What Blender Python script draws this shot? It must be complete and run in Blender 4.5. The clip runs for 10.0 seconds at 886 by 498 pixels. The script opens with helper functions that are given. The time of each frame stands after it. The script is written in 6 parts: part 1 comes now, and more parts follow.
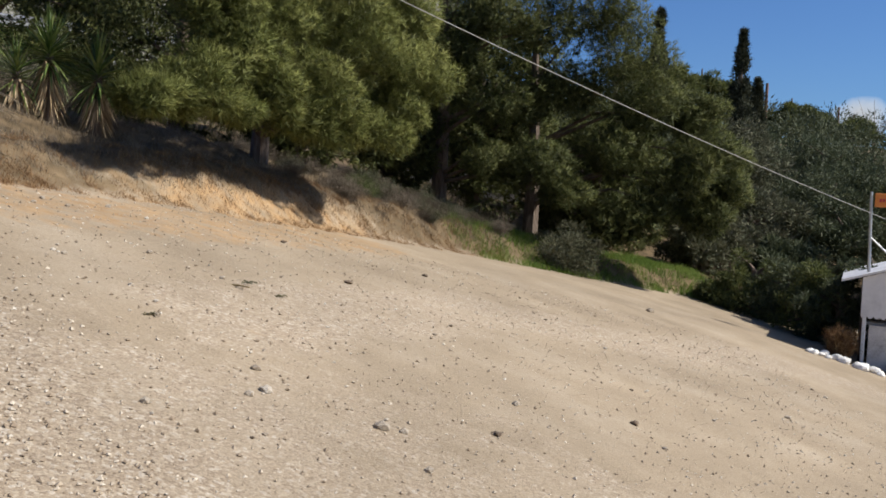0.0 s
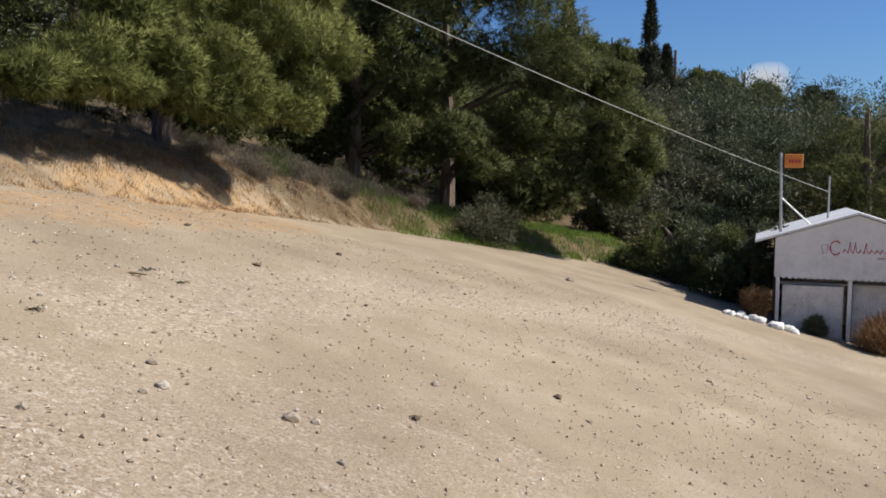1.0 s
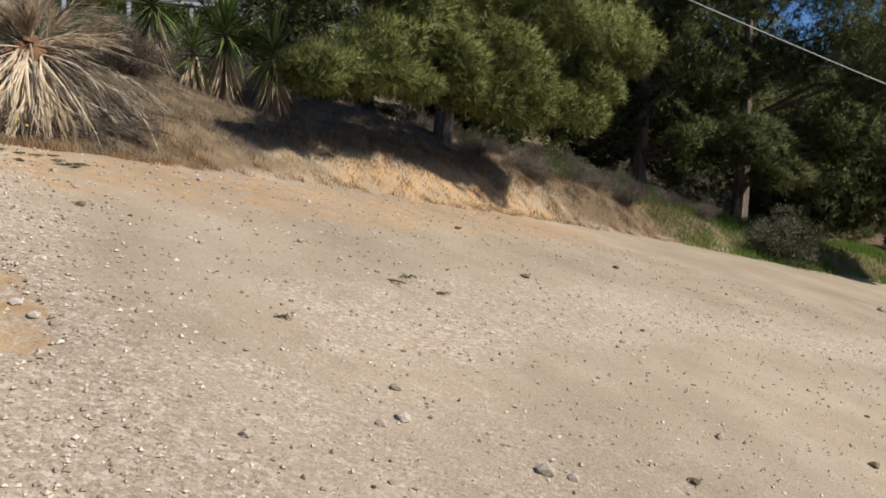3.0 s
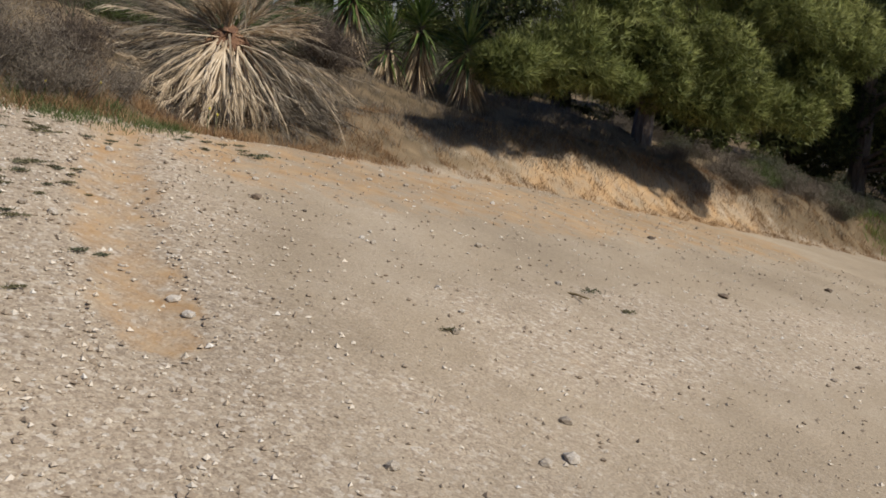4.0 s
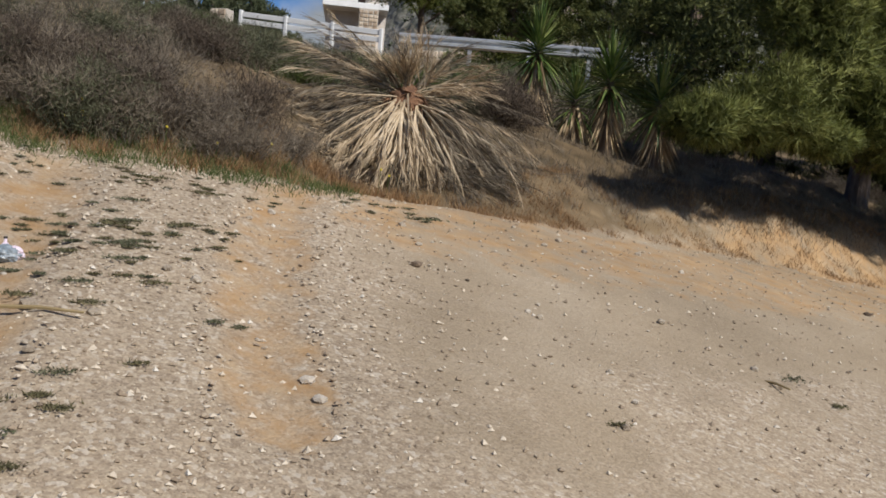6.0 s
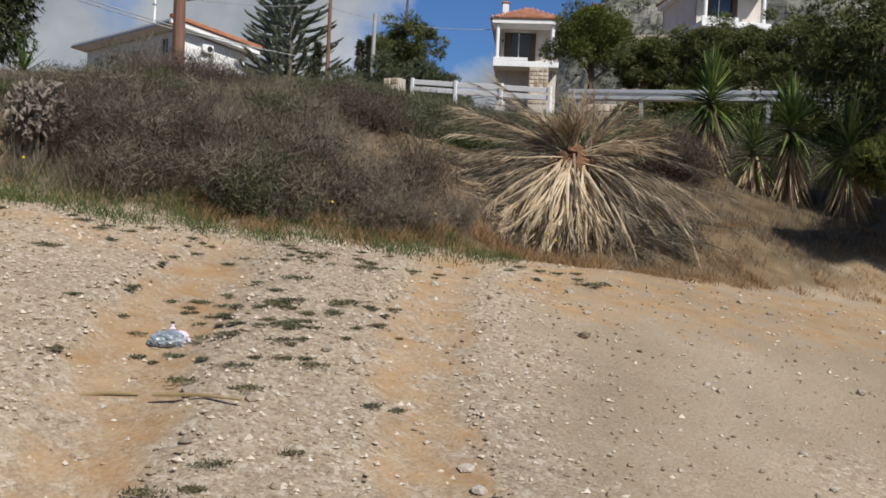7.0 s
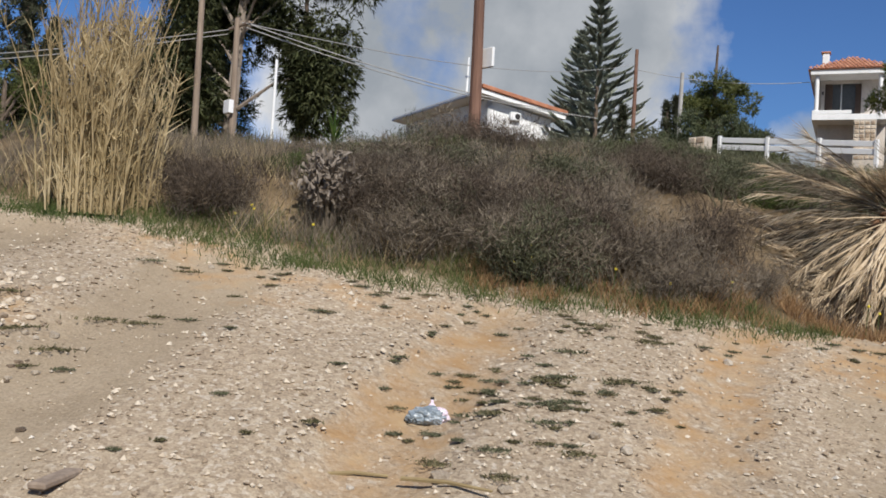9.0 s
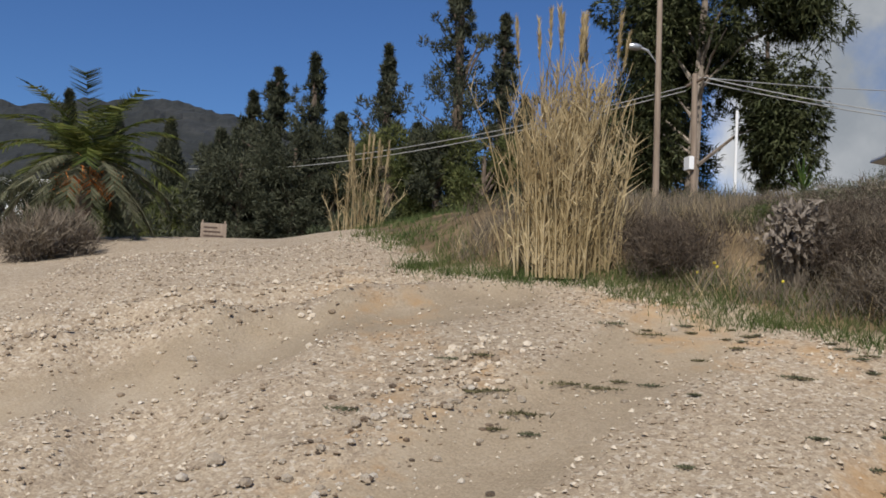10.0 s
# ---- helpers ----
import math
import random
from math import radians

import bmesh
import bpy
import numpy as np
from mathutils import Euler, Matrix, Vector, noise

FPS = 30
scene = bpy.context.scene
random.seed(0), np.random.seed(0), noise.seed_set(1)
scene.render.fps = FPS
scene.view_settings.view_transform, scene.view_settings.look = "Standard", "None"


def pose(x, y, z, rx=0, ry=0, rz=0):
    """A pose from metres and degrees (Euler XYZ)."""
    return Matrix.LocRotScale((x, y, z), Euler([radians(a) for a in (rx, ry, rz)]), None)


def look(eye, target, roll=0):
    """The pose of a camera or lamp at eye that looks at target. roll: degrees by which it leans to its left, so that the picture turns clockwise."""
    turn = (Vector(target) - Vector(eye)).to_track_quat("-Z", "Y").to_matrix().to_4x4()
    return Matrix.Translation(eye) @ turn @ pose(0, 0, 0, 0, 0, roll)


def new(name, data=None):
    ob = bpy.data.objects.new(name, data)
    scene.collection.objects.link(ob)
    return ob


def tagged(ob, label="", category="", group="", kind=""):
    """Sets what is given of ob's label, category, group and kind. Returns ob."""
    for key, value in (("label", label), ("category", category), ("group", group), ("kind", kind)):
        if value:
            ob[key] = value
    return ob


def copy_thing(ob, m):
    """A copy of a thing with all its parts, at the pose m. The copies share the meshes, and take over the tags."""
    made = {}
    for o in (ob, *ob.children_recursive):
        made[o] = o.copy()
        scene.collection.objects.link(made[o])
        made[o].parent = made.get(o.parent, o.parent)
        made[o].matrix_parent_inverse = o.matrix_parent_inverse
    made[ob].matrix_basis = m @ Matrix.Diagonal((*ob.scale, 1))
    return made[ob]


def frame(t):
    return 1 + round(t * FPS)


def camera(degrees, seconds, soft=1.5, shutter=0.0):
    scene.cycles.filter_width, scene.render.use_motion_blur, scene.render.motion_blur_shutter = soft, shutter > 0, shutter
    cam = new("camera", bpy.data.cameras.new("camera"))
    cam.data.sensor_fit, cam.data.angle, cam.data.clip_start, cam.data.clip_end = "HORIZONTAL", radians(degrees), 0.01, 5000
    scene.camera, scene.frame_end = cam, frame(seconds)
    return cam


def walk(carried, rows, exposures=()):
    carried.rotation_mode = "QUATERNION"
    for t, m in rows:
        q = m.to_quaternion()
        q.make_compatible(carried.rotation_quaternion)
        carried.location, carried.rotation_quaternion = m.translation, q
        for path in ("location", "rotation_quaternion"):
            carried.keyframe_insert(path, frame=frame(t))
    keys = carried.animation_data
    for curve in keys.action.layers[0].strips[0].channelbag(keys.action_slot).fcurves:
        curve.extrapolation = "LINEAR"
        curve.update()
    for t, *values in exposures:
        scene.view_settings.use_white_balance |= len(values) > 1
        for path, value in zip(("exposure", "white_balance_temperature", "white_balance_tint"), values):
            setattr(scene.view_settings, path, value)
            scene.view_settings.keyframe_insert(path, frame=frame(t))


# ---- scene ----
cam = camera(49.5, 10.0, soft=1.7)
PATH = [  # seconds, x, y, z, heading (clockwise from +y), tilt, lean
    (0.0, -0.485, -2.1, -0.086, 13.77, -3.18, 2.7), (0.5, -0.397, -1.928, -0.098, 17.35, -3.68, 2.66),
    (1.0, -0.304, -1.738, -0.11, 18.56, -4.5, 0.71), (1.5, -0.283, -1.434, -0.131, 12.73, -4.54, 1.86),
    (2.0, -0.281, -1.141, -0.125, 9.51, -3.03, 4.25), (2.2, -0.26, -1.05, -0.115, 8.85, -1.93, 4.6),
    (3.4, -0.005, -0.6, -0.045, -3.94, -6.26, 1.23), (3.5, 0.0, -0.539, -0.045, -5.38, -6.35, 1.3),
    (4.0, -0.02, -0.185, -0.015, -9.47, -5.85, 4.79), (4.5, 0.02, 0.0, 0.0, -8.93, -4.95, 3.68),
    (5.0, 0.05, 0.184, 0.02, -12.43, -3.78, 1.83), (5.5, 0.01, 0.36, 0.01, -17.77, -3.2, 5.54),
    (5.7, 0.0, 0.42, 0.02, -19.52, -3.26, 5.31), (6.8, -0.01, 0.69, 0.13, -28.55, -2.24, 3.76),
    (7.0, -0.03, 0.76, 0.145, -32.18, -0.84, 2.69), (7.5, -0.11, 0.92, 0.165, -39.06, 0.8, 3.42),
    (8.0, -0.12, 1.06, 0.185, -40.62, 1.67, 4.11), (8.5, -0.12, 1.17, 0.195, -41.79, 1.71, 3.34),
    (9.0, -0.2, 1.26, 0.205, -50.5, 1.91, 3.33), (9.5, -0.34, 1.36, 0.215, -61.36, 1.95, 2.65),
    (10.0, -0.4, 1.402, 0.24, -77.95, 3.91, 2.58)]
walk(cam, [(t, pose(x, y, z, 90 + tilt, 0, -head) @ pose(0, 0, 0, 0, 0, lean)) for t, x, y, z, head, tilt, lean in PATH],
     exposures=[(0, 0.32), (2.2, 0.3), (3.4, 0.24), (4.2, -0.06), (5.5, -0.08), (7.0, -0.02), (8.5, 0.06), (9.5, 0.04), (10, -0.1)])

# ---- light ----
SUN_AZ, SUN_EL = 112.0, 42.0
sun_way = Vector((math.sin(radians(SUN_AZ)) * math.cos(radians(SUN_EL)), math.cos(radians(SUN_AZ)) * math.cos(radians(SUN_EL)), math.sin(radians(SUN_EL))))
sun = new("sun", bpy.data.lights.new("sun", "SUN"))
sun.data.energy, sun.data.angle, sun.data.color = 4.9, radians(0.6), (1.0, 0.955, 0.89)
sun.matrix_world = look(sun_way * 50, (0, 0, 0))

world = bpy.data.worlds.new("sky")
scene.world = world
world.use_nodes = True


def wire(tree, kind, **sets):
    n = tree.nodes.new(kind)
    for k, v in sets.items():
        if k == "op":
            n.operation = v
        elif k == "sky":
            n.sky_type = v
        elif k == "dtype":
            n.data_type = v
        elif k == "blend":
            n.blend_type = v
    return n


def az_el(az, el):
    a, e = radians(az), radians(el)
    return (math.sin(a) * math.cos(e), math.cos(a) * math.cos(e), math.sin(e))


def build_sky():
    t = world.node_tree
    t.nodes.clear()
    L = t.links.new
    out, bg = wire(t, "ShaderNodeOutputWorld"), wire(t, "ShaderNodeBackground")
    sky = wire(t, "ShaderNodeTexSky", sky="NISHITA")
    sky.sun_disc = False
    sky.sun_elevation, sky.sun_rotation = radians(SUN_EL), radians(SUN_AZ)
    sky.air_density, sky.dust_density, sky.ozone_density = 1.0, 0.3, 2.5
    co = wire(t, "ShaderNodeTexCoord")
    noise_a, noise_b = wire(t, "ShaderNodeTexNoise"), wire(t, "ShaderNodeTexNoise")
    for n, s, d in ((noise_a, 4.0, 8.0), (noise_b, 11.0, 7.0)):
        n.inputs["Scale"].default_value, n.inputs["Detail"].default_value, n.inputs["Roughness"].default_value = s, d, 0.55
        L(co.outputs["Generated"], n.inputs["Vector"])
    total = None
    # cloud banks: heading, height, inner and outer reach (cosines)
    for az, el, inner, outer in ((-46, 15.5, 0.994, 0.970), (-54.5, 12.5, 0.997, 0.987), (-49, 24, 0.990, 0.968), (36.6, 4.6, 0.99993, 0.9991), (-28.5, 8, 0.9994, 0.996), (150, 30, 0.95, 0.85)):
        dot = wire(t, "ShaderNodeVectorMath", op="DOT_PRODUCT")
        dot.inputs[1].default_value = az_el(az, el)
        L(co.outputs["Generated"], dot.inputs[0])
        m = wire(t, "ShaderNodeMapRange")
        m.inputs["From Min"].default_value, m.inputs["From Max"].default_value = outer, inner
        L(dot.outputs["Value"], m.inputs["Value"])
        if total is None:
            total = m.outputs["Result"]
        else:
            a = wire(t, "ShaderNodeMath", op="MAXIMUM")
            L(total, a.inputs[0])
            L(m.outputs["Result"], a.inputs[1])
            total = a.outputs[0]
    shift = wire(t, "ShaderNodeMath", op="MULTIPLY_ADD")   # reach + (noise-0.5)*1.7
    shift.inputs[1].default_value = 3.4
    L(noise_a.outputs["Fac"], shift.inputs[0])
    L(total, shift.inputs[2])
    edge = wire(t, "ShaderNodeMapRange")
    edge.inputs["From Min"].default_value, edge.inputs["From Max"].default_value = 2.1, 2.5
    L(shift.outputs[0], edge.inputs["Value"])
    gate = wire(t, "ShaderNodeMapRange")
    gate.inputs["From Min"].default_value, gate.inputs["From Max"].default_value = 0.0, 0.25
    L(total, gate.inputs["Value"])
    mask = wire(t, "ShaderNodeMath", op="MULTIPLY")
    L(edge.outputs[0], mask.inputs[0])
    L(gate.outputs[0], mask.inputs[1])
    body = wire(t, "ShaderNodeValToRGB")
    e = body.color_ramp.elements
    e[0].position, e[0].color = 0.30, (10.0, 10.1, 10.3, 1)
    e[1].position, e[1].color = 0.66, (4.2, 4.6, 5.1, 1)
    thick = wire(t, "ShaderNodeMath", op="MULTIPLY_ADD")
    thick.inputs[1].default_value = 0.42
    L(total, thick.inputs[0])
    tint = wire(t, "ShaderNodeMath", op="MULTIPLY")
    tint.inputs[1].default_value = 0.42
    L(noise_b.outputs["Fac"], tint.inputs[0])
    L(tint.outputs[0], thick.inputs[2])
    L(thick.outputs[0], body.inputs["Fac"])
    deep = wire(t, "ShaderNodeMix", dtype="RGBA", blend="MULTIPLY")
    deep.inputs["Factor"].default_value = 1.0
    deep.inputs["B"].default_value = (0.50, 0.74, 1.12, 1)
    L(sky.outputs[0], deep.inputs["A"])
    mix = wire(t, "ShaderNodeMix", dtype="RGBA")
    L(mask.outputs[0], mix.inputs["Factor"])
    L(deep.outputs["Result"], mix.inputs["A"])
    L(body.outputs["Color"], mix.inputs["B"])
    L(mix.outputs["Result"], bg.inputs["Color"])
    bg.inputs["Strength"].default_value = 0.075
    L(bg.outputs[0], out.inputs[0])


build_sky()


# ---- materials ----
def surface(name, colours, scale=8.0, rough=0.85, bump=0.3, bump_scale=60.0, depth=0.01, metal=0.0, leaf=0.0, island=0.0, piece=0.0, coords="Object", stretch=(1, 1, 1)):
    """Base colour from a few tones by two scales of noise, with fine relief. leaf: share of light let through. island, piece: variation by strand or by piece."""
    m = bpy.data.materials.new(name)
    m.use_nodes = True
    t = m.node_tree
    L = t.links.new
    p = t.nodes["Principled BSDF"]
    co = wire(t, "ShaderNodeTexCoord")
    mp = wire(t, "ShaderNodeMapping")
    mp.inputs["Scale"].default_value = stretch
    L(co.outputs[coords], mp.inputs["Vector"])
    big, fine = wire(t, "ShaderNodeTexNoise"), wire(t, "ShaderNodeTexNoise")
    for n, s in ((big, scale), (fine, scale * 7.3)):
        n.inputs["Scale"].default_value, n.inputs["Detail"].default_value = s, 5.0
        L(mp.outputs[0], n.inputs["Vector"])
    mixv = wire(t, "ShaderNodeMath", op="MULTIPLY_ADD")
    mixv.inputs[1].default_value = 0.45
    L(fine.outputs["Fac"], mixv.inputs[0])
    half = wire(t, "ShaderNodeMath", op="MULTIPLY")
    half.inputs[1].default_value = 0.55
    L(big.outputs["Fac"], half.inputs[0])
    L(half.outputs[0], mixv.inputs[2])
    value = mixv.outputs[0]
    if island or piece:
        src = wire(t, "ShaderNodeNewGeometry").outputs["Random Per Island"] if island else wire(t, "ShaderNodeObjectInfo").outputs["Random"]
        add = wire(t, "ShaderNodeMath", op="MULTIPLY_ADD")
        add.inputs[1].default_value = island or piece
        L(src, add.inputs[0])
        sub = wire(t, "ShaderNodeMath", op="SUBTRACT")
        sub.inputs[1].default_value = (island or piece) / 2
        L(value, sub.inputs[0])
        L(sub.outputs[0], add.inputs[2])
        value = add.outputs[0]
    ramp = wire(t, "ShaderNodeValToRGB")
    e = ramp.color_ramp.elements
    lo, hi = 0.32, 0.68
    while len(e) < len(colours):
        e.new(0.5)
    for i, c in enumerate(colours):
        e[i].position = lo + (hi - lo) * i / max(1, len(colours) - 1)
        e[i].color = (*c, 1)
    L(value, ramp.inputs["Fac"])
    L(ramp.outputs["Color"], p.inputs["Base Color"])
    p.inputs["Roughness"].default_value, p.inputs["Metallic"].default_value = rough, metal
    if bump:
        n = wire(t, "ShaderNodeTexNoise")
        n.inputs["Scale"].default_value, n.inputs["Detail"].default_value = bump_scale, 6.0
        L(mp.outputs[0], n.inputs["Vector"])
        b = wire(t, "ShaderNodeBump")
        b.inputs["Strength"].default_value, b.inputs["Distance"].default_value = bump, depth
        L(n.outputs["Fac"], b.inputs["Height"])
        L(b.outputs["Normal"], p.inputs["Normal"])
    if leaf:
        tr, mx = wire(t, "ShaderNodeBsdfTranslucent"), wire(t, "ShaderNodeMixShader")
        mx.inputs[0].default_value = leaf
        L(ramp.outputs["Color"], tr.inputs["Color"])
        L(p.outputs[0], mx.inputs[1])
        L(tr.outputs[0], mx.inputs[2])
        L(mx.outputs[0], t.nodes["Material Output"].inputs["Surface"])
        p.inputs["Specular IOR Level"].default_value = 0.25
    return m


M = {
    "pine": surface("pine_needles", [(0.075, 0.092, 0.022), (0.175, 0.195, 0.052), (0.33, 0.335, 0.11)], 1.2, 0.6, 0, leaf=0.3, island=0.3),
    "pine_dark": surface("dark_pine_needles", [(0.042, 0.055, 0.019), (0.105, 0.122, 0.038), (0.20, 0.205, 0.072)], 1.0, 0.6, 0, leaf=0.35, island=0.3),
    "gum": surface("hanging_gum_leaves", [(0.04, 0.05, 0.02), (0.085, 0.10, 0.04), (0.15, 0.16, 0.07)], 0.9, 0.6, 0, leaf=0.35, island=0.35),
    "cypress": surface("cypress_foliage", [(0.022, 0.026, 0.015), (0.052, 0.058, 0.033), (0.105, 0.108, 0.066)], 0.8, 0.7, 0, leaf=0.15, island=0.3),
    "olive": surface("olive_leaves", [(0.038, 0.05, 0.024), (0.075, 0.092, 0.046), (0.135, 0.145, 0.08)], 0.7, 0.65, 0, leaf=0.25, island=0.3),
    "araucaria": surface("araucaria_branches", [(0.20, 0.225, 0.17), (0.36, 0.39, 0.31), (0.50, 0.52, 0.43)], 1.0, 0.65, 0, leaf=0.3, island=0.3),
    "green": surface("fresh_grass", [(0.045, 0.075, 0.018), (0.09, 0.125, 0.035), (0.17, 0.17, 0.07)], 0.8, 0.65, 0, leaf=0.3, island=0.35),
    "lush": surface("lush_grass", [(0.08, 0.14, 0.02), (0.14, 0.22, 0.035), (0.23, 0.28, 0.07)], 0.8, 0.65, 0, leaf=0.35, island=0.35),
    "hedge": surface("garden_bush_leaves", [(0.04, 0.06, 0.012), (0.09, 0.11, 0.02), (0.16, 0.16, 0.04)], 0.9, 0.6, 0, leaf=0.25, island=0.3),
    "brown": surface("dry_brown_twigs", [(0.045, 0.034, 0.026), (0.095, 0.072, 0.053), (0.18, 0.14, 0.10)], 0.7, 0.9, 0, leaf=0.12, island=0.35),
    "grey": surface("dry_grey_twigs", [(0.10, 0.08, 0.06), (0.18, 0.148, 0.112), (0.28, 0.235, 0.175)], 0.7, 0.9, 0, leaf=0.12, island=0.35),
    "sage": surface("grey_green_leaves", [(0.06, 0.065, 0.035), (0.11, 0.115, 0.065), (0.18, 0.17, 0.11)], 0.8, 0.85, 0, leaf=0.2, island=0.35),
    "straw": surface("dry_reed_straw", [(0.25, 0.185, 0.09), (0.42, 0.325, 0.175), (0.60, 0.49, 0.30)], 0.8, 0.75, 0, leaf=0.25, island=0.35),
    "rust": surface("rusty_dry_grass", [(0.16, 0.085, 0.04), (0.26, 0.15, 0.07), (0.40, 0.27, 0.14)], 0.8, 0.9, 0, leaf=0.15, island=0.35),
    "frond": surface("dead_palm_frond", [(0.30, 0.22, 0.13), (0.50, 0.39, 0.26), (0.70, 0.59, 0.43)], 1.5, 0.75, 0, leaf=0.12, island=0.25, piece=0),
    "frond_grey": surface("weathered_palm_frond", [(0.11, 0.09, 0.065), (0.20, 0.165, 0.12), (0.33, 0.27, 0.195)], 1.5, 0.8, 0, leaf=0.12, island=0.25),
    "fibre": surface("palm_heart_fibre", [(0.09, 0.045, 0.025), (0.19, 0.095, 0.05), (0.30, 0.17, 0.09)], 9, 0.95, 0.8, 70, 0.02, stretch=(1, 1, 4)),
    "yucca": surface("yucca_leaf", [(0.04, 0.075, 0.018), (0.10, 0.15, 0.035), (0.24, 0.27, 0.09)], 1.0, 0.4, 0, leaf=0.12, piece=0.35),
    "yucca_dry": surface("dry_yucca_leaf", [(0.22, 0.15, 0.08), (0.36, 0.26, 0.15), (0.5, 0.4, 0.25)], 1.0, 0.8, 0, island=0.35),
    "pale": surface("pale_dry_leaves", [(0.14, 0.115, 0.09), (0.27, 0.23, 0.19), (0.44, 0.39, 0.33)], 3, 0.8, 0, leaf=0.1, island=0.5),
    "bark": surface("bark", [(0.06, 0.04, 0.028), (0.13, 0.095, 0.07), (0.22, 0.17, 0.13)], 3, 0.95, 0.9, 14, 0.04, stretch=(1, 1, 0.25)),
    "bark_pale": surface("pale_bark", [(0.17, 0.135, 0.105), (0.28, 0.23, 0.185), (0.40, 0.34, 0.28)], 2, 0.9, 0.6, 12, 0.03, stretch=(1, 1, 0.25)),
    "stone": surface("limestone", [(0.27, 0.215, 0.155), (0.40, 0.335, 0.255), (0.56, 0.50, 0.42)], 6, 0.9, 0.5, 50, 0.01, piece=0.3),
    "pebble": surface("loose_gravel", [(0.25, 0.19, 0.13), (0.40, 0.32, 0.23), (0.56, 0.48, 0.375)], 2, 0.9, 0, island=0.6),
    "stone_chip": surface("limestone_chips", [(0.34, 0.28, 0.21), (0.46, 0.40, 0.32), (0.60, 0.55, 0.47)], 2, 0.9, 0, island=0.5),
    "pebble_dark": surface("dark_clods", [(0.07, 0.052, 0.036), (0.14, 0.10, 0.068), (0.23, 0.165, 0.11)], 5, 0.95, 0.5, 60, 0.01, piece=0.3),
    "whitewash": surface("whitewashed_stone", [(0.62, 0.6, 0.56), (0.76, 0.74, 0.7), (0.84, 0.83, 0.8)], 5, 0.8, 0.4, 40, 0.008, piece=0.2),
    "weed": surface("ground_weed", [(0.06, 0.056, 0.028), (0.11, 0.10, 0.05), (0.18, 0.155, 0.085)], 3, 0.8, 0, leaf=0.15, island=0.3),
    "flower": surface("yellow_petals", [(0.7, 0.55, 0.05), (0.8, 0.68, 0.08)], 3, 0.7, 0, leaf=0.2),
    "render_white": surface("white_render", [(0.66, 0.66, 0.65), (0.76, 0.76, 0.75), (0.82, 0.82, 0.81)], 1.5, 0.85, 0.2, 40, 0.005),
    "render_cream": surface("cream_render", [(0.52, 0.47, 0.42), (0.62, 0.56, 0.50), (0.69, 0.63, 0.57)], 1.5, 0.85, 0.2, 40, 0.005),
    "render_old": surface("stained_white_render", [(0.42, 0.39, 0.36), (0.62, 0.59, 0.56), (0.72, 0.7, 0.67)], 3.5, 0.9, 0.4, 30, 0.01),
    "terracotta": surface("terracotta_tile", [(0.33, 0.13, 0.07), (0.46, 0.20, 0.11), (0.56, 0.29, 0.18)], 2.5, 0.85, 0.3, 40, 0.01, piece=0.3),
    "rubble": surface("honey_rubble_stone", [(0.30, 0.22, 0.15), (0.47, 0.37, 0.27), (0.62, 0.52, 0.40)], 3.5, 0.9, 0.8, 9, 0.05, piece=0.4),
    "mortar": surface("pale_mortar", [(0.42, 0.37, 0.31), (0.52, 0.47, 0.4)], 6, 0.95, 0.4, 60, 0.01),
    # for shutters and text bars, and the shade coloured into the kiosk's left wall
    "dark_wood_and_shade": surface("dark_brown_shutter_and_shade", [(0.05, 0.028, 0.018), (0.085, 0.05, 0.032)], 4, 0.6, 0.3, 40, 0.005),
    "pole_wood": surface("creosoted_pole", [(0.10, 0.05, 0.035), (0.17, 0.09, 0.06), (0.25, 0.14, 0.10)], 4, 0.85, 0.6, 25, 0.01, stretch=(1, 1, 0.08)),
    "pole_grey": surface("grey_weathered_pole", [(0.17, 0.125, 0.09), (0.26, 0.2, 0.15), (0.36, 0.29, 0.225)], 4, 0.9, 0.6, 25, 0.01, stretch=(1, 1, 0.08)),
    "steel": surface("galvanised_steel", [(0.42, 0.43, 0.44), (0.55, 0.56, 0.57)], 4, 0.45, 0.1, 60, 0.003, metal=0.7),
    "white_paint": surface("white_painted_metal", [(0.70, 0.70, 0.69), (0.80, 0.80, 0.79)], 4, 0.5, 0.1, 60, 0.003),
    "glass": surface("dark_window_glass", [(0.03, 0.035, 0.04), (0.06, 0.065, 0.07)], 1, 0.08, 0),
    "orange": surface("orange_sign_face", [(0.62, 0.20, 0.035), (0.74, 0.27, 0.06)], 3, 0.5, 0),
    "red_paint": surface("red_lettering", [(0.42, 0.03, 0.05), (0.5, 0.05, 0.07)], 6, 0.6, 0),
    "canvas": surface("off_white_board", [(0.56, 0.56, 0.57), (0.68, 0.68, 0.69), (0.75, 0.75, 0.75)], 1.2, 0.75, 0.1, 40, 0.004),
    "plastic": surface("crumpled_pale_plastic", [(0.12, 0.15, 0.17), (0.22, 0.26, 0.29), (0.42, 0.45, 0.48)], 9, 0.3, 0.3, 30, 0.01),
    "plastic_pink": surface("printed_pink_plastic", [(0.60, 0.45, 0.55), (0.78, 0.66, 0.74), (0.85, 0.82, 0.85)], 14, 0.3, 0.2, 40, 0.01),
    "black": surface("black_plastic", [(0.015, 0.014, 0.014), (0.035, 0.032, 0.03)], 8, 0.5, 0),
    "rock": surface("grey_crag", [(0.05, 0.06, 0.035), (0.16, 0.155, 0.125), (0.33, 0.31, 0.27)], 0.13, 0.95, 1.0, 0.25, 2.0),
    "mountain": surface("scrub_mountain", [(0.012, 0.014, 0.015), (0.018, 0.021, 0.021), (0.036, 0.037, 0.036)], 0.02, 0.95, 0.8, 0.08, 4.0),
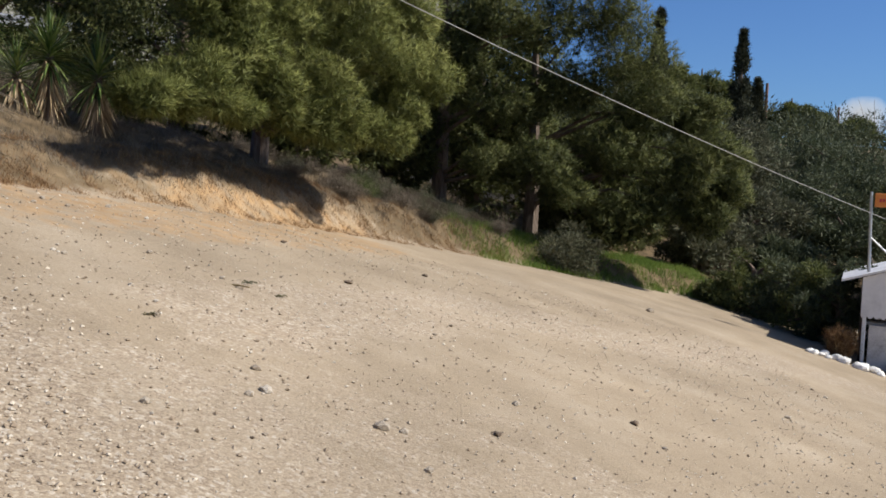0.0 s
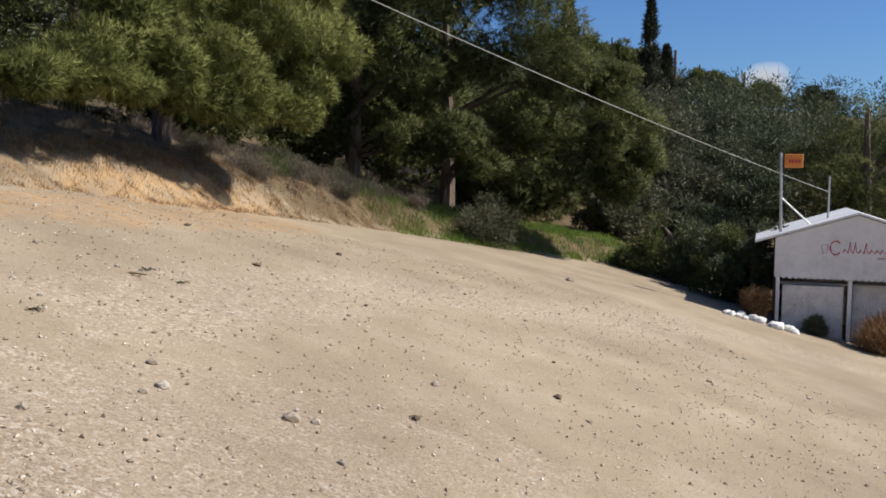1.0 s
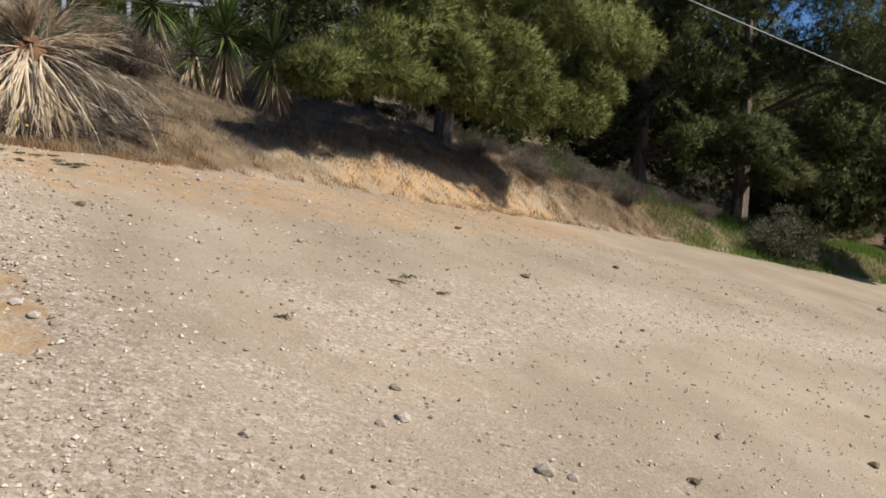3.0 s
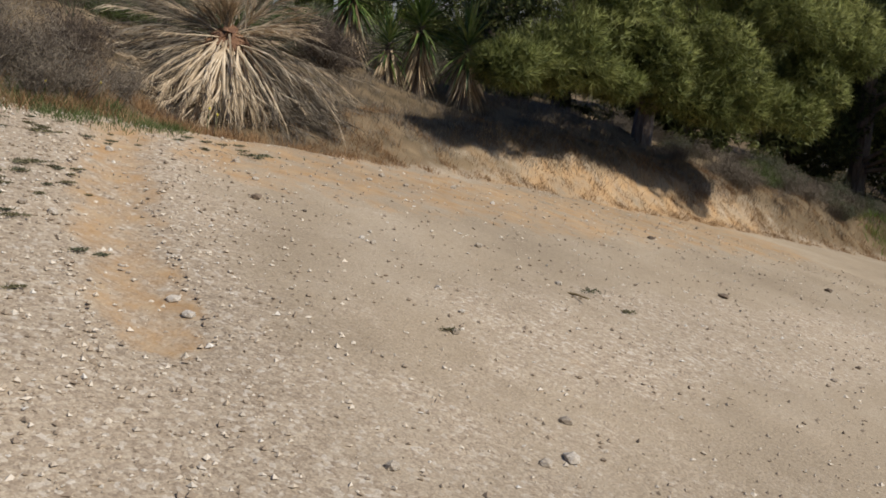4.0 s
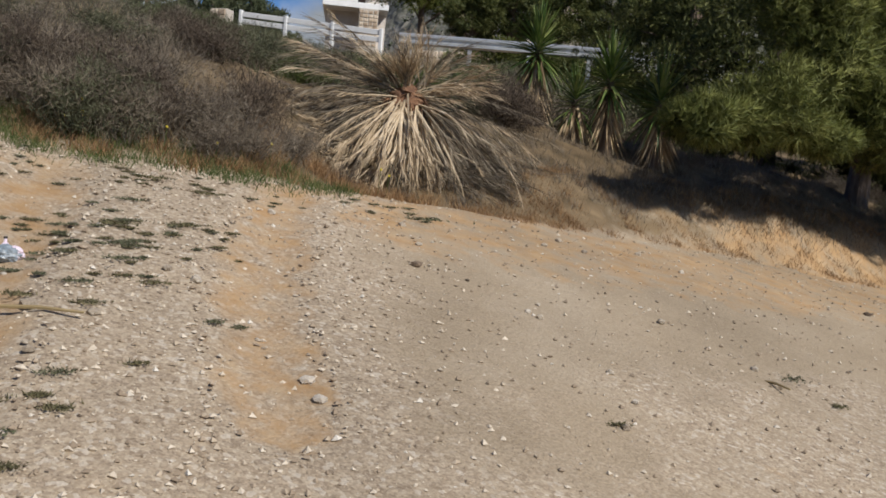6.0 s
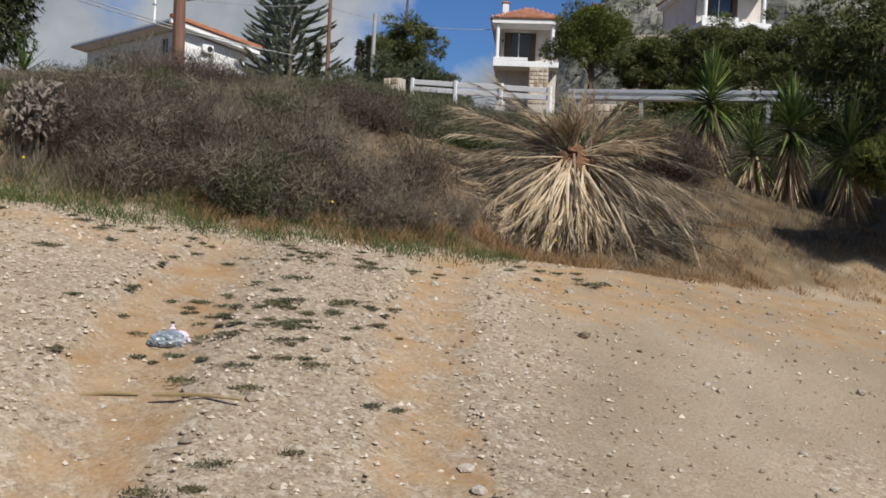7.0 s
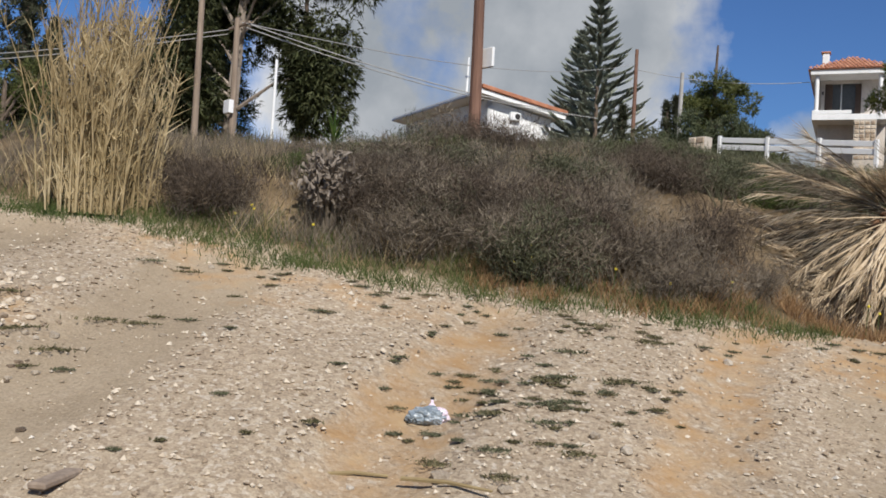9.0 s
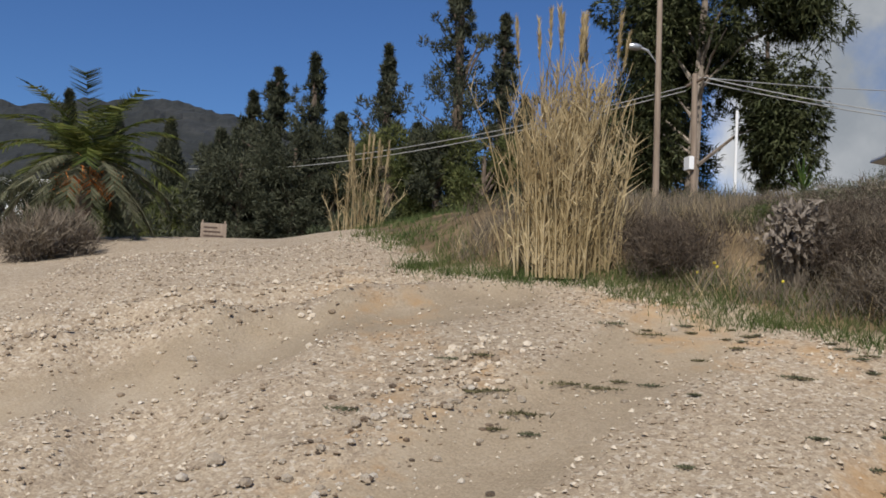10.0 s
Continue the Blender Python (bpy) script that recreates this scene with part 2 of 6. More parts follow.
    "concrete": surface("grey_concrete", [(0.30, 0.29, 0.27), (0.42, 0.41, 0.39)], 3, 0.9, 0.4, 30, 0.008),
    "board": surface("sun_bleached_board", [(0.42, 0.40, 0.37), (0.56, 0.54, 0.51)], 6, 0.8, 0.3, 60, 0.004, stretch=(0.2, 4, 4)),
    "wire": surface("power_cable", [(0.32, 0.32, 0.31), (0.45, 0.44, 0.42)], 4, 0.6, 0),
}


def ground_material():
    m = bpy.data.materials.new("gravel_ground")
    m.use_nodes = True
    t = m.node_tree
    L = t.links.new
    p = t.nodes["Principled BSDF"]
    co = wire(t, "ShaderNodeTexCoord")

    def noise_at(scale, detail=6.0, rough=0.55):
        n = wire(t, "ShaderNodeTexNoise")
        n.inputs["Scale"].default_value, n.inputs["Detail"].default_value, n.inputs["Roughness"].default_value = scale, detail, rough
        L(co.outputs["Object"], n.inputs["Vector"])
        return n.outputs["Fac"]

    def ramp_of(src, stops):
        r = wire(t, "ShaderNodeValToRGB")
        e = r.color_ramp.elements
        while len(e) < len(stops):
            e.new(0.5)
        for i, (pos, c) in enumerate(stops):
            e[i].position, e[i].color = pos, (*c, 1)
        L(src, r.inputs["Fac"])
        return r.outputs["Color"]

    def blend(fac, a, b, how="MIX"):
        n = wire(t, "ShaderNodeMix", dtype="RGBA", blend=how)
        if isinstance(fac, float):
            n.inputs["Factor"].default_value = fac
        else:
            L(fac, n.inputs["Factor"])
        for src, key in ((a, "A"), (b, "B")):
            if isinstance(src, tuple):
                n.inputs[key].default_value = (*src, 1)
            else:
                L(src, n.inputs[key])
        return n.outputs["Result"]

    zone = wire(t, "ShaderNodeAttribute")
    zone.attribute_name = "zone"
    sep = wire(t, "ShaderNodeSeparateColor")
    L(zone.outputs["Color"], sep.inputs["Color"])

    def ragged(channel, scale=3.0, gain=1.7):
        a = wire(t, "ShaderNodeMath", op="MULTIPLY_ADD")
        a.inputs[1].default_value = gain
        L(noise_at(scale, 8.0, 0.65), a.inputs[0])
        L(sep.outputs[channel], a.inputs[2])
        r = wire(t, "ShaderNodeMapRange")
        r.inputs["From Min"].default_value, r.inputs["From Max"].default_value = 0.5 * gain + 0.28, 0.5 * gain + 0.72
        L(a.outputs[0], r.inputs["Value"])
        return r.outputs[0]

    # stones seen in the surface
    vor = wire(t, "ShaderNodeTexVoronoi")
    vor.inputs["Scale"].default_value = 38.0
    L(co.outputs["Object"], vor.inputs["Vector"])
    vsep = wire(t, "ShaderNodeSeparateColor")
    L(vor.outputs["Color"], vsep.inputs["Color"])
    vor2 = wire(t, "ShaderNodeTexVoronoi")
    vor2.inputs["Scale"].default_value = 95.0
    L(co.outputs["Object"], vor2.inputs["Vector"])
    vsep2 = wire(t, "ShaderNodeSeparateColor")
    L(vor2.outputs["Color"], vsep2.inputs["Color"])
    gravel = ramp_of(vsep.outputs["Red"], [(0.0, (0.25, 0.19, 0.13)), (0.45, (0.385, 0.305, 0.21)), (0.8, (0.475, 0.395, 0.285)), (1.0, (0.62, 0.56, 0.47))])
    fine = ramp_of(vsep2.outputs["Red"], [(0.0, (0.20, 0.16, 0.12)), (0.5, (0.35, 0.29, 0.22)), (1.0, (0.52, 0.45, 0.35))])
    gravel = blend(0.45, gravel, fine)
    dust = ramp_of(noise_at(0.9, 9.0, 0.6), [(0.3, (0.265, 0.21, 0.14)), (0.5, (0.33, 0.265, 0.18)), (0.7, (0.395, 0.33, 0.24))])
    dust = blend(0.28, dust, fine)
    base = blend(ragged("Blue", 2.2), dust, gravel)
    clay = ramp_of(noise_at(5.0, 8.0, 0.65), [(0.3, (0.33, 0.205, 0.10)), (0.52, (0.41, 0.275, 0.148)), (0.72, (0.46, 0.345, 0.21))])
    base = blend(ragged("Red", 3.5), base, clay)
    soil = ramp_of(noise_at(2.5, 8.0, 0.6), [(0.3, (0.07, 0.055, 0.03)), (0.5, (0.15, 0.11, 0.065)), (0.7, (0.23, 0.17, 0.10))])
    base = blend(ragged("Green", 2.5), base, soil)
    wide = ramp_of(noise_at(0.35, 5.0), [(0.3, (0.82, 0.80, 0.78)), (0.7, (1.08, 1.05, 1.02))])
    base = blend(1.0, base, wide, "MULTIPLY")
    L(base, p.inputs["Base Color"])
    p.inputs["Roughness"].default_value = 0.95
    p.inputs["Specular IOR Level"].default_value = 0.15
    h = wire(t, "ShaderNodeMath", op="ADD")
    s1 = wire(t, "ShaderNodeMath", op="MULTIPLY")
    s1.inputs[1].default_value = -0.45
    L(vor.outputs["Distance"], s1.inputs[0])
    L(s1.outputs[0], h.inputs[0])
    L(noise_at(38.0, 8.0, 0.7), h.inputs[1])
    b = wire(t, "ShaderNodeBump")
    b.inputs["Strength"].default_value, b.inputs["Distance"].default_value = 0.7, 0.012
    L(h.outputs[0], b.inputs["Height"])
    L(b.outputs["Normal"], p.inputs["Normal"])
    return m


M["ground"] = ground_material()


# ---- builders ----
def part(name, bm, material, parent=None, label=""):
    """Links a bmesh (or a ready mesh) as one object under a thing or a part."""
    if isinstance(bm, bpy.types.Mesh):
        me = bm
    else:
        me = bpy.data.meshes.new(name)
        bm.to_mesh(me)
        bm.free()
    if not me.materials:
        me.materials.append(M[material])
    ob = new(name, me)
    ob.parent = parent
    if label:
        ob["label"] = label
    return ob


def thing(name, label, category, m=None, group="", kind=""):
    ob = new(name)
    ob.empty_display_size = 0.2
    if m is not None:
        ob.matrix_world = m
    return tagged(ob, label, category, group, kind)


def sheet(name, verts, faces, material, smooth=False):
    """A mesh from arrays: verts (n, 3), faces (m, 3 or 4)."""
    me = bpy.data.meshes.new(name)
    verts, faces = np.asarray(verts, dtype=np.float32), np.asarray(faces, dtype=np.int32)
    k = faces.shape[1]
    me.vertices.add(len(verts))
    me.vertices.foreach_set("co", verts.ravel())
    me.loops.add(faces.size)
    me.loops.foreach_set("vertex_index", faces.ravel())
    me.polygons.add(len(faces))
    me.polygons.foreach_set("loop_start", np.arange(0, faces.size, k, dtype=np.int32))
    me.polygons.foreach_set("use_smooth", np.full(len(faces), smooth))
    me.update(calc_edges=True)
    me.materials.append(M[material])
    return me


def unit(v):
    return v / np.maximum(np.linalg.norm(v, axis=-1, keepdims=True), 1e-9)


def blades(base, way, length, width, rng, bend=0.0):
    """Thin pointed blades, as arrays."""
    n = len(base)
    way = unit(way)
    side = unit(np.cross(way, rng.normal(size=(n, 3))))
    length = np.broadcast_to(length, (n,))[:, None]
    width = np.broadcast_to(width, (n,))[:, None]
    tip = base + way * length + np.array([0, 0, -1.0]) * bend * length
    v = np.stack([base + side * width / 2, tip, base - side * width / 2], 1).reshape(-1, 3)
    return v, np.arange(n * 3).reshape(-1, 3)


def scatter(rng, n):
    return unit(rng.normal(size=(n, 3)))


def tube(bm, points, radii, sides=7):
    """A tapered tube along points."""
    rings = []
    for i, p in enumerate(points):
        p = Vector(p)
        a = Vector(points[max(0, i - 1)])
        b = Vector(points[min(len(points) - 1, i + 1)])
        z = (b - a).normalized()
        x = z.orthogonal().normalized() if abs(z.z) < 0.9 else z.cross(Vector((0, 1, 0))).normalized()
        y = z.cross(x)
        rings.append([bm.verts.new(p + (x * math.cos(k * 2 * math.pi / sides) + y * math.sin(k * 2 * math.pi / sides)) * radii[i]) for k in range(sides)])
    for r0, r1 in zip(rings, rings[1:]):
        for k in range(sides):
            bm.faces.new((r0[k], r0[(k + 1) % sides], r1[(k + 1) % sides], r1[k]))
    bm.faces.new(rings[-1])
    bm.faces.new(rings[0][::-1])
    return bm


def box(bm, lo, hi, bevel=0.0):
    """A box between two corners, with worn edges where asked."""
    lo, hi = Vector(lo), Vector(hi)
    m = Matrix.Translation((lo + hi) / 2) @ Matrix.Diagonal((*(hi - lo), 1))
    r = bmesh.ops.create_cube(bm, size=1, matrix=m)
    if bevel:
        edges = list({e for v in r["verts"] for e in v.link_edges})
        bmesh.ops.bevel(bm, geom=edges, offset=bevel, segments=1, affect="EDGES")
    return bm


def boxed(name, lo, hi, material, parent, label="", bevel=0.01):
    return part(name, box(bmesh.new(), lo, hi, bevel), material, parent, label)
# ---- terrain ----
LOT = (-2.234243, -0.258004, 0.175636, 0.003531, -0.006314, -0.000968, 0.000338, -0.000749, 0.000812, -0.000213)
FOOT = np.array([(-90, 9), (-40, 4.5), (-22, 3.3), (-14, 2.95), (-9.4, 3.1), (-8.1, 4.4), (-6.3, 5.3), (-4.6, 7.0), (-3.4, 8.9), (-2.2, 10.2), (-1.1, 12.1),
                 (0.2, 13.1), (2.3, 16.0), (5.2, 18.9), (8.4, 20.3), (11.9, 21.4), (16.6, 22.2), (30, 24), (90, 34)], dtype=float)


def lot(x, y):
    x, y = np.clip(x, -22, 17), np.clip(y, -6, 23)
    c = LOT
    return c[0] + c[1] * x + c[2] * y + c[3] * x * x + c[4] * x * y + c[5] * y * y + c[6] * x**3 + c[7] * x * x * y + c[8] * x * y * y + c[9] * y**3


def foot_of(x, y):
    """How far beyond the foot of the bank (x, y) lies, and the nearest foot's x and y."""
    x, y = np.asarray(x, dtype=float), np.asarray(y, dtype=float)
    best, side, fx, fy = np.full(x.shape, 1e9), np.zeros(x.shape), np.zeros(x.shape), np.zeros(x.shape)
    for (ax, ay), (bx, by) in zip(FOOT, FOOT[1:]):
        dx, dy = bx - ax, by - ay
        k = np.clip(((x - ax) * dx + (y - ay) * dy) / (dx * dx + dy * dy), 0, 1)
        px, py = ax + k * dx, ay + k * dy
        d = np.hypot(x - px, y - py)
        near = d < best
        best, fx, fy = np.where(near, d, best), np.where(near, px, fx), np.where(near, py, fy)
        side = np.where(near, dx * (y - ay) - dy * (x - ax), side)
    return np.where(side > 0, best, -best), fx, fy


def smooth(v, a, b):
    k = np.clip((v - a) / (b - a), 0, 1)
    return k * k * (3 - 2 * k)


FOOT_FINE = np.concatenate([np.linspace(p, q, max(2, int(np.hypot(*(q - p)) / 0.8)), endpoint=False) for p, q in zip(FOOT, FOOT[1:])])
FOOT_Z = lot(FOOT_FINE[:, 0], FOOT_FINE[:, 1])


def terrain(x, y):
    x, y = np.asarray(x, dtype=float), np.asarray(y, dtype=float)
    shape = x.shape
    s, fx, fy = (v.ravel() for v in foot_of(x, y))
    x, y = x.ravel(), y.ravel()
    out = np.maximum(s, 0)
    base = lot(x, y)
    beyond = np.where(s > 0)[0]
    for i in range(0, len(beyond), 4000):   # behind the foot the ground goes on from the feet near by, weighed by distance
        k = beyond[i:i + 4000]
        d = np.hypot(x[k, None] - FOOT_FINE[None, :, 0], y[k, None] - FOOT_FINE[None, :, 1])
        w = np.exp(-(d - d.min(1, keepdims=True)) / (0.25 + 0.22 * out[k, None]))
        # left side wall: its shade is put into the colour as dark brown
        w = w / w.sum(1, keepdims=True)
        base[k] = w @ FOOT_Z
        fx[k] = w @ FOOT_FINE[:, 0]
    left = smooth(fx, -16, -8)
    step = (0.12 + 0.42 * left) * smooth(out, 0, 1.3)
    right = smooth(fx, -2.5, 1.0) * (1 - smooth(fx, 4, 10))
    step = step + 0.25 * right * smooth(out, 0.1, 0.9)
    slope = (0.04 + 0.06 * left) * np.minimum(out, 5) + (0.045 + 0.185 * left) * np.clip(out - 5, 0, 11) + (0.03 + 0.07 * left + 0.06 * smooth(fx, 2, 9)) * np.clip(out - 16, 0, 50)
    step = step + 0.5 * smooth(fx, -9, -4.5) * (1 - smooth(fx, 3.5, 7)) * smooth(out, 0.9, 3.2) * (1 - smooth(out, 7, 13) * (1 - smooth(np.degrees(np.arctan2(x, y)), -24, -18)))     # the bank goes on rising under the yuccas and the pine
    az = np.degrees(np.arctan2(x, y))
    slope = slope + 0.16 * smooth(az, -58, -50) * (1 - smooth(az, -34, -29)) * np.clip(out - 19, 0, 40)     # gardens above the road
    hollow = 0.6 * np.exp(-((x + 4.4) ** 2 + (y - 9.8) ** 2) / 1.7) * smooth(s, 0, 0.7)     # where the dead palm stands
    return (base + step + slope - hollow).reshape(shape)


def height(x, y):
    return float(terrain(np.array([x]), np.array([y]))[0])


def stripe(x, y, line, width):
    """1 on a line of points, falling to 0 at its width."""
    d = np.full(np.shape(x), 1e9)
    for (ax, ay), (bx, by) in zip(line, line[1:]):
        dx, dy = bx - ax, by - ay
        k = np.clip(((x - ax) * dx + (y - ay) * dy) / (dx * dx + dy * dy), 0, 1)
        d = np.minimum(d, np.hypot(x - ax - k * dx, y - ay - k * dy))
    return 1 - smooth(d, width * 0.35, width)


GULLY = [(-5.1, 5.8), (-4.57, 5.1), (-4.06, 4.26), (-3.47, 3.53), (-3.1, 2.95)]
SEAM = [(-4.1, 7.4), (-3.7, 6.62), (-3.16, 5.55), (-2.83, 5.03), (-2.4, 4.5), (-2.1, 4.1)]
TRACK = [(-0.2, 6.3), (2.9, 9.8), (5.8, 10.9), (9.5, 13.0), (12.0, 12.0)]
LANE = [(-6.6, -0.6), (-7.1, 0.6), (-7.6, 1.7), (-7.8, 2.7), (-8.1, 3.4)]
LANE_B = [(-4.3, 1.8), (-4.9, 2.45), (-5.5, 3.2), (-6.3, 4.1), (-6.8, 4.6)]
FURROW = [(-8.4, -0.6), (-8.6, 0.8), (-8.9, 2.0), (-8.9, 2.9)]
TURNED = [(-4.2, 1.1), (-4.97, 1.82), (-5.64, 2.3), (-6.04, 2.7), (-6.34, 3.06)]
WINDROW = [(-7.6, -0.6), (-7.71, -0.19), (-7.93, 0.34), (-8.03, 0.93), (-8.13, 1.47), (-8.1, 2.2)]
WINDROW_B = [(-8.6, -0.7), (-8.68, -0.38), (-8.8, 0.24), (-8.94, 0.99), (-9.14, 1.81), (-9.22, 2.74)]
RUT = [(-5.0, 0.4), (-6.9, 1.5), (-8.6, 1.9), (-12, 1.2), (-17, 0.6)]
RUT_B = [(-5.6, 1.0), (-8.2, 0.5), (-12, -0.3), (-18, -1.2)]


def axis(lo, hi, step, far):
    """Even steps between lo and hi, then wider and wider out to +-far."""
    grow = np.cumsum(step * 1.13 ** np.arange(1, 90))
    grow = grow[grow < far]
    return np.concatenate([lo - grow[::-1], np.arange(lo, hi, step), hi + grow])


def rough(x, y, scale, seed):
    """Cheap smooth noise from turned waves."""
    r = np.random.default_rng(seed)
    v = np.zeros(np.shape(x))
    for i in range(9):
        a, ph, k = r.uniform(0, 6.28), r.uniform(0, 6.28), scale * r.uniform(0.5, 2.0)
        v = v + np.sin((x * np.cos(a) + y * np.sin(a)) * k + ph + 1.3 * np.sin((x * np.sin(a) - y * np.cos(a)) * k * 0.6 + ph * 2))
    return v / 9


def ground_relief(x, y):
    s, fx, fy = foot_of(x, y)
    near = 1 - smooth(np.hypot(x, y), 25, 60)
    gravelly = smooth(-x - 0.55 * (y - 4), 0.2, 2.2)
    v = rough(x, y, 1.3, 1) * (0.008 + 0.016 * gravelly) * (1 - smooth(-x, 9, 12)) + rough(x, y, 4.0, 2) * (0.004 + 0.02 * gravelly * (1 - smooth(-x, 9, 12)))
    v = v - 0.09 * stripe(x, y, GULLY, 0.4) - 0.05 * stripe(x, y, SEAM, 0.3) - (1 - smooth(-x, 8.0, 10.0)) * (0.11 * stripe(x, y, RUT, 0.5) + 0.09 * stripe(x, y, RUT_B, 0.45))
    v = v + 0.05 * (1 - smooth(-x, 8.0, 10.0)) * stripe(x, y, [(a - 0.3, b + 0.45) for a, b in RUT], 0.5) - 0.2 * smooth(-x, 9.5, 14) * (1 - smooth(y, 1.8, 3.2)) * (1 - smooth(-x, 30, 50))
    v = v + smooth(-x, 5, 7.5) * (1 - smooth(s, -0.6, 0)) * rough(x * 0.45, y * 1.7, 2.4, 7) * 0.025 * (1 - smooth(-x, 10, 13))
    v = v - 0.1 * stripe(x, y, FURROW, 0.45) + 0.06 * stripe(x, y, [(a + 0.45, b) for a, b in FURROW], 0.4)
    v = v - 0.05 * stripe(x, y, LANE, 0.6) - 0.06 * stripe(x, y, LANE_B, 0.6) + 0.035 * stripe(x, y, TURNED, 0.5) * (1 + 2.2 * rough(x, y, 9.0, 12))
    v = v + smooth(-x, 4, 6) * (1 - smooth(-x, 9.5, 11)) * (1 - smooth(s, -0.5, 0)) * (0.05 * stripe(x, y, WINDROW, 0.3) + 0.045 * stripe(x, y, WINDROW_B, 0.3)) * (1 + 1.5 * rough(x, y, 8.0, 21))
    v = v + smooth(s, 0.1, 1.2) * (rough(x, y, 2.2, 4) * 0.12 + rough(x, y, 8.0, 5) * 0.05) + smooth(s, 0, 0.3) * rough(x, y, 15.0, 6) * 0.03
    return v * near


def build_ground():
    xs, ys = axis(-13, 15, 0.14, 2600), axis(-2.5, 22, 0.14, 2600)
    X, Y = np.meshgrid(xs, ys, indexing="ij")
    Z = terrain(X, Y) + ground_relief(X, Y)
    far = smooth(np.hypot(X, Y), 90, 400)
    Z = Z * (1 - far) + far * (4.0 - 9.0 * smooth(X + Y, -50, 250))
    n, k = X.shape
    idx = np.arange(n * k).reshape(n, k)
    faces = np.stack([idx[:-1, :-1], idx[1:, :-1], idx[1:, 1:], idx[:-1, 1:]], -1).reshape(-1, 4)
    me = sheet("ground", np.stack([X, Y, Z], -1).reshape(-1, 3), faces, "ground", smooth=True)
    s, fx, fy = foot_of(X, Y)
    left = -X - 0.55 * (Y - 4)
    clay = np.maximum.reduce([0.55 * stripe(X, Y, GULLY, 0.5), 0.52 * stripe(X, Y, SEAM, 0.45), 0.38 * stripe(X, Y, [(-7.6, 4.4), (-6.2, 4.6), (-5.4, 5.2)], 0.7),
                              0.5 * stripe(X, Y, [(-3.2, 7.9), (-1.6, 9.6), (0.2, 11.8), (2.0, 14.3)], 1.6), 0.62 * smooth(s, -0.3, 0.1) * (1 - smooth(s, 0.6, 1.1)) * smooth(fx, -2.6, -0.3) * (1 - smooth(fx, 1.5, 5)),
                              0.35 * stripe(X, Y, [(-6.5, 2.4), (-8.0, 2.6), (-9.5, 2.4)], 0.6)])
    grav = np.clip(smooth(left, 0.9, 2.3) * 0.85 + 0.1 * smooth(left, -0.4, 0.8) + 0.55 * stripe(X, Y, TRACK, 1.2) + 0.4 * (1 - smooth(np.hypot(X - 0.5, Y - 2.5), 1.5, 4.5)) + 0.12, 0, 1)
    lanes = np.maximum(stripe(X, Y, LANE, 0.75), stripe(X, Y, LANE_B, 0.75))
    grav = grav * (1 - 0.8 * lanes)
    clay = np.maximum(clay, 0.3 * stripe(X, Y, TURNED, 0.5))
    cut = smooth(fx, -2.6, -0.3) * (1 - smooth(fx, 1.5, 5))
    soil = smooth(s, -0.05, 0.5) * (1 - 0.75 * cut * (1 - smooth(s, 0.6, 1.1)))
    soil = np.maximum(soil, 0.7 * smooth(np.hypot(X, Y), 28, 34))
    col = np.stack([clay, soil, grav, np.ones_like(clay)], -1).reshape(-1, 4)
    at = me.color_attributes.new("zone", "FLOAT_COLOR", "POINT")
    at.data.foreach_set("color", col.astype(np.float32).ravel())
    ob = new("ground", me)
    tagged(ob, "sloping tan gravel lot with orange clay ruts below a bank", "ground", kind="structure")


build_ground()


def seat(x, y):
    """Height of the ground's surface at (x, y)."""
    return float((terrain(np.array([x]), np.array([y])) + ground_relief(np.array([x]), np.array([y])))[0])


def backdrop_hill(name, label, material, az0, az1, dist, profile, depth, seed, jag):
    """A far ridge: heights over a run of headings, sloping down towards the viewer."""
    n, k = 220, 40
    v = []
    for i in range(n):
        a = radians(az0 + (az1 - az0) * i / (n - 1))
        top = profile(i / (n - 1))
        for j in range(k):
            q = j / (k - 1)
            d = dist + depth * (q - 1)
            z = -6 + (top + 6) * smooth(np.array(q), 0, 1) ** 0.8
            z = float(z) + jag * q * float(noise.fractal((d * math.sin(a) / 14 + seed, d * math.cos(a) / 14, q * 3), 0.9, 2.1, 5))
            v.append((d * math.sin(a), d * math.cos(a), z))
    idx = np.arange(n * k).reshape(n, k)
    f = np.stack([idx[:-1, :-1], idx[:-1, 1:], idx[1:, 1:], idx[1:, :-1]], -1).reshape(-1, 4)
    ob = new(name, sheet(name, v, f, material, smooth=False))
    tagged(ob, label, "hill", kind="structure")


backdrop_hill("backdrop_crag", "bare grey rocky crag above the villas", "rock", -31, 14, 185, lambda q: float(np.interp(q, (0, 0.1, 0.15, 0.19, 0.236, 0.28, 0.4, 1), (6, 33, 43, 47.5, 49.5, 52, 58, 40))), 90, 3, 5.0)
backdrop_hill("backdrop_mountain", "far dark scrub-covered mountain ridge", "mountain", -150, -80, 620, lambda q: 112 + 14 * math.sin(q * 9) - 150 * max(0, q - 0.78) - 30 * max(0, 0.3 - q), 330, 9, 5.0)


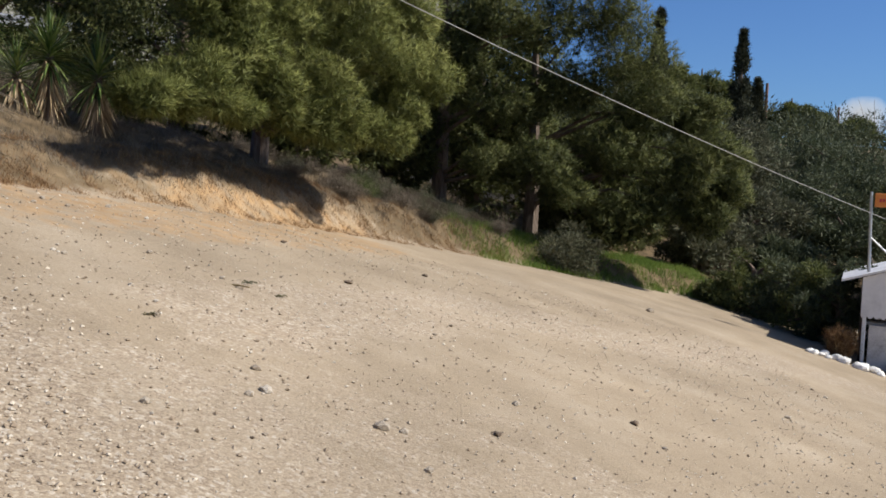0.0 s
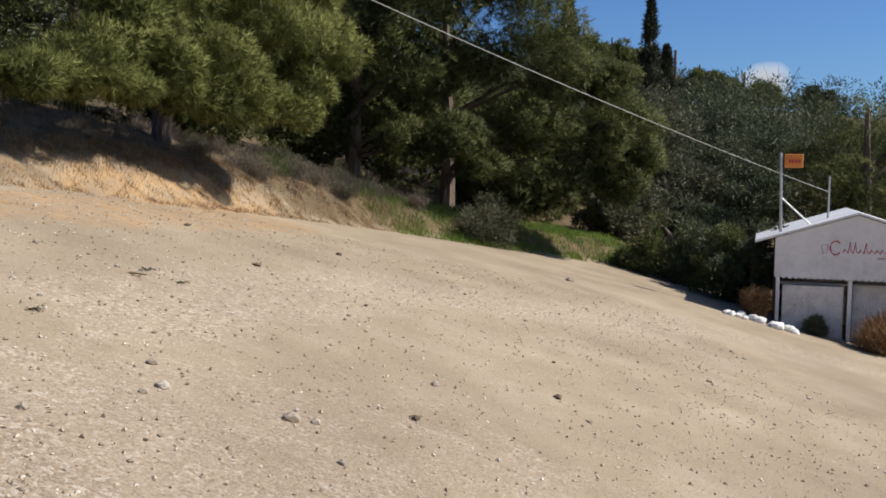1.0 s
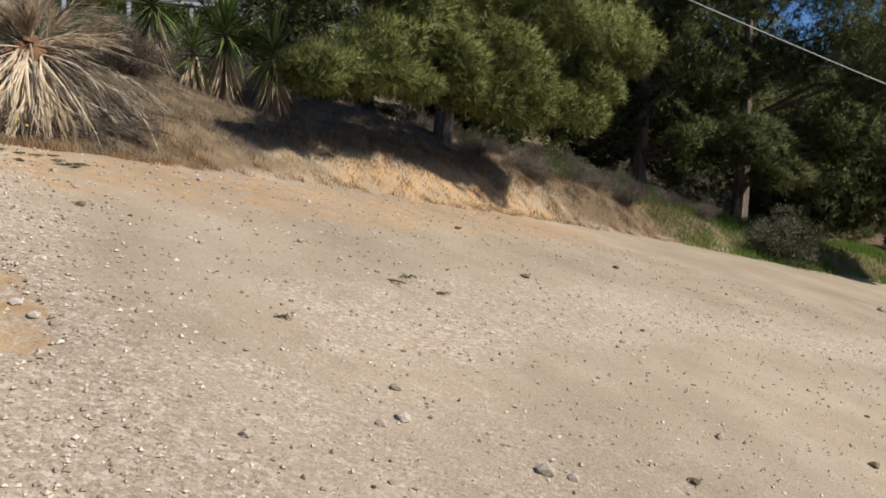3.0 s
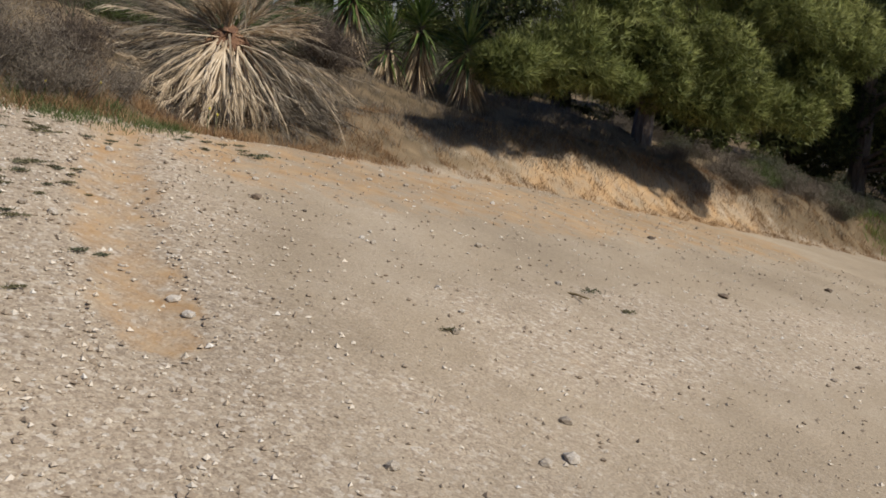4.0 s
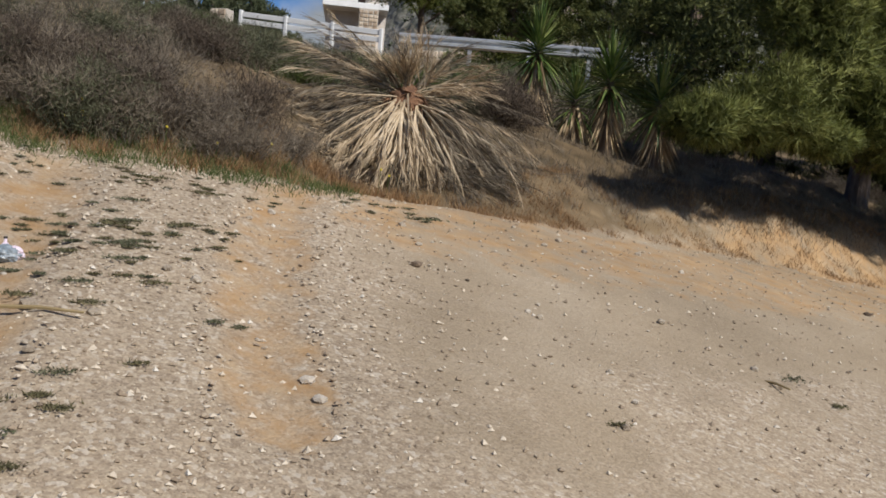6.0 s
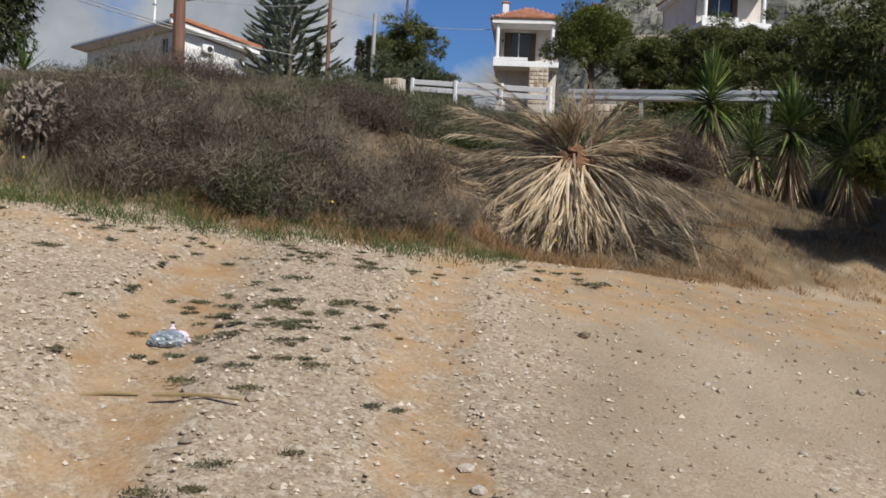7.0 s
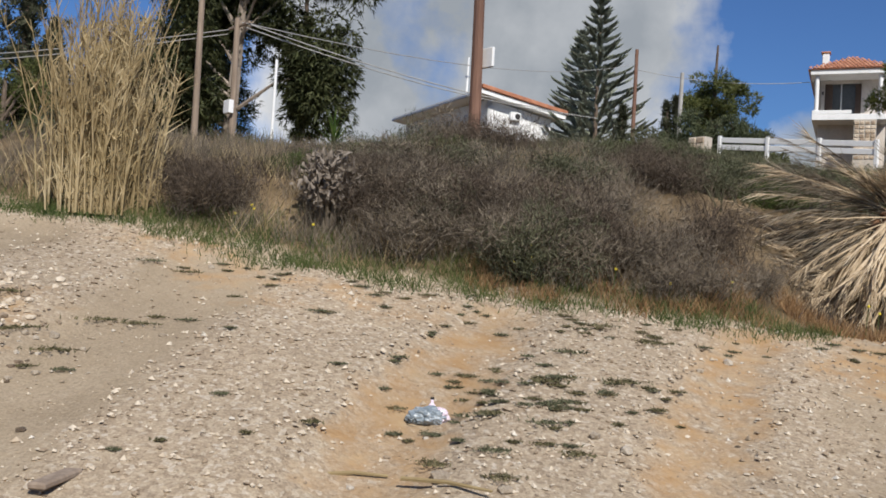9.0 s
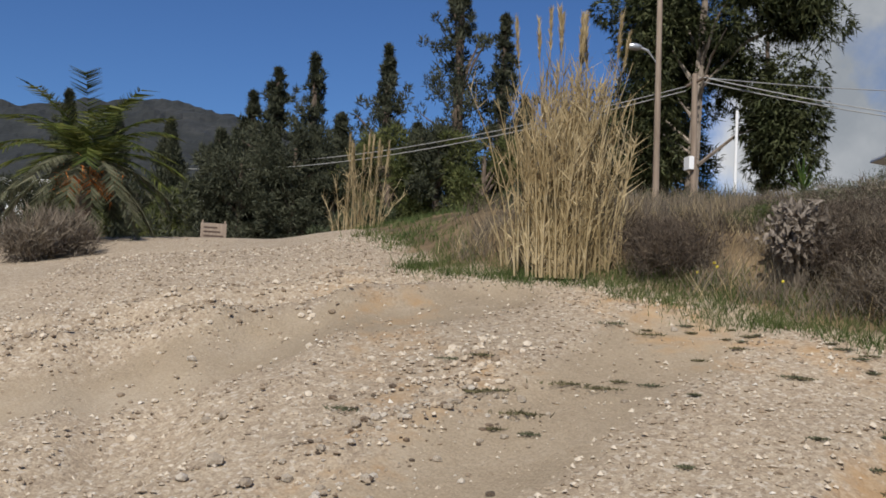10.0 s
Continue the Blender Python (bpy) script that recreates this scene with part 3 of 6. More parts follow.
# ---- plants: kinds ----
def crown_mesh(name, clumps, radius, per, length, width, material, seed, up=0.35, squash=0.75, droop=0.1, tuft=1, wild=0.45):
    """A crown: round each clump's centre, tufts of blades that point outwards and up."""
    rng = np.random.default_rng(seed)
    clumps = np.asarray(clumps, dtype=float)
    c = np.repeat(clumps, per, 0)
    r = np.repeat(np.broadcast_to(radius, (len(clumps),)), per)
    d = scatter(rng, len(c))
    p = c + d * (r * rng.uniform(0.84 if tuft > 1 else 0.3, 1.0, len(c)) ** (1.0 if tuft > 1 else 0.6))[:, None] * np.array([1, 1, squash])
    if tuft > 1:
        p, d = np.repeat(p, tuft, 0), np.repeat(d, tuft, 0)
    way = d * 0.8 + np.array([0, 0, up]) + rng.normal(size=p.shape) * (0.5 if tuft > 1 else wild)
    v, f = blades(p, way, length * rng.uniform(0.6, 1.3, len(p)), width * rng.uniform(0.7, 1.3, len(p)), rng, droop)
    me = sheet(name, v, f, material, smooth=tuft > 1)
    if tuft == 1:
        return me
    soft = unit(d + np.array([0, 0, 0.45]) + rng.normal(size=d.shape) * 0.35)    # needles shade as the rounded pad they grow on
    me.normals_split_custom_set_from_vertices(np.repeat(soft, 3, 0).tolist())
    return me


def lobes(rng, n, size, low=-0.6, hollow=0.55):
    """Clump centres spread through an uneven crown of the given half sizes."""
    d = scatter(rng, n * 2)
    d = d[d[:, 2] > low][:n]
    k = rng.uniform(hollow, 1.0, len(d)) * (0.82 + 0.25 * np.sin(d[:, 0] * 5 + d[:, 2] * 4) * np.cos(d[:, 1] * 4))
    return d * k[:, None] * np.array(size)


def limb_tree(name, label, at, trunk_h, trunk_r, centres, crown, bark, group="", lean=(0, 0), limbs=14, category="tree", seed=1):
    """A tree: a tapered trunk with limbs towards the crown's clumps, and the crown."""
    x, y = at
    z = seat(x, y)
    t = thing(name, label, category, pose(x, y, z), group)
    rng = random.Random(seed)
    top = max(c[2] for c in centres)
    bm = bmesh.new()
    pts = [(lean[0] * k * k + 0.06 * math.sin(k * 5 + seed), lean[1] * k * k, -0.3 + (trunk_h + 0.3) * k) for k in (0, 0.2, 0.4, 0.6, 0.8, 1.0)]
    tube(bm, pts, [trunk_r * (1.25 - 0.95 * k) for k in (0, 0.2, 0.4, 0.6, 0.8, 1.0)], 8)
    part("trunk", bm, bark, t)
    picks = rng.sample(list(range(len(centres))), min(limbs, len(centres)))
    for i in picks:
        c = Vector(centres[i])
        k = max(0.15, min(0.95, (c.z * 0.75) / trunk_h))
        a = Vector((lean[0] * k * k, lean[1] * k * k, trunk_h * k))
        mid = a.lerp(c, 0.5) + Vector((0, 0, 0.12 * (c - a).length))
        part("limb", tube(bmesh.new(), [a, mid, c], [trunk_r * 0.32, trunk_r * 0.2, trunk_r * 0.06], 5), bark, t)
    part("crown", crown, crown.materials[0].name, t)
    return t


def pine(at, size, base, n, per, length, width, material, label, seed, trunk_h=None, group="roadside pines", low=-0.6, push=(0, 0), tuft=1, puff=1.0, boughs=()):
    rng = np.random.default_rng(seed)
    c = lobes(rng, n, size, low, 0.7 if tuft > 1 else 0.55) + np.array([push[0], push[1], base + size[2] * abs(low)])
    rad = rng.uniform(0.45, 0.85, len(c)) * (size[0] / 3.2) * puff
    for bx, by, bz, br in boughs:            # rounded boughs that stand out from the crown
        pad = scatter(rng, 9) * np.array([0.75, 0.6, 0.42]) * br + np.array([bx - at[0], by - at[1], bz - seat(*at)])
        c, rad = np.concatenate([c, pad]), np.concatenate([rad, rng.uniform(0.3, 0.45, 9) * br])
    me = crown_mesh("crown", c, rad, per, length, width, material, seed + 1, tuft=tuft)
    return limb_tree("pine_tree", label, at, trunk_h or (base + size[2] * 1.5), 0.2, c.tolist(), me, "bark", group, seed=seed)


def pad_pine(at, trunk_r, pads, per, length, width, material, label, seed):
    """A pine whose boughs end in separate rounded pads (x, y, z, reach) of short needle tufts, with gaps between them."""
    rng = np.random.default_rng(seed)
    z = seat(*at)
    c, rad, ends = [], [], []
    for bx, by, bz, br in pads:
        mid = np.array([bx - at[0], by - at[1], bz - z])
        d = scatter(rng, 34)
        d = d[d[:, 2] > -0.7][:23]
        k = rng.uniform(0.4, 0.95, len(d))[:, None]
        c.append(mid + d * k * np.array([1.0, 0.85, 0.68]) * br)
        rad.append(rng.uniform(0.3, 0.52, len(d)) * br)
        ends.append(tuple(mid))
    c, rad = np.concatenate(c), np.concatenate(rad)
    me = crown_mesh("crown", c, rad, per, length, width, material, seed + 1, tuft=7, up=0.3, squash=0.8)
    top = max(e[2] for e in ends)
    return limb_tree("pine_tree", label, at, top * 0.92, trunk_r, ends, me, "bark", "roadside pines", limbs=min(len(ends), 16), seed=seed)


def cypress(at, h, r, material, label, seed, group, ragged=0.0, name="cypress_tree", n=150, per=70, length=0.34):
    rng = np.random.default_rng(seed)
    k = rng.uniform(0.02, 1.0, n)
    k[:4] = (0.985, 0.96, 0.93, 0.9)
    prof = r * np.clip(1.2 * (1 - k) ** (0.8 + 0.3 * ragged) * (0.35 + 0.65 * np.minimum(1, k * 6)), 0.05, 1.2)
    a = rng.uniform(0, 6.28, n)
    lump = 1 + ragged * rng.uniform(-1.2, 1.0, n) + ragged * 1.9 * (rng.random(n) < 0.16)
    lump = lump * rng.uniform(0.25, 1.0, n) ** 0.5
    c = np.stack([np.cos(a) * prof * lump * 0.95, np.sin(a) * prof * lump * 0.95, k * h], 1)
    me = crown_mesh("crown", c, prof * (0.4 - 0.35 * ragged) + 0.06, per, length, length * 0.24, material, seed + 1, up=0.9, squash=1.5)
    return limb_tree(name, label, at, h * 0.96, 0.14 + 0.012 * h, c.tolist(), me, "bark", group, limbs=6, seed=seed)


def bush(at, size, n, per, length, width, material, label, seed, name="shrub", group="shrubs on the bank", up=0.7, twigs="brown", lift=0.0, category="shrub"):
    """A shrub: twigs from its foot, and many small leaves or fine twigs in clumps."""
    x, y = at
    rng = np.random.default_rng(seed)
    t = thing(name, label, category, pose(x, y, seat(x, y) + lift, 0, 0, seed * 47 % 360), group)
    c = lobes(rng, n, size, -0.25, 0.35) + np.array([0, 0, size[2] * 0.25])
    part("foliage", crown_mesh("foliage", c, rng.uniform(0.25, 0.42, len(c)) * size[0] / 0.9, per, length, width, material, seed + 1, up=up, wild=0.8), material, t)
    k = 60
    way = scatter(rng, k) * np.array([0.7, 0.7, 0.2]) + np.array([0, 0, 0.8])
    v, f = blades(np.zeros((k, 3)) + rng.normal(size=(k, 3)) * 0.06 * size[0] - np.array([0, 0, 0.1]), way, size[2] * rng.uniform(0.7, 1.35, k), 0.02, rng)
    part("stem", sheet("stem", v, f, twigs), twigs, t)
    return t


# ---- the dead palm ----
def dead_palm(at, heart_z, label):
    x, y = at
    z = seat(x, y)
    t = thing("dead_palm", label, "palm", pose(x, y, z))
    rng = np.random.default_rng(5)
    view = unit(np.array([-x, -y, 0.0]))
    right = np.array([-view[1], view[0], 0.0])   # to the right as one faces the palm from the lot
    heart_h = heart_z - z
    heart = np.array([0, 0, heart_h])
    bm = bmesh.new()
    tube(bm, [(0, 0, -0.3), (0, 0, heart_h * 0.5), (view[0] * 0.05, view[1] * 0.05, heart_h - 0.1), (view[0] * 0.16, view[1] * 0.16, heart_h + 0.02), (view[0] * 0.2, view[1] * 0.2, heart_h + 0.11)], [0.24, 0.23, 0.24, 0.2, 0.09], 14)
    bmesh.ops.subdivide_edges(bm, edges=bm.edges[:], cuts=2, use_grid_fill=True)
    for v in bm.verts:
        v.co += Vector(noise.noise_vector(v.co * 6)) * 0.05 + Vector(noise.noise_vector(v.co * 19)) * 0.03
    part("stump", bm, "fibre", t, "frayed reddish brown palm heart")
    n = 260
    a = rng.uniform(-2.9, -0.1, n)
    base = heart + view * 0.2 + np.outer(np.cos(a), right) * 0.2 + np.column_stack([np.zeros((n, 2)), np.sin(a) * 0.16 + 0.04])
    way = np.outer(np.cos(a), right) * 0.6 + view * 0.5 + np.column_stack([np.zeros((n, 2)), np.full(n, -0.8)]) + rng.normal(size=(n, 3)) * 0.3
    v, f = blades(base, way, rng.uniform(0.08, 0.24, n), 0.016, rng)
    part("fibre_fringe", sheet("fibre_fringe", v, f, "fibre"), "fibre", t, "loose reddish fibres")
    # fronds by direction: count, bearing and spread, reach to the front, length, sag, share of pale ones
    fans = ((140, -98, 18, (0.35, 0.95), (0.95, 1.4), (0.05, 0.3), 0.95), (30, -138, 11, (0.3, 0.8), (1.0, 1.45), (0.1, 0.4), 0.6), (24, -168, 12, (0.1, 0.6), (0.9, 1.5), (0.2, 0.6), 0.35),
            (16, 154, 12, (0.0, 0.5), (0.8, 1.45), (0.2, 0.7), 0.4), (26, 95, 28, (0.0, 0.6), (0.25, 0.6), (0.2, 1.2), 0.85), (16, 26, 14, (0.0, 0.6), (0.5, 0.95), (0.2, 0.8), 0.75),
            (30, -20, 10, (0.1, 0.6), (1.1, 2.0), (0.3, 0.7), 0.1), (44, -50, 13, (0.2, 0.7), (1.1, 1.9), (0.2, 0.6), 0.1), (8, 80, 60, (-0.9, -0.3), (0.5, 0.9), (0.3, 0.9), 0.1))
    for count, bearing, spread, fore, reach, droop, pale in fans:
        low = -125 < bearing < -70
        for i in range(count):
            a = radians(rng.normal(bearing, spread))
            d = unit(right * math.cos(a) + np.array([0, 0, 1.0]) * math.sin(a) + view * rng.uniform(*fore) + 0.12 * rng.normal(size=3) + np.array([0, 0, 0.2 if low else 0.0]))
            long, sag, steps = rng.uniform(*reach), rng.uniform(*droop), 11
            p = heart + d * 0.12 + view * (0.1 if low else 0.0) + rng.normal(size=3) * np.array([0.08, 0.08, 0.04])
            line = [p]
            kink = rng.normal(size=3) * 0.05
            for q in range(steps):
                d = unit(d + np.array([0, 0, -1.0]) * sag * long / steps * (0.35 if q < 2 else 0.8) + kink * (q > 5))
                p = p + d * long / steps
                g = float(terrain(np.array([x + p[0]]), np.array([y + p[1]]))[0]) - z + 0.04
                if p[2] < g:
                    p[2] = g
                    d = unit(np.array([d[0], d[1], 0.02]))
                line.append(p)
            line = np.array(line)
            tang = unit(np.gradient(line, axis=0))
            side = unit(np.cross(tang, np.array([0, 0, 1.0]) + rng.normal(size=3) * 0.5))
            V, F = [], []
            wid = (rng.uniform(0.012, 0.026) if low else 0.011) * (1 - np.linspace(0, 0.75, steps + 1))     # the rib, folded along its length
            up = np.cross(side, tang)
            for q in range(steps + 1):
                V += [line[q] + side[q] * wid[q], line[q] + up[q] * wid[q] * 0.5, line[q] - side[q] * wid[q]]
            for q in range(steps):
                for e in (0, 1):
                    F += [(3 * q + e, 3 * q + e + 1, 3 * q + e + 4), (3 * q + e, 3 * q + e + 4, 3 * q + e + 3)]
            m = 26 if low else 62                                    # leaflets
            q = rng.uniform(0.2, 1.0, m) * steps
            k = np.minimum(q.astype(int), steps - 1)
            w = (q - k)[:, None]
            b = line[k] * (1 - w) + line[k + 1] * w
            sgn = rng.choice([-1, 1], m)[:, None]
            way = tang[k] * 1.0 + side[k] * sgn * rng.uniform(0.02, 0.1 if low else 0.55, (m, 1)) + np.array([0, 0, -0.22]) + rng.normal(size=(m, 3)) * 0.12
            lv, lf = blades(b, way, rng.uniform(0.12, 0.34, m), 0.011 if low else 0.008, rng, 0.05)
            n0 = len(V)
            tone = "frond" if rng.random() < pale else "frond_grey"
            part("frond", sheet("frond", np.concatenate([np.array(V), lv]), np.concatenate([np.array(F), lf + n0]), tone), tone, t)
    return t


# ---- yuccas ----
def leaf_mesh(name, length, width, bend, material):
    bm = bmesh.new()
    rows = []
    for k in (0, 0.3, 0.65, 1.0):
        w = width * (0.55 + 0.9 * k) if k < 0.3 else width * (1.0 - k) * 1.25 + 0.002
        z = -bend * k * k * length
        rows.append([bm.verts.new((k * length, -w / 2, z + w * 0.25)), bm.verts.new((k * length, 0, z)), bm.verts.new((k * length, w / 2, z + w * 0.25))])
    for a, b in zip(rows, rows[1:]):
        for i in (0, 1):
            bm.faces.new((a[i], a[i + 1], b[i + 1], b[i]))
    me = bpy.data.meshes.new(name)
    bm.to_mesh(me)
    bm.free()
    me.materials.append(M[material])
    return me


LEAVES = [leaf_mesh("leaf", 0.62, 0.052, b, "yucca") for b in (0.02, 0.12, 0.3)]


def yucca(at, stem_h, n, scale, label, seed):
    x, y = at
    t = thing("yucca_plant", label, "yucca", pose(x, y, seat(x, y)), "yuccas on the bank")
    rng = np.random.default_rng(seed)
    part("trunk", tube(bmesh.new(), [(0, 0, -0.3), (0.03, 0, stem_h * 0.5), (0, 0.02, stem_h + 0.1)], [0.1, 0.075, 0.06], 8), "bark", t)
    k = 110
    a = rng.uniform(0, 6.28, k)
    b = np.stack([0.07 * np.cos(a), 0.07 * np.sin(a), rng.uniform(stem_h * 0.25, stem_h, k)], 1)
    way = np.stack([np.cos(a) * 0.5, np.sin(a) * 0.5, np.full(k, -1.0)], 1)
    v, f = blades(b, way, rng.uniform(0.35, 0.65, k), 0.04, rng)
    part("dead_skirt", sheet("dead_skirt", v, f, "yucca_dry"), "yucca_dry", t, "dry drooping straw-coloured leaves")
    for i in range(n):
        el = 88 - 128 * ((i + 0.5) / n) ** 0.9 + rng.uniform(-7, 7)
        ob = part("leaf", LEAVES[0 if el > 40 else (1 if el > 0 else 2)], "yucca", t)
        ob.matrix_basis = pose(0, 0, stem_h - 0.12 + 0.34 * (n - i) / n, 0, -el, i * 137.5 + rng.uniform(-8, 8)) @ Matrix.Scale(scale * rng.uniform(0.8, 1.15), 4)
    return t


# ---- reeds ----
def reed_clump(at, spread, n, h, label, seed):
    x, y = at
    t = thing("reed_clump", label, "reeds", pose(x, y, seat(x, y)))
    rng = np.random.default_rng(seed)
    root = rng.normal(size=(n, 2)) * np.array(spread)
    hh = h * rng.uniform(0.5, 1.0, n) * (1 - 0.25 * np.abs(root[:, 0]) / (2.5 * spread[0]))
    lean = root * rng.uniform(0.05, 0.35, (n, 1)) + rng.normal(size=(n, 2)) * 0.06
    lb, lw, ll = [], [], []
    for i in range(n):
        pts = []
        for q in (0, 0.35, 0.7, 1.0):
            pts.append((root[i, 0] + lean[i, 0] * q * q * 2, root[i, 1] + lean[i, 1] * q * q * 2, -0.1 + hh[i] * q))
        V, F, k0 = [], [], 0
        for s, q in enumerate((0, 0.35, 0.7, 1.0)):
            r = 0.011 * (1 - 0.65 * q)
            for a in (0, 2.09, 4.19):
                V.append((pts[s][0] + r * math.cos(a), pts[s][1] + r * math.sin(a), pts[s][2]))
        for s in range(3):
            for a in range(3):
                F.append((k0 + s * 3 + a, k0 + s * 3 + (a + 1) % 3, k0 + s * 3 + 3 + (a + 1) % 3, k0 + s * 3 + 3 + a))
        part("cane", sheet("cane", V, F, "straw"), "straw", t)
        for _ in range(22):
            q = rng.uniform(0.01, 1.0)
            j = min(2, int(q / 0.35))
            a, b = np.array(pts[j]), np.array(pts[j + 1])
            w = (q - (0, 0.35, 0.7)[j]) / 0.33
            lb.append(a + (b - a) * min(1, w))
            ang = rng.uniform(0, 6.28)
            lw.append((math.cos(ang) * 0.32, math.sin(ang) * 0.32, rng.uniform(0.2, 1.2)))
            ll.append(rng.uniform(0.14, 0.36))
    v, f = blades(np.array(lb), np.array(lw), np.array(ll), 0.011, rng, 0.12)
    part("foliage", sheet("foliage", v, f, "straw"), "straw", t)
    tops = [i for i in np.argsort(-hh)[:14]]
    for i in tops:
        m = 130
        q = rng.uniform(0, 1, m)
        base = np.stack([root[i, 0] + lean[i, 0] * 2 * (1 + 0.18 * q), root[i, 1] + lean[i, 1] * 2 * (1 + 0.18 * q), hh[i] - 0.12 + 0.36 * q], 1)
        way = scatter(rng, m) * 0.35 + np.array([lean[i, 0], lean[i, 1], 1.0])
        v, f = blades(base, way, rng.uniform(0.05, 0.11, m), 0.012, rng)
        part("plume", sheet("plume", v, f, "straw"), "straw", t, "feathery pale seed head")
    return t


# ---- plants: placed ----
dead_palm((-4.6, 10.68), 1.06, "collapsed dead palm with straw-coloured drooping fronds on the bank")
yucca((-3.91, 13.44), 0.95, 150, 0.95, "tall green yucca with a dry leaf skirt on the bank", 3)
yucca((-3.36, 13.59), 0.45, 70, 0.85, "low bushy green yucca on the bank", 4)
yucca((-2.92, 13.69), 0.92, 120, 1.0, "green yucca with spiky leaves on the bank", 5)
yucca((-12.6, 9.2), 0.15, 50, 0.85, "spiky green yucca among the brown shrubs", 7)
yucca((-2.23, 13.82), 0.8, 84, 1.1, "shaded green yucca on the bank beside the pine", 6)

pad_pine((0.5, 17.6), 0.17, ((-0.75, 12.6, 1.37, 0.76), (-0.09, 13.25, 1.85, 0.65), (-1.08, 12.22, 1.13, 0.42), (-0.24, 13.09, 1.09, 0.4), (0.38, 13.64, 1.42, 0.56), (1.26, 14.31, 1.54, 0.85), (2.2, 14.93, 2.19, 0.96), (3.13, 15.43, 2.04, 0.65), (1.65, 14.56, 1.01, 0.51), (2.36, 14.99, 1.05, 0.59), (0.41, 14.18, 2.58, 0.82), (1.63, 15.06, 2.98, 0.92), (2.95, 15.81, 3.06, 0.75), (-0.46, 13.43, 2.6, 0.69), (0.96, 14.64, 3.8, 0.99), (2.49, 15.6, 4.07, 0.95), (-0.53, 13.39, 3.54, 0.82), (-1.44, 11.79, 1.08, 0.39), (0.63, 13.83, 1.09, 0.49), (1.23, 14.27, 0.97, 0.44), (2.75, 15.21, 1.43, 0.57)),
         105, 0.15, 0.0095, "pine", "bushy bright green pine overhanging the clay bank", 11)
pad_pine((5.6, 23.6), 0.2, ((6.46, 21.5, 0.85, 0.72), (7.5, 21.17, 0.69, 0.84), (8.27, 20.89, 0.08, 0.65), (6.99, 21.97, 2.29, 0.92), (5.47, 22.18, 3.36, 0.88), (6.32, 22.16, 4.44, 1.04), (7.85, 22.11, 4.42, 1.28), (8.45, 22.32, 6.28, 1.61), (6.35, 22.57, 6.12, 1.43), (8.77, 22.2, 2.8, 1.1)),
         80, 0.19, 0.015, "pine_dark", "tall dark green pine on the bank with dead lower limbs", 12)
pad_pine((8.4, 24.0), 0.2, ((9.51, 20.81, -0.66, 0.71), (10.14, 20.53, -0.41, 0.91), (11.26, 20.65, 0.44, 1.13), (12.15, 20.62, 1.29, 0.99), (12.46, 20.22, 0.42, 0.64), (11.7, 20.18, -0.4, 0.75), (10.95, 21.25, 2.35, 1.15), (10.03, 21.68, 3.58, 1.3), (9.49, 21.91, 4.82, 1.22), (9.7, 21.82, 6.01, 0.95), (12.01, 21.38, 2.28, 0.78), (9.71, 21.17, 1.24, 0.93)),
         80, 0.19, 0.015, "pine_dark", "broad dark green pine reaching down to the grass", 13)
# four backing pines, added to stand for deep shade between the front boughs
pine((4.4, 24.6), (2.7, 2.0, 3.4), -0.4, 80, 150, 0.16, 0.03, "pine_dark", "added dark green backing pine on the bank behind another pine", 22, low=-1.0, tuft=6, puff=1.15)
pine((7.4, 26.4), (2.9, 2.0, 3.7), -0.5, 84, 150, 0.16, 0.03, "pine_dark", "added dark green backing pine with low boughs behind the bank", 23, low=-1.0, tuft=6, puff=1.15)
pine((11.2, 26.0), (2.6, 2.0, 2.9), -0.6, 84, 150, 0.16, 0.03, "pine_dark", "added dark green backing pine in the second row on the bank", 24, low=-1.0, tuft=6, puff=1.1)
pine((1.2, 19.6), (2.6, 1.4, 2.4), -0.6, 84, 150, 0.16, 0.03, "pine_dark", "added low dark pine filling the shadowed gaps behind the bright green pine", 25, low=-1.0, tuft=6, puff=1.15)
pine((2.6, 25.5), (3.2, 2.6, 4.4), 1.0, 70, 120, 0.17, 0.022, "pine_dark", "tall dark pine higher on the slope", 15, tuft=4, puff=1.15)
pine((-1.2, 21.0), (2.8, 2.2, 3.0), -0.2, 70, 120, 0.18, 0.03, "pine_dark", "dark pine beside the road barrier", 16, tuft=4, puff=1.15)
pine((8.0, 28.5), (3.2, 2.6, 4.2), 1.0, 80, 170, 0.18, 0.024, "pine_dark", "tall dark pine higher on the slope", 17, tuft=4, puff=1.15)
pine((13.0, 29.0), (3.0, 2.6, 3.6), 0.5, 90, 180, 0.15, 0.02, "olive", "grey-green tree on the slope behind the kiosk", 18, tuft=4, puff=1.15)
pine((-3.6, 26.0), (2.6, 2.2, 3.2), 0.0, 60, 120, 0.2, 0.035, "pine_dark", "dark pine beyond the road barrier", 19, tuft=4, puff=1.2)
pine((0.8, 31.0), (3.4, 2.6, 4.4), 0.4, 60, 120, 0.24, 0.045, "pine_dark", "tall dark pine above the road", 20, tuft=4, puff=1.2)
bush((8.3, 20.5), (0.95, 0.85, 1.0), 60, 240, 0.1, 0.02, "sage", "grey-green broom bush at the foot of the bank", 21, "bush", "", 0.9, "sage")
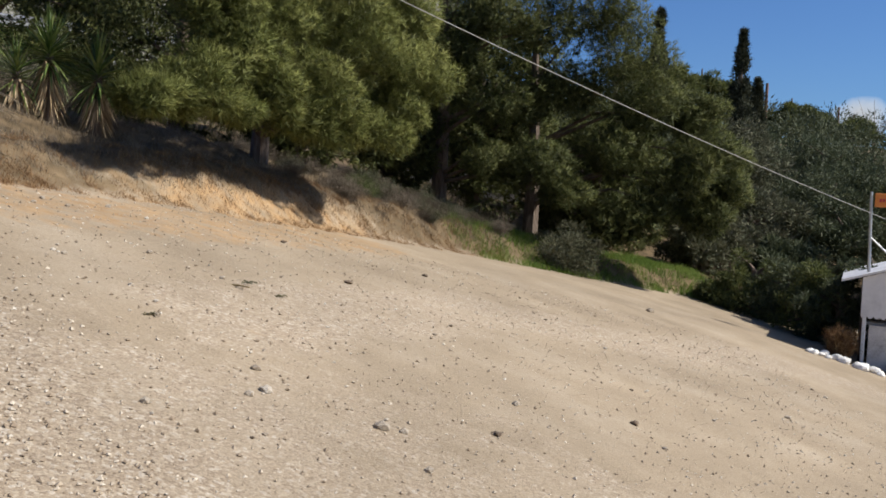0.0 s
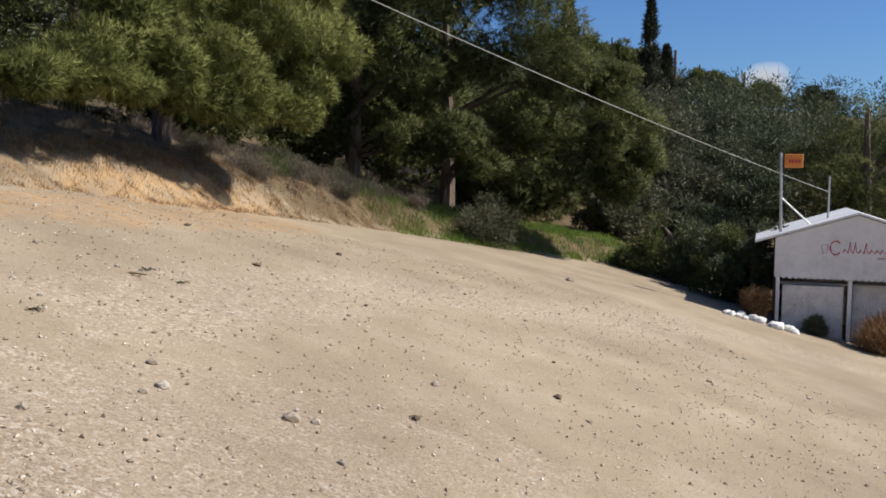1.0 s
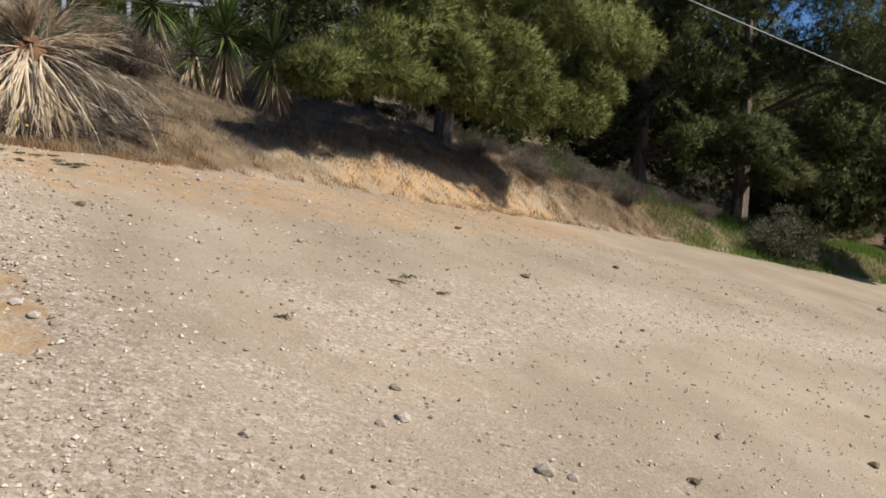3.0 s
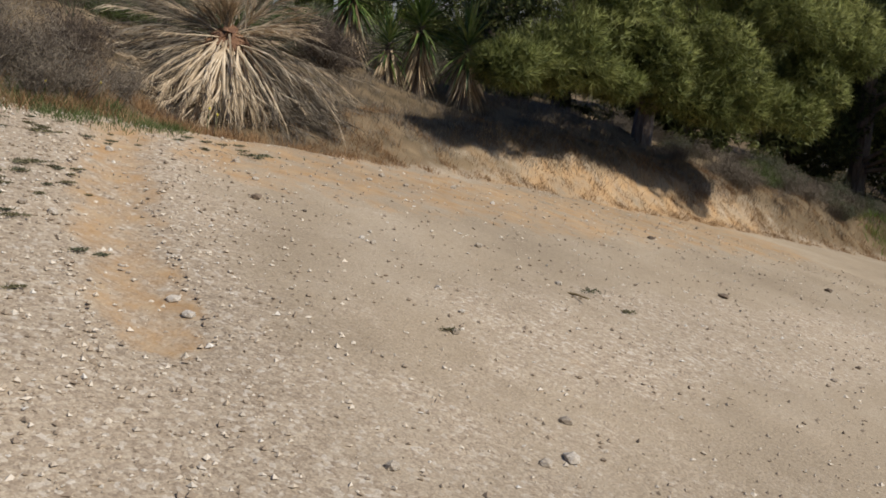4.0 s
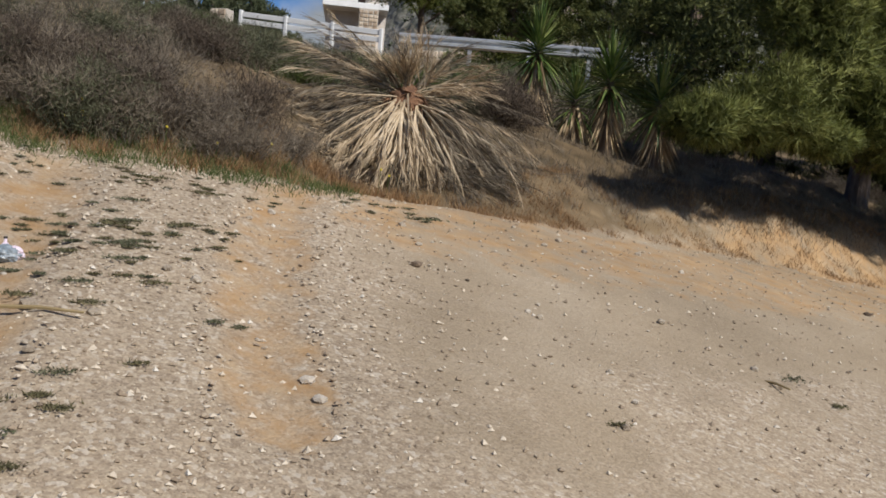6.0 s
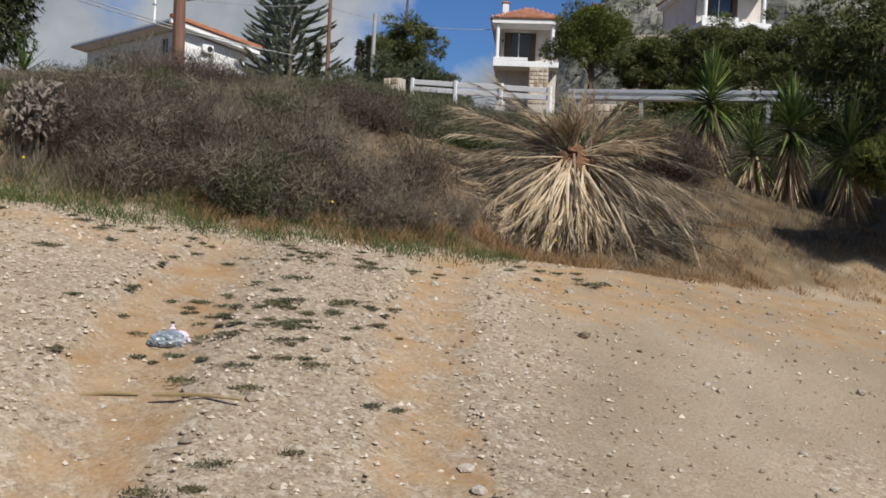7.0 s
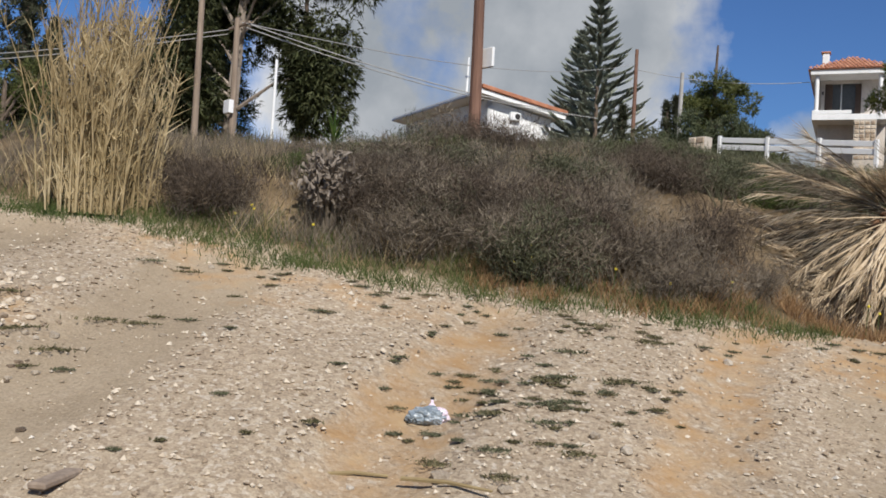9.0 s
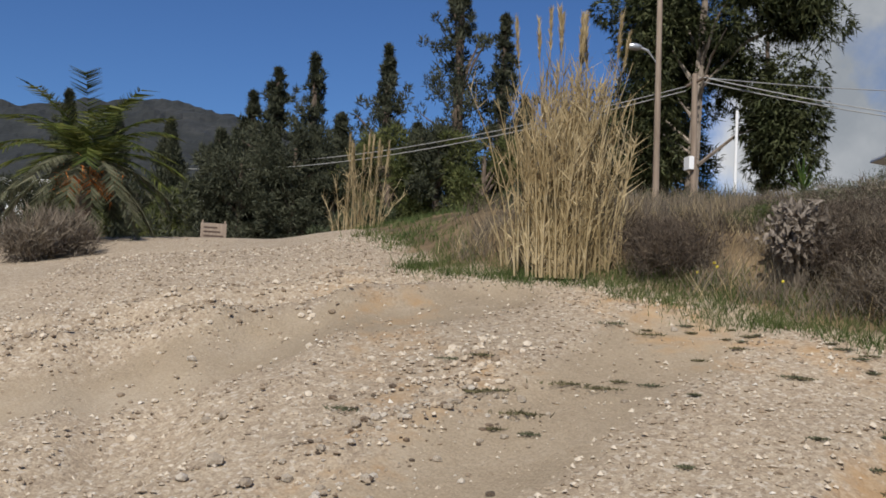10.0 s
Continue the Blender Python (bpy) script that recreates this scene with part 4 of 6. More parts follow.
for i, (x, y, w, h) in enumerate([(17.5, 27.5, 2.4, 2.6), (20.5, 26.5, 2.2, 2.3), (15.5, 32, 2.6, 3.2), (19.5, 33, 2.8, 3.3), (24, 32, 2.8, 3.0), (26.5, 36, 3.0, 3.4), (23, 40, 3.2, 3.6), (18, 41, 3.2, 3.6), (29, 29, 2.6, 3.4), (14.5, 25.0, 1.7, 1.5), (17.0, 24.6, 1.5, 1.2)]):
    pine((x, y), (w, w * 0.85, h * 0.72), 0.1, 80, 170, 0.2, 0.055, "olive" if i % 3 else "sage", "grey-green olive tree on the hillside", 30 + i, trunk_h=h * 0.8, group="olive trees on the hillside")
for i, (x, y, w, h) in enumerate([(13.5, 20.4, 1.3, 1.3), (14.0, 19.5, 1.2, 1.5), (13.9, 18.3, 1.1, 1.6), (14.1, 17.6, 1.2, 1.7), (13.2, 21.2, 1.1, 1.0)]):
    pine((x, y), (w, w * 0.8, h), -0.6, 60, 150, 0.14, 0.03, "olive" if i % 2 else "pine_dark", "dark shaded thicket behind the kiosk", 320 + i, trunk_h=1.2, group="thicket behind the kiosk", low=-0.8)
pine((21.6, 22.4), (2.6, 2.2, 3.0), 0.8, 80, 170, 0.16, 0.022, "pine_dark", "dark tree behind the kiosk", 50, tuft=4, puff=1.15)
cypress((30.1, 50.0), 8.4, 0.85, "cypress", "slender dark cypress on the hillside", 51, "hillside cypresses")
cypress((23.6, 47.8), 8.8, 0.85, "cypress", "slender dark cypress on the hillside", 52, "hillside cypresses")
cypress((31.6, 50.6), 5.6, 0.7, "cypress", "short dark cypress on the hillside", 53, "hillside cypresses")


def bare_tree(at, h, label, seed, material="bark_pale"):
    x, y = at
    t = thing("bare_tree", label, "tree", pose(x, y, seat(x, y)))
    rng = random.Random(seed)
    part("trunk", tube(bmesh.new(), [(0, 0, -0.2), (0.05, 0, h * 0.3), (0, 0.05, h * 0.5)], [0.09, 0.07, 0.05], 7), material, t)
    for i in range(16):
        a = rng.uniform(0, 6.28)
        z = h * rng.uniform(0.2, 0.5)
        e = Vector((math.cos(a) * h * 0.3, math.sin(a) * h * 0.3, h * rng.uniform(0.65, 1.0)))
        part("limb", tube(bmesh.new(), [(0, 0, z), e * 0.55 + Vector((0, 0, z * 0.4)), e], [0.035, 0.022, 0.006], 5), material, t)
    return t


bare_tree((16.6, 18.9), 2.6, "leafless pale-barked tree behind the kiosk", 3)
bare_tree((54.6, 69.6), 5.5, "leafless pale tree on the ridge", 4)


# ---- plants of the bank ----
SHRUBS = []
for i in range(5):
    mat, tw = (("brown", "brown"), ("brown", "grey"), ("grey", "grey"), ("sage", "brown"), ("green", "sage"))[i]
    lab = ("dry brown shrub on the bank", "leafless brown thorny shrub on the bank", "dry grey shrub on the bank", "grey-green shrub on the bank", "fresh green bush on the bank")[i]
    SHRUBS.append(bush((-9.0 - i * 1.2, 9.5 + i * 0.5), (0.62, 0.58, 0.62), 40, 130 if i < 3 else 125, 0.115 if i < 3 else 0.085, 0.0058 if i < 3 else 0.0095, mat, lab, 60 + i, up=0.8, twigs=tw, category="shrub"))


def crest(x, y):
    """How high above the ground a shrub may reach, so that the thicket ends in its low uneven crest."""
    az = math.degrees(math.atan2(x + 0.2, y - 1.0))
    rise = float(np.interp(az, (-72, -68, -66, -63.5, -58, -55, -52, -49, -44.5, -41, -37, -34, -29), (4.2, 5.3, 6.2, 7.4, 8.1, 8.5, 8.8, 9.2, 7.8, 9.2, 9.2, 8.0, 7.9)))
    return 0.18 + math.hypot(x + 0.2, y - 1.0) * math.tan(radians(rise)) - seat(x, y)


def cover():
    """Shrubs along the bank, closer and taller near the reeds."""
    rng = random.Random(8)
    made = 0
    while made < 215:
        k = rng.random()
        fx = -9.2 + 8.0 * k
        fy = float(np.interp(fx, FOOT[:, 0], FOOT[:, 1]))
        s = 0.4 + 9.5 * rng.random() ** 1.5
        x, y = fx - s * 0.72, fy + s * 0.69
        if math.hypot(x + 4.3, y - 10.4) < 1.9 or (x > -5.2 and s < 1.0) or x > -3.9 or math.hypot(x + 8.7, y - 4.2) < 0.9 or math.hypot(x + 6.85, y - 5.4) < 0.45:
            continue
        kind = rng.choices(range(5), (5, 3, 3, 2.6, 1.0) if s < 4 else (4, 2, 2, 5, 1.6))[0]
        if s < 1.2:
            size = rng.uniform(0.65, 0.95)
        elif s < 3:
            size = rng.uniform(0.85, 1.2)
        else:
            size = rng.uniform(0.7, 1.1)
        tall = min(size * rng.uniform(0.8, 1.15), crest(x, y) / 0.86 * rng.uniform(0.85, 1.08))
        made += 1
        if tall < 0.18:
            continue
        size = min(size, tall * 1.6)
        ob = copy_thing(SHRUBS[kind], pose(x, y, seat(x, y) - 0.05, 0, 0, rng.uniform(0, 360)))
        ob.scale = (size, size, tall)
    for _ in range(90):                      # the slope right of the dead palm
        fx = rng.uniform(-2.6, 7.5)
        fy = float(np.interp(fx, FOOT[:, 0], FOOT[:, 1]))
        s = 0.75 + 3.2 * rng.random()
        x, y = fx - s * 0.7, fy + s * 0.72
        if math.hypot(x + 4.3, y - 10.4) < 1.5 or (abs(x + 3.0) < 1.6 and y > 11.8) or fx < 1.9:
            continue
        ob = copy_thing(SHRUBS[rng.choices((1, 2, 3), (2, 4, 3))[0]], pose(x, y, seat(x, y) - 0.06, 0, 0, rng.uniform(0, 360)))
        k = rng.uniform(0.5, 0.8)
        ob.scale = (k, k, k * 0.8)


cover()


def thicket():
    """Shrubs below the road's fence, and dry tufts beside the dead palm."""
    rng = random.Random(18)
    for i in range(34):
        az = -50 + 33 * (i + rng.random()) / 34
        x, y = far_spot(az, rng.uniform(19.5, 26.0))
        k = min(rng.uniform(0.5, 0.9), crest(x, y) / 0.7)
        if k < 0.12:
            continue
        ob = copy_thing(SHRUBS[rng.choice((0, 1, 3, 3, 3, 4))], pose(x, y, seat(x, y) - 0.05, 0, 0, rng.uniform(0, 360)))
        ob.scale = (k, k, k * 0.8)
    for i in range(22):
        x, y = far_spot(-27 + 20 * (i + rng.random()) / 22, rng.uniform(24.5, 27.0))
        k = min(rng.uniform(0.9, 1.3), max(0.25, crest(x, y) / 0.7)) if x < -9 else rng.uniform(0.9, 1.3)
        ob = copy_thing(SHRUBS[rng.choice((3, 3, 4, 0))], pose(x, y, seat(x, y) - 0.05, 0, 0, rng.uniform(0, 360)))
        ob.scale = (k, k, k * 0.75)
    for i in range(62):                      # grey-green growth up to the foot of the fence and the barrier
        x, y = far_spot(-39 + 27 * (i + rng.random()) / 62, rng.uniform(14.5, 25.2))
        if math.hypot(x + 3.2, y - 13.6) < 1.6:
            continue
        k = min(1.25, max(0.3, crest(x, y) / 0.78)) * rng.uniform(0.85, 1.0)
        ob = copy_thing(SHRUBS[rng.choice((0, 2, 3, 3, 3, 4))], pose(x, y, seat(x, y) - 0.05, 0, 0, rng.uniform(0, 360)))
        ob.scale = (max(k, 0.6), max(k, 0.6), k)
    for i in range(8):
        k = i / 11
        x, y = -5.75 + 1.9 * k + rng.uniform(-0.2, 0.2), 6.35 + 1.9 * k + rng.uniform(0.0, 0.9)
        ob = copy_thing(SHRUBS[rng.choice((0, 2, 2))], pose(x, y, seat(x, y) - 0.05, 0, 0, rng.uniform(0, 360)))
        q = rng.uniform(0.45, 0.75)
        ob.scale = (q, q, q)


def behind_palm():
    """Shrubs on the slope between the dead palm and the road."""
    rng = random.Random(28)
    for x, y in ((-6.3, 11.8), (-5.8, 12.5), (-5.2, 12.9), (-4.7, 13.2), (-6.8, 11.1), (-6.0, 13.4), (-5.2, 14.2), (-4.4, 15.0), (-7.0, 12.6), (-6.2, 14.8), (-5.2, 15.8), (-3.6, 15.6), (-2.6, 15.4), (-7.6, 13.8),
                 (2.6, 18.4), (3.2, 19.2), (3.9, 19.9), (4.6, 21.2), (5.4, 21.7), (3.0, 20.4), (6.2, 22.2)):
        ob = copy_thing(SHRUBS[rng.choice((0, 3, 3, 4, 1))], pose(x, y, seat(x, y) - 0.05, 0, 0, rng.uniform(0, 360)))
        k = rng.uniform(0.7, 0.95)
        ob.scale = (k, k, k * 0.9)


behind_palm()


def far_spot(az, d):
    return (d * math.sin(radians(az)), d * math.cos(radians(az)))


thicket()

def pale_shrub(at):
    """Big curled pale leaves on a half-dead shrub."""
    x, y = at
    t = thing("pale_leaved_shrub", "half-dead shrub with large curled pale leaves on the bank", "shrub", pose(x, y, seat(x, y)))
    rng = np.random.default_rng(3)
    for i in range(9):
        a = i * 0.7
        part("stem", tube(bmesh.new(), [(0, 0, -0.1), (0.12 * math.cos(a), 0.12 * math.sin(a), 0.3), (0.22 * math.cos(a), 0.22 * math.sin(a), 0.5)], [0.02, 0.014, 0.006], 5), "grey", t)
    n = 520
    c = scatter(rng, n) * rng.uniform(0.55, 1, (n, 1)) * np.array([0.27, 0.27, 0.25]) * (0.8 + 0.4 * rng.random((n, 1))) + np.array([0, 0, 0.42])
    me = LEAF_PALE
    for p in c:
        ob = part("leaf", me, "pale", t)
        ob.matrix_basis = pose(*p, *rng.uniform(0, 360, 3)) @ Matrix.Scale(rng.uniform(0.7, 1.3), 4)


LEAF_PALE = leaf_mesh("leaf", 0.062, 0.05, 0.6, "pale")
pale_shrub((-7.0, 5.6))

reed_clump((-8.72, 4.3), (0.17, 0.18), 330, 2.15, "tall clump of dry straw-coloured reeds at the lot's edge", 4)
reed_clump((-16.3, 3.3), (0.2, 0.2), 26, 1.45, "small clump of dry reeds beside the track", 6)


def strew(name, label, category, material, n, spots, length, width, seed, up=1.0, flat=0.6, kind="stuff", bend=0.15):
    """Blades standing on the ground over the given spots (a function of the generator)."""
    rng = np.random.default_rng(seed)
    x, y = spots(rng, n)
    z = terrain(x, y) + ground_relief(x, y) - 0.01
    way = scatter(rng, len(x)) * np.array([flat, flat, 0.2]) + np.array([0, 0, up])
    v, f = blades(np.stack([x, y, z], 1), way, length * rng.uniform(0.4, 1.3, len(x)), width, rng, bend)
    tagged(new(name, sheet(name, v, f, material)), label, category, kind=kind)


def along(a, b, lo, hi, tuft=0.0):
    """Spots along the foot of the bank between two foot x, at lo to hi beyond it, in tufts if asked."""
    def spots(rng, n):
        m = max(1, int(n / 60)) if tuft else n
        fx = rng.uniform(a, b, m)
        fy = np.interp(fx, FOOT[:, 0], FOOT[:, 1])
        nx, ny = np.interp(fx, [-16, -11, -8, -2, 4, 10], [0.0, -0.15, -0.6, -0.75, -0.7, -0.3]), np.interp(fx, [-16, -11, -8, -2, 4, 10], [1.0, 0.98, 0.8, 0.66, 0.7, 0.95])
        s = rng.uniform(lo, hi, m)
        x, y = fx + nx * s, fy + ny * s
        if tuft:
            x, y = np.repeat(x, 60), np.repeat(y, 60)
            x, y = x + rng.normal(size=len(x)) * tuft, y + rng.normal(size=len(y)) * tuft
        return x, y
    return spots


strew("verge_grass", "low fresh green grass along the foot of the bank", "grass", "green", 18000, along(-9.6, -3.9, -0.15, 0.55, 0.1), 0.11, 0.007, 71)
strew("far_verge_grass", "green grass verge beside the track", "grass", "green", 9000, along(-24, -9.3, 0.0, 2.2, 0.14), 0.15, 0.012, 72)
strew("lush_grass", "bright green grass below the pines", "grass", "lush", 20000, along(5.5, 14, 0.0, 2.6, 0.14), 0.22, 0.014, 73)
strew("dry_bank_grass", "dry straw and rust coloured grass on the cut bank", "grass", "rust", 34000, along(-3.2, 6.8, 0.02, 1.5, 0.07), 0.1, 0.006, 74)
strew("straw_bank_grass", "pale dry grass standing on the cut bank", "grass", "grey", 40000, along(-3.6, 7.5, 0.6, 3.0, 0.1), 0.15, 0.006, 80)
strew("rusty_tufts", "short rusty dry grass beside the dead palm", "grass", "rust", 9000, along(-5.6, -3.4, 0.1, 1.5, 0.07), 0.16, 0.008, 79)
strew("dry_grass", "tall dry grass among the shrubs", "grass", "grey", 24000, along(-9.5, -4.6, 0.3, 4.5, 0.07), 0.36, 0.006, 75)
strew("pale_grass", "tall pale dry grass on the bank", "grass", "straw", 9000, along(-9.5, -4.6, 0.3, 6.5, 0.12), 0.36, 0.006, 76)
strew("slope_grass", "rough green and brown grass on the hillside", "grass", "sage", 30000, along(-12, 14, 3, 26, 0.3), 0.4, 0.02, 77)
strew("tan_slope_grass", "dry brown grass on the slope below the road", "grass", "brown", 16000, along(-12, -3, 1, 12, 0.14), 0.34, 0.01, 78)


# ---- far trees ----
for i, (az, d, top, r) in enumerate([(-84.1, 40, 10.6, 1.3), (-79.8, 40, 11.2, 1.35), (-75.5, 38, 14.2, 1.7), (-72.9, 38.5, 12.3, 1.0), (-87.7, 42, 9.3, 1.2), (-86.3, 41, 10.2, 1.2), (-82.4, 39, 8.0, 1.3),
                                     (-78.0, 42, 8.4, 1.5), (-81.0, 42, 7.6, 1.5), (-71.6, 40, 9.2, 0.9), (-89.3, 40, 7.2, 1.3), (-92.4, 46, 8.6, 0.9), (-95.5, 48, 9.2, 0.9), (-98.0, 47, 9.6, 1.0), (-76.7, 41, 8.0, 1.5)]):
    x, y = far_spot(az, d)
    cypress((x, y), top - seat(x, y), r * 1.45, "cypress", ("dark ragged cypress in the row across the track" if r > 1 else "slim dark cypress across the track"), 80 + i, "row of cypresses", 0.75 if r > 0.95 else 0.15, n=330, per=46, length=0.24)
for i, (az, d, w, h, mat) in enumerate([(-88.0, 39, 2.4, 5.6, "cypress"), (-84.9, 38, 2.4, 6.6, "cypress"), (-82.6, 38, 2.4, 6.2, "cypress"), (-79.3, 37, 2.4, 6.6, "pine_dark"), (-76.5, 37, 2.4, 6.8, "cypress"), (-73.7, 36, 2.4, 6.0, "pine_dark"),
                                        (-91.2, 44, 2.4, 4.0, "pine_dark"), (-94.0, 46, 2.6, 4.6, "cypress"), (-97.0, 46, 2.6, 4.4, "pine_dark"), (-100.5, 46, 2.6, 4.6, "cypress"), (-70.5, 35, 1.9, 3.6, "olive"), (-80.5, 33, 1.6, 2.6, "olive")]):
    x, y = far_spot(az, d)
    pine((x, y), (w, w, h * 0.62), 0.2, 80, 210, 0.22, 0.042, mat, "dense dark tree in the row across the track", 110 + i, trunk_h=h * 0.8, group="trees across the track", low=-0.7)


def gum_tree():
    """Tall tree with a pale trunk and hanging dark foliage."""
    x, y = far_spot(-61.8, 34)
    rng = np.random.default_rng(7)
    c = np.concatenate([lobes(rng, 165, (4.1, 2.6, 3.8), -0.95, 0.45) + np.array([-0.2, 0, 8.6]), lobes(rng, 34, (1.0, 1.0, 2.6), -1, 0.3) + np.array([2.6, 1.9, 5.0]),
                        lobes(rng, 80, (3.0, 1.8, 3.0), -1, 0.3) + np.array([-1.5, -1.6, 4.2]), lobes(rng, 34, (1.3, 1.2, 1.5), -1, 0.3) + np.array([2.3, 2.4, 9.0])])
    away = np.array([math.sin(radians(-61.8)), math.cos(radians(-61.8))])
    side, near = c[:, 0] * away[1] - c[:, 1] * away[0], -(c[:, :2] @ away)
    c = c[~((np.abs(side - 0.3) < 0.75) & (near > 0) & (c[:, 2] > 5.5) & (c[:, 2] < 10.5))]     # the trunk shows between the boughs
    me = crown_mesh("crown", c, rng.uniform(0.55, 1.05, len(c)), 150, 0.22, 0.05, "gum", 8, up=-0.1, droop=0.35, tuft=3)
    t = limb_tree("tall_tree", "tall tree with a pale trunk and dark hanging foliage", (x, y), 11, 0.24, c.tolist(), me, "bark_pale", limbs=20, lean=(0.4, 0.3), seed=5)


gum_tree()
pine(far_spot(-63.4, 39), (2.7, 2.0, 4.6), 0.6, 110, 190, 0.26, 0.05, "gum", "dense dark pine above the bank", 133, trunk_h=10, group="trees above the bank", low=-0.95)
pine(far_spot(-57.9, 37), (0.75, 0.75, 3.6), 0.6, 30, 170, 0.26, 0.045, "gum", "slim dark tree with hanging boughs above the bank", 131, trunk_h=9, group="trees above the bank", low=-0.9)
pine(far_spot(-65.5, 36), (2.4, 2.0, 3.0), 0.3, 90, 200, 0.24, 0.045, "gum", "dark pine behind the reeds", 132, group="trees above the bank", low=-0.8)


def araucaria(at, h, r, label, seed):
    """Tiers of flat upswept branches on one straight trunk."""
    x, y = at
    t = thing("norfolk_pine", label, "tree", pose(x, y, seat(x, y)))
    rng = np.random.default_rng(seed)
    part("trunk", tube(bmesh.new(), [(0, 0, -0.3), (0, 0, h * 0.5), (0, 0, h)], [0.2, 0.13, 0.03], 8), "bark", t)
    tiers = 19
    for i in range(tiers):
        k = (i + 0.5) / tiers
        for j in range(6):
            a = j * 1.047 + i * 0.5
            long = r * (1.02 - k) * rng.uniform(0.85, 1.12) + 0.15
            n = 330
            q = rng.uniform(0.08, 1, n) ** 0.8
            base = np.stack([np.cos(a) * q * long, np.sin(a) * q * long, h * (0.12 + 0.86 * k) + 0.34 * long * q**2], 1)
            sgn = rng.choice([-1, 1], n)[:, None]
            side = np.array([-math.sin(a), math.cos(a), 0])
            way = np.array([math.cos(a), math.sin(a), 0.5]) * 0.8 + side * sgn * rng.uniform(0.2, 0.8, (n, 1)) + np.array([0, 0, 0.3])
            v, f = blades(base, way, 0.42 * rng.uniform(0.6, 1.2, n), 0.17, rng)
            part("branch", sheet("branch", v, f, "araucaria"), "araucaria", t)


x, y = far_spot(-41.3, 68)
araucaria((x, y), 20.6 - seat(x, y), 4.6, "grey-green norfolk pine in a garden", 9)
x, y = far_spot(-42.3, 72)
araucaria((x, y), 19.4 - seat(x, y), 3.2, "second grey-green norfolk pine in a garden", 10)
x, y = far_spot(-34.6, 64)
pine((x, y), (2.5, 2.2, 3.0), 3.2, 70, 200, 0.3, 0.07, "pine_dark", "dark round-topped pine behind the fence", 140, trunk_h=9.5, group="garden trees", low=-0.7)
for i, (az, d, w, h, mat) in enumerate([(-35.3, 40, 2.0, 2.6, "olive"), (-33.0, 41, 1.6, 2.2, "olive"), (-37.8, 44, 2.2, 2.6, "sage"), (-40.2, 42, 2.0, 2.2, "sage"), (-44.2, 46, 2.0, 2.6, "sage"), (-31.2, 46, 1.3, 3.4, "pine_dark")]):
    x, y = far_spot(az, d)
    lift = max(0.2, 7.9 - seat(x, y) - 1.5 * h) if -39 < az < -32 else 0.2
    pine((x, y), (w, w, h), lift, 70, 180, 0.22, 0.05, mat, "grey-green garden tree below the houses", 150 + i, trunk_h=lift + h, group="garden trees", low=-0.5)
for i, (az, d, h) in enumerate([(-39.7, 60, 3.8), (-37.2, 60, 3.4), (-36.7, 60, 3.9)]):
    x, y = far_spot(az, d)
    cypress((x, y), 11.4 + i * 0.3 - seat(x, y), 0.5, "cypress", "young slim cypress in a garden", 160 + i, "garden cypresses", n=60, per=60)
x, y = far_spot(-23.6, 46)
pine((x, y), (2.35, 2.0, 2.1), 3.3, 120, 240, 0.16, 0.05, "hedge", "rounded yellow-green garden tree before the villa", 170, group="garden trees", low=-0.6)
for i, (az, d) in enumerate([(-19, 33), (-16, 32), (-13, 33), (-10.5, 32), (-7.5, 32)]):
    x, y = far_spot(az, d)
    pine((x, y), (1.7, 1.4, 0.9), 0.0, 60, 180, 0.14, 0.045, "pine_dark" if i % 2 else "hedge", "dark green bush beyond the road barrier", 220 + i, trunk_h=1.0, group="roadside bushes", low=-0.7)
for i, (az, d, w, h) in enumerate([(-20.6, 43, 1.5, 1.9), (-18.2, 43, 1.7, 2.1), (-15.6, 42, 1.8, 2.2), (-12.5, 42, 2.0, 2.6), (-9.0, 40, 2.0, 2.6)]):
    x, y = far_spot(az, d)
    pine((x, y), (w, w * 0.8, h), 2.0, 80, 220, 0.16, 0.05, "pine_dark", "dark clipped garden bush on the terrace", 180 + i, trunk_h=4, group="terrace bushes", low=-0.6)


def date_palm(at, h, label):
    x, y = at
    t = thing("date_palm", label, "palm", pose(x, y, seat(x, y)))
    rng = np.random.default_rng(12)
    part("trunk", tube(bmesh.new(), [(0, 0, -0.2), (0.04, 0, h * 0.5), (0, 0, h)], [0.17, 0.13, 0.16], 9), "bark", t)
    for i in range(46):
        a, el = i * 2.4, radians(75 - 105 * i / 46)
        d = np.array([math.cos(a) * math.cos(el), math.sin(a) * math.cos(el), math.sin(el)])
        p = np.array([0, 0, h])
        line = [p]
        for s in range(9):
            d = unit(d + np.array([0, 0, -0.13]))
            p = p + d * 0.165
            line.append(p)
        line = np.array(line)
        tang = unit(np.gradient(line, axis=0))
        side = unit(np.cross(tang, np.array([0, 0, 1.0])))
        q = rng.uniform(0.1, 1, 140) * 9
        k = np.minimum(q.astype(int), 8)
        b = line[k] + (line[k + 1] - line[k]) * (q - k)[:, None]
        way = tang[k] * 0.7 + side[k] * rng.choice([-1, 1], 140)[:, None] * 0.8 + np.array([0, 0, -0.25])
        v, f = blades(b, way, 0.3, 0.02, rng)
        part("frond", sheet("frond", v, f, "hedge" if i < 26 else "sage"), "pine", t)
    for i in range(3):
        n = 220
        b = rng.normal(size=(n, 3)) * np.array([0.13, 0.13, 0.1]) + np.array([0.25 * math.cos(i * 2), 0.25 * math.sin(i * 2), h - 0.3])
        v, f = blades(b, scatter(rng, n) + np.array([0, 0, -1]), 0.16, 0.02, rng)
        part("fruit_stalk", sheet("fruit_stalk", v, f, "orange"), "orange", t, "orange hanging fruit stalks")


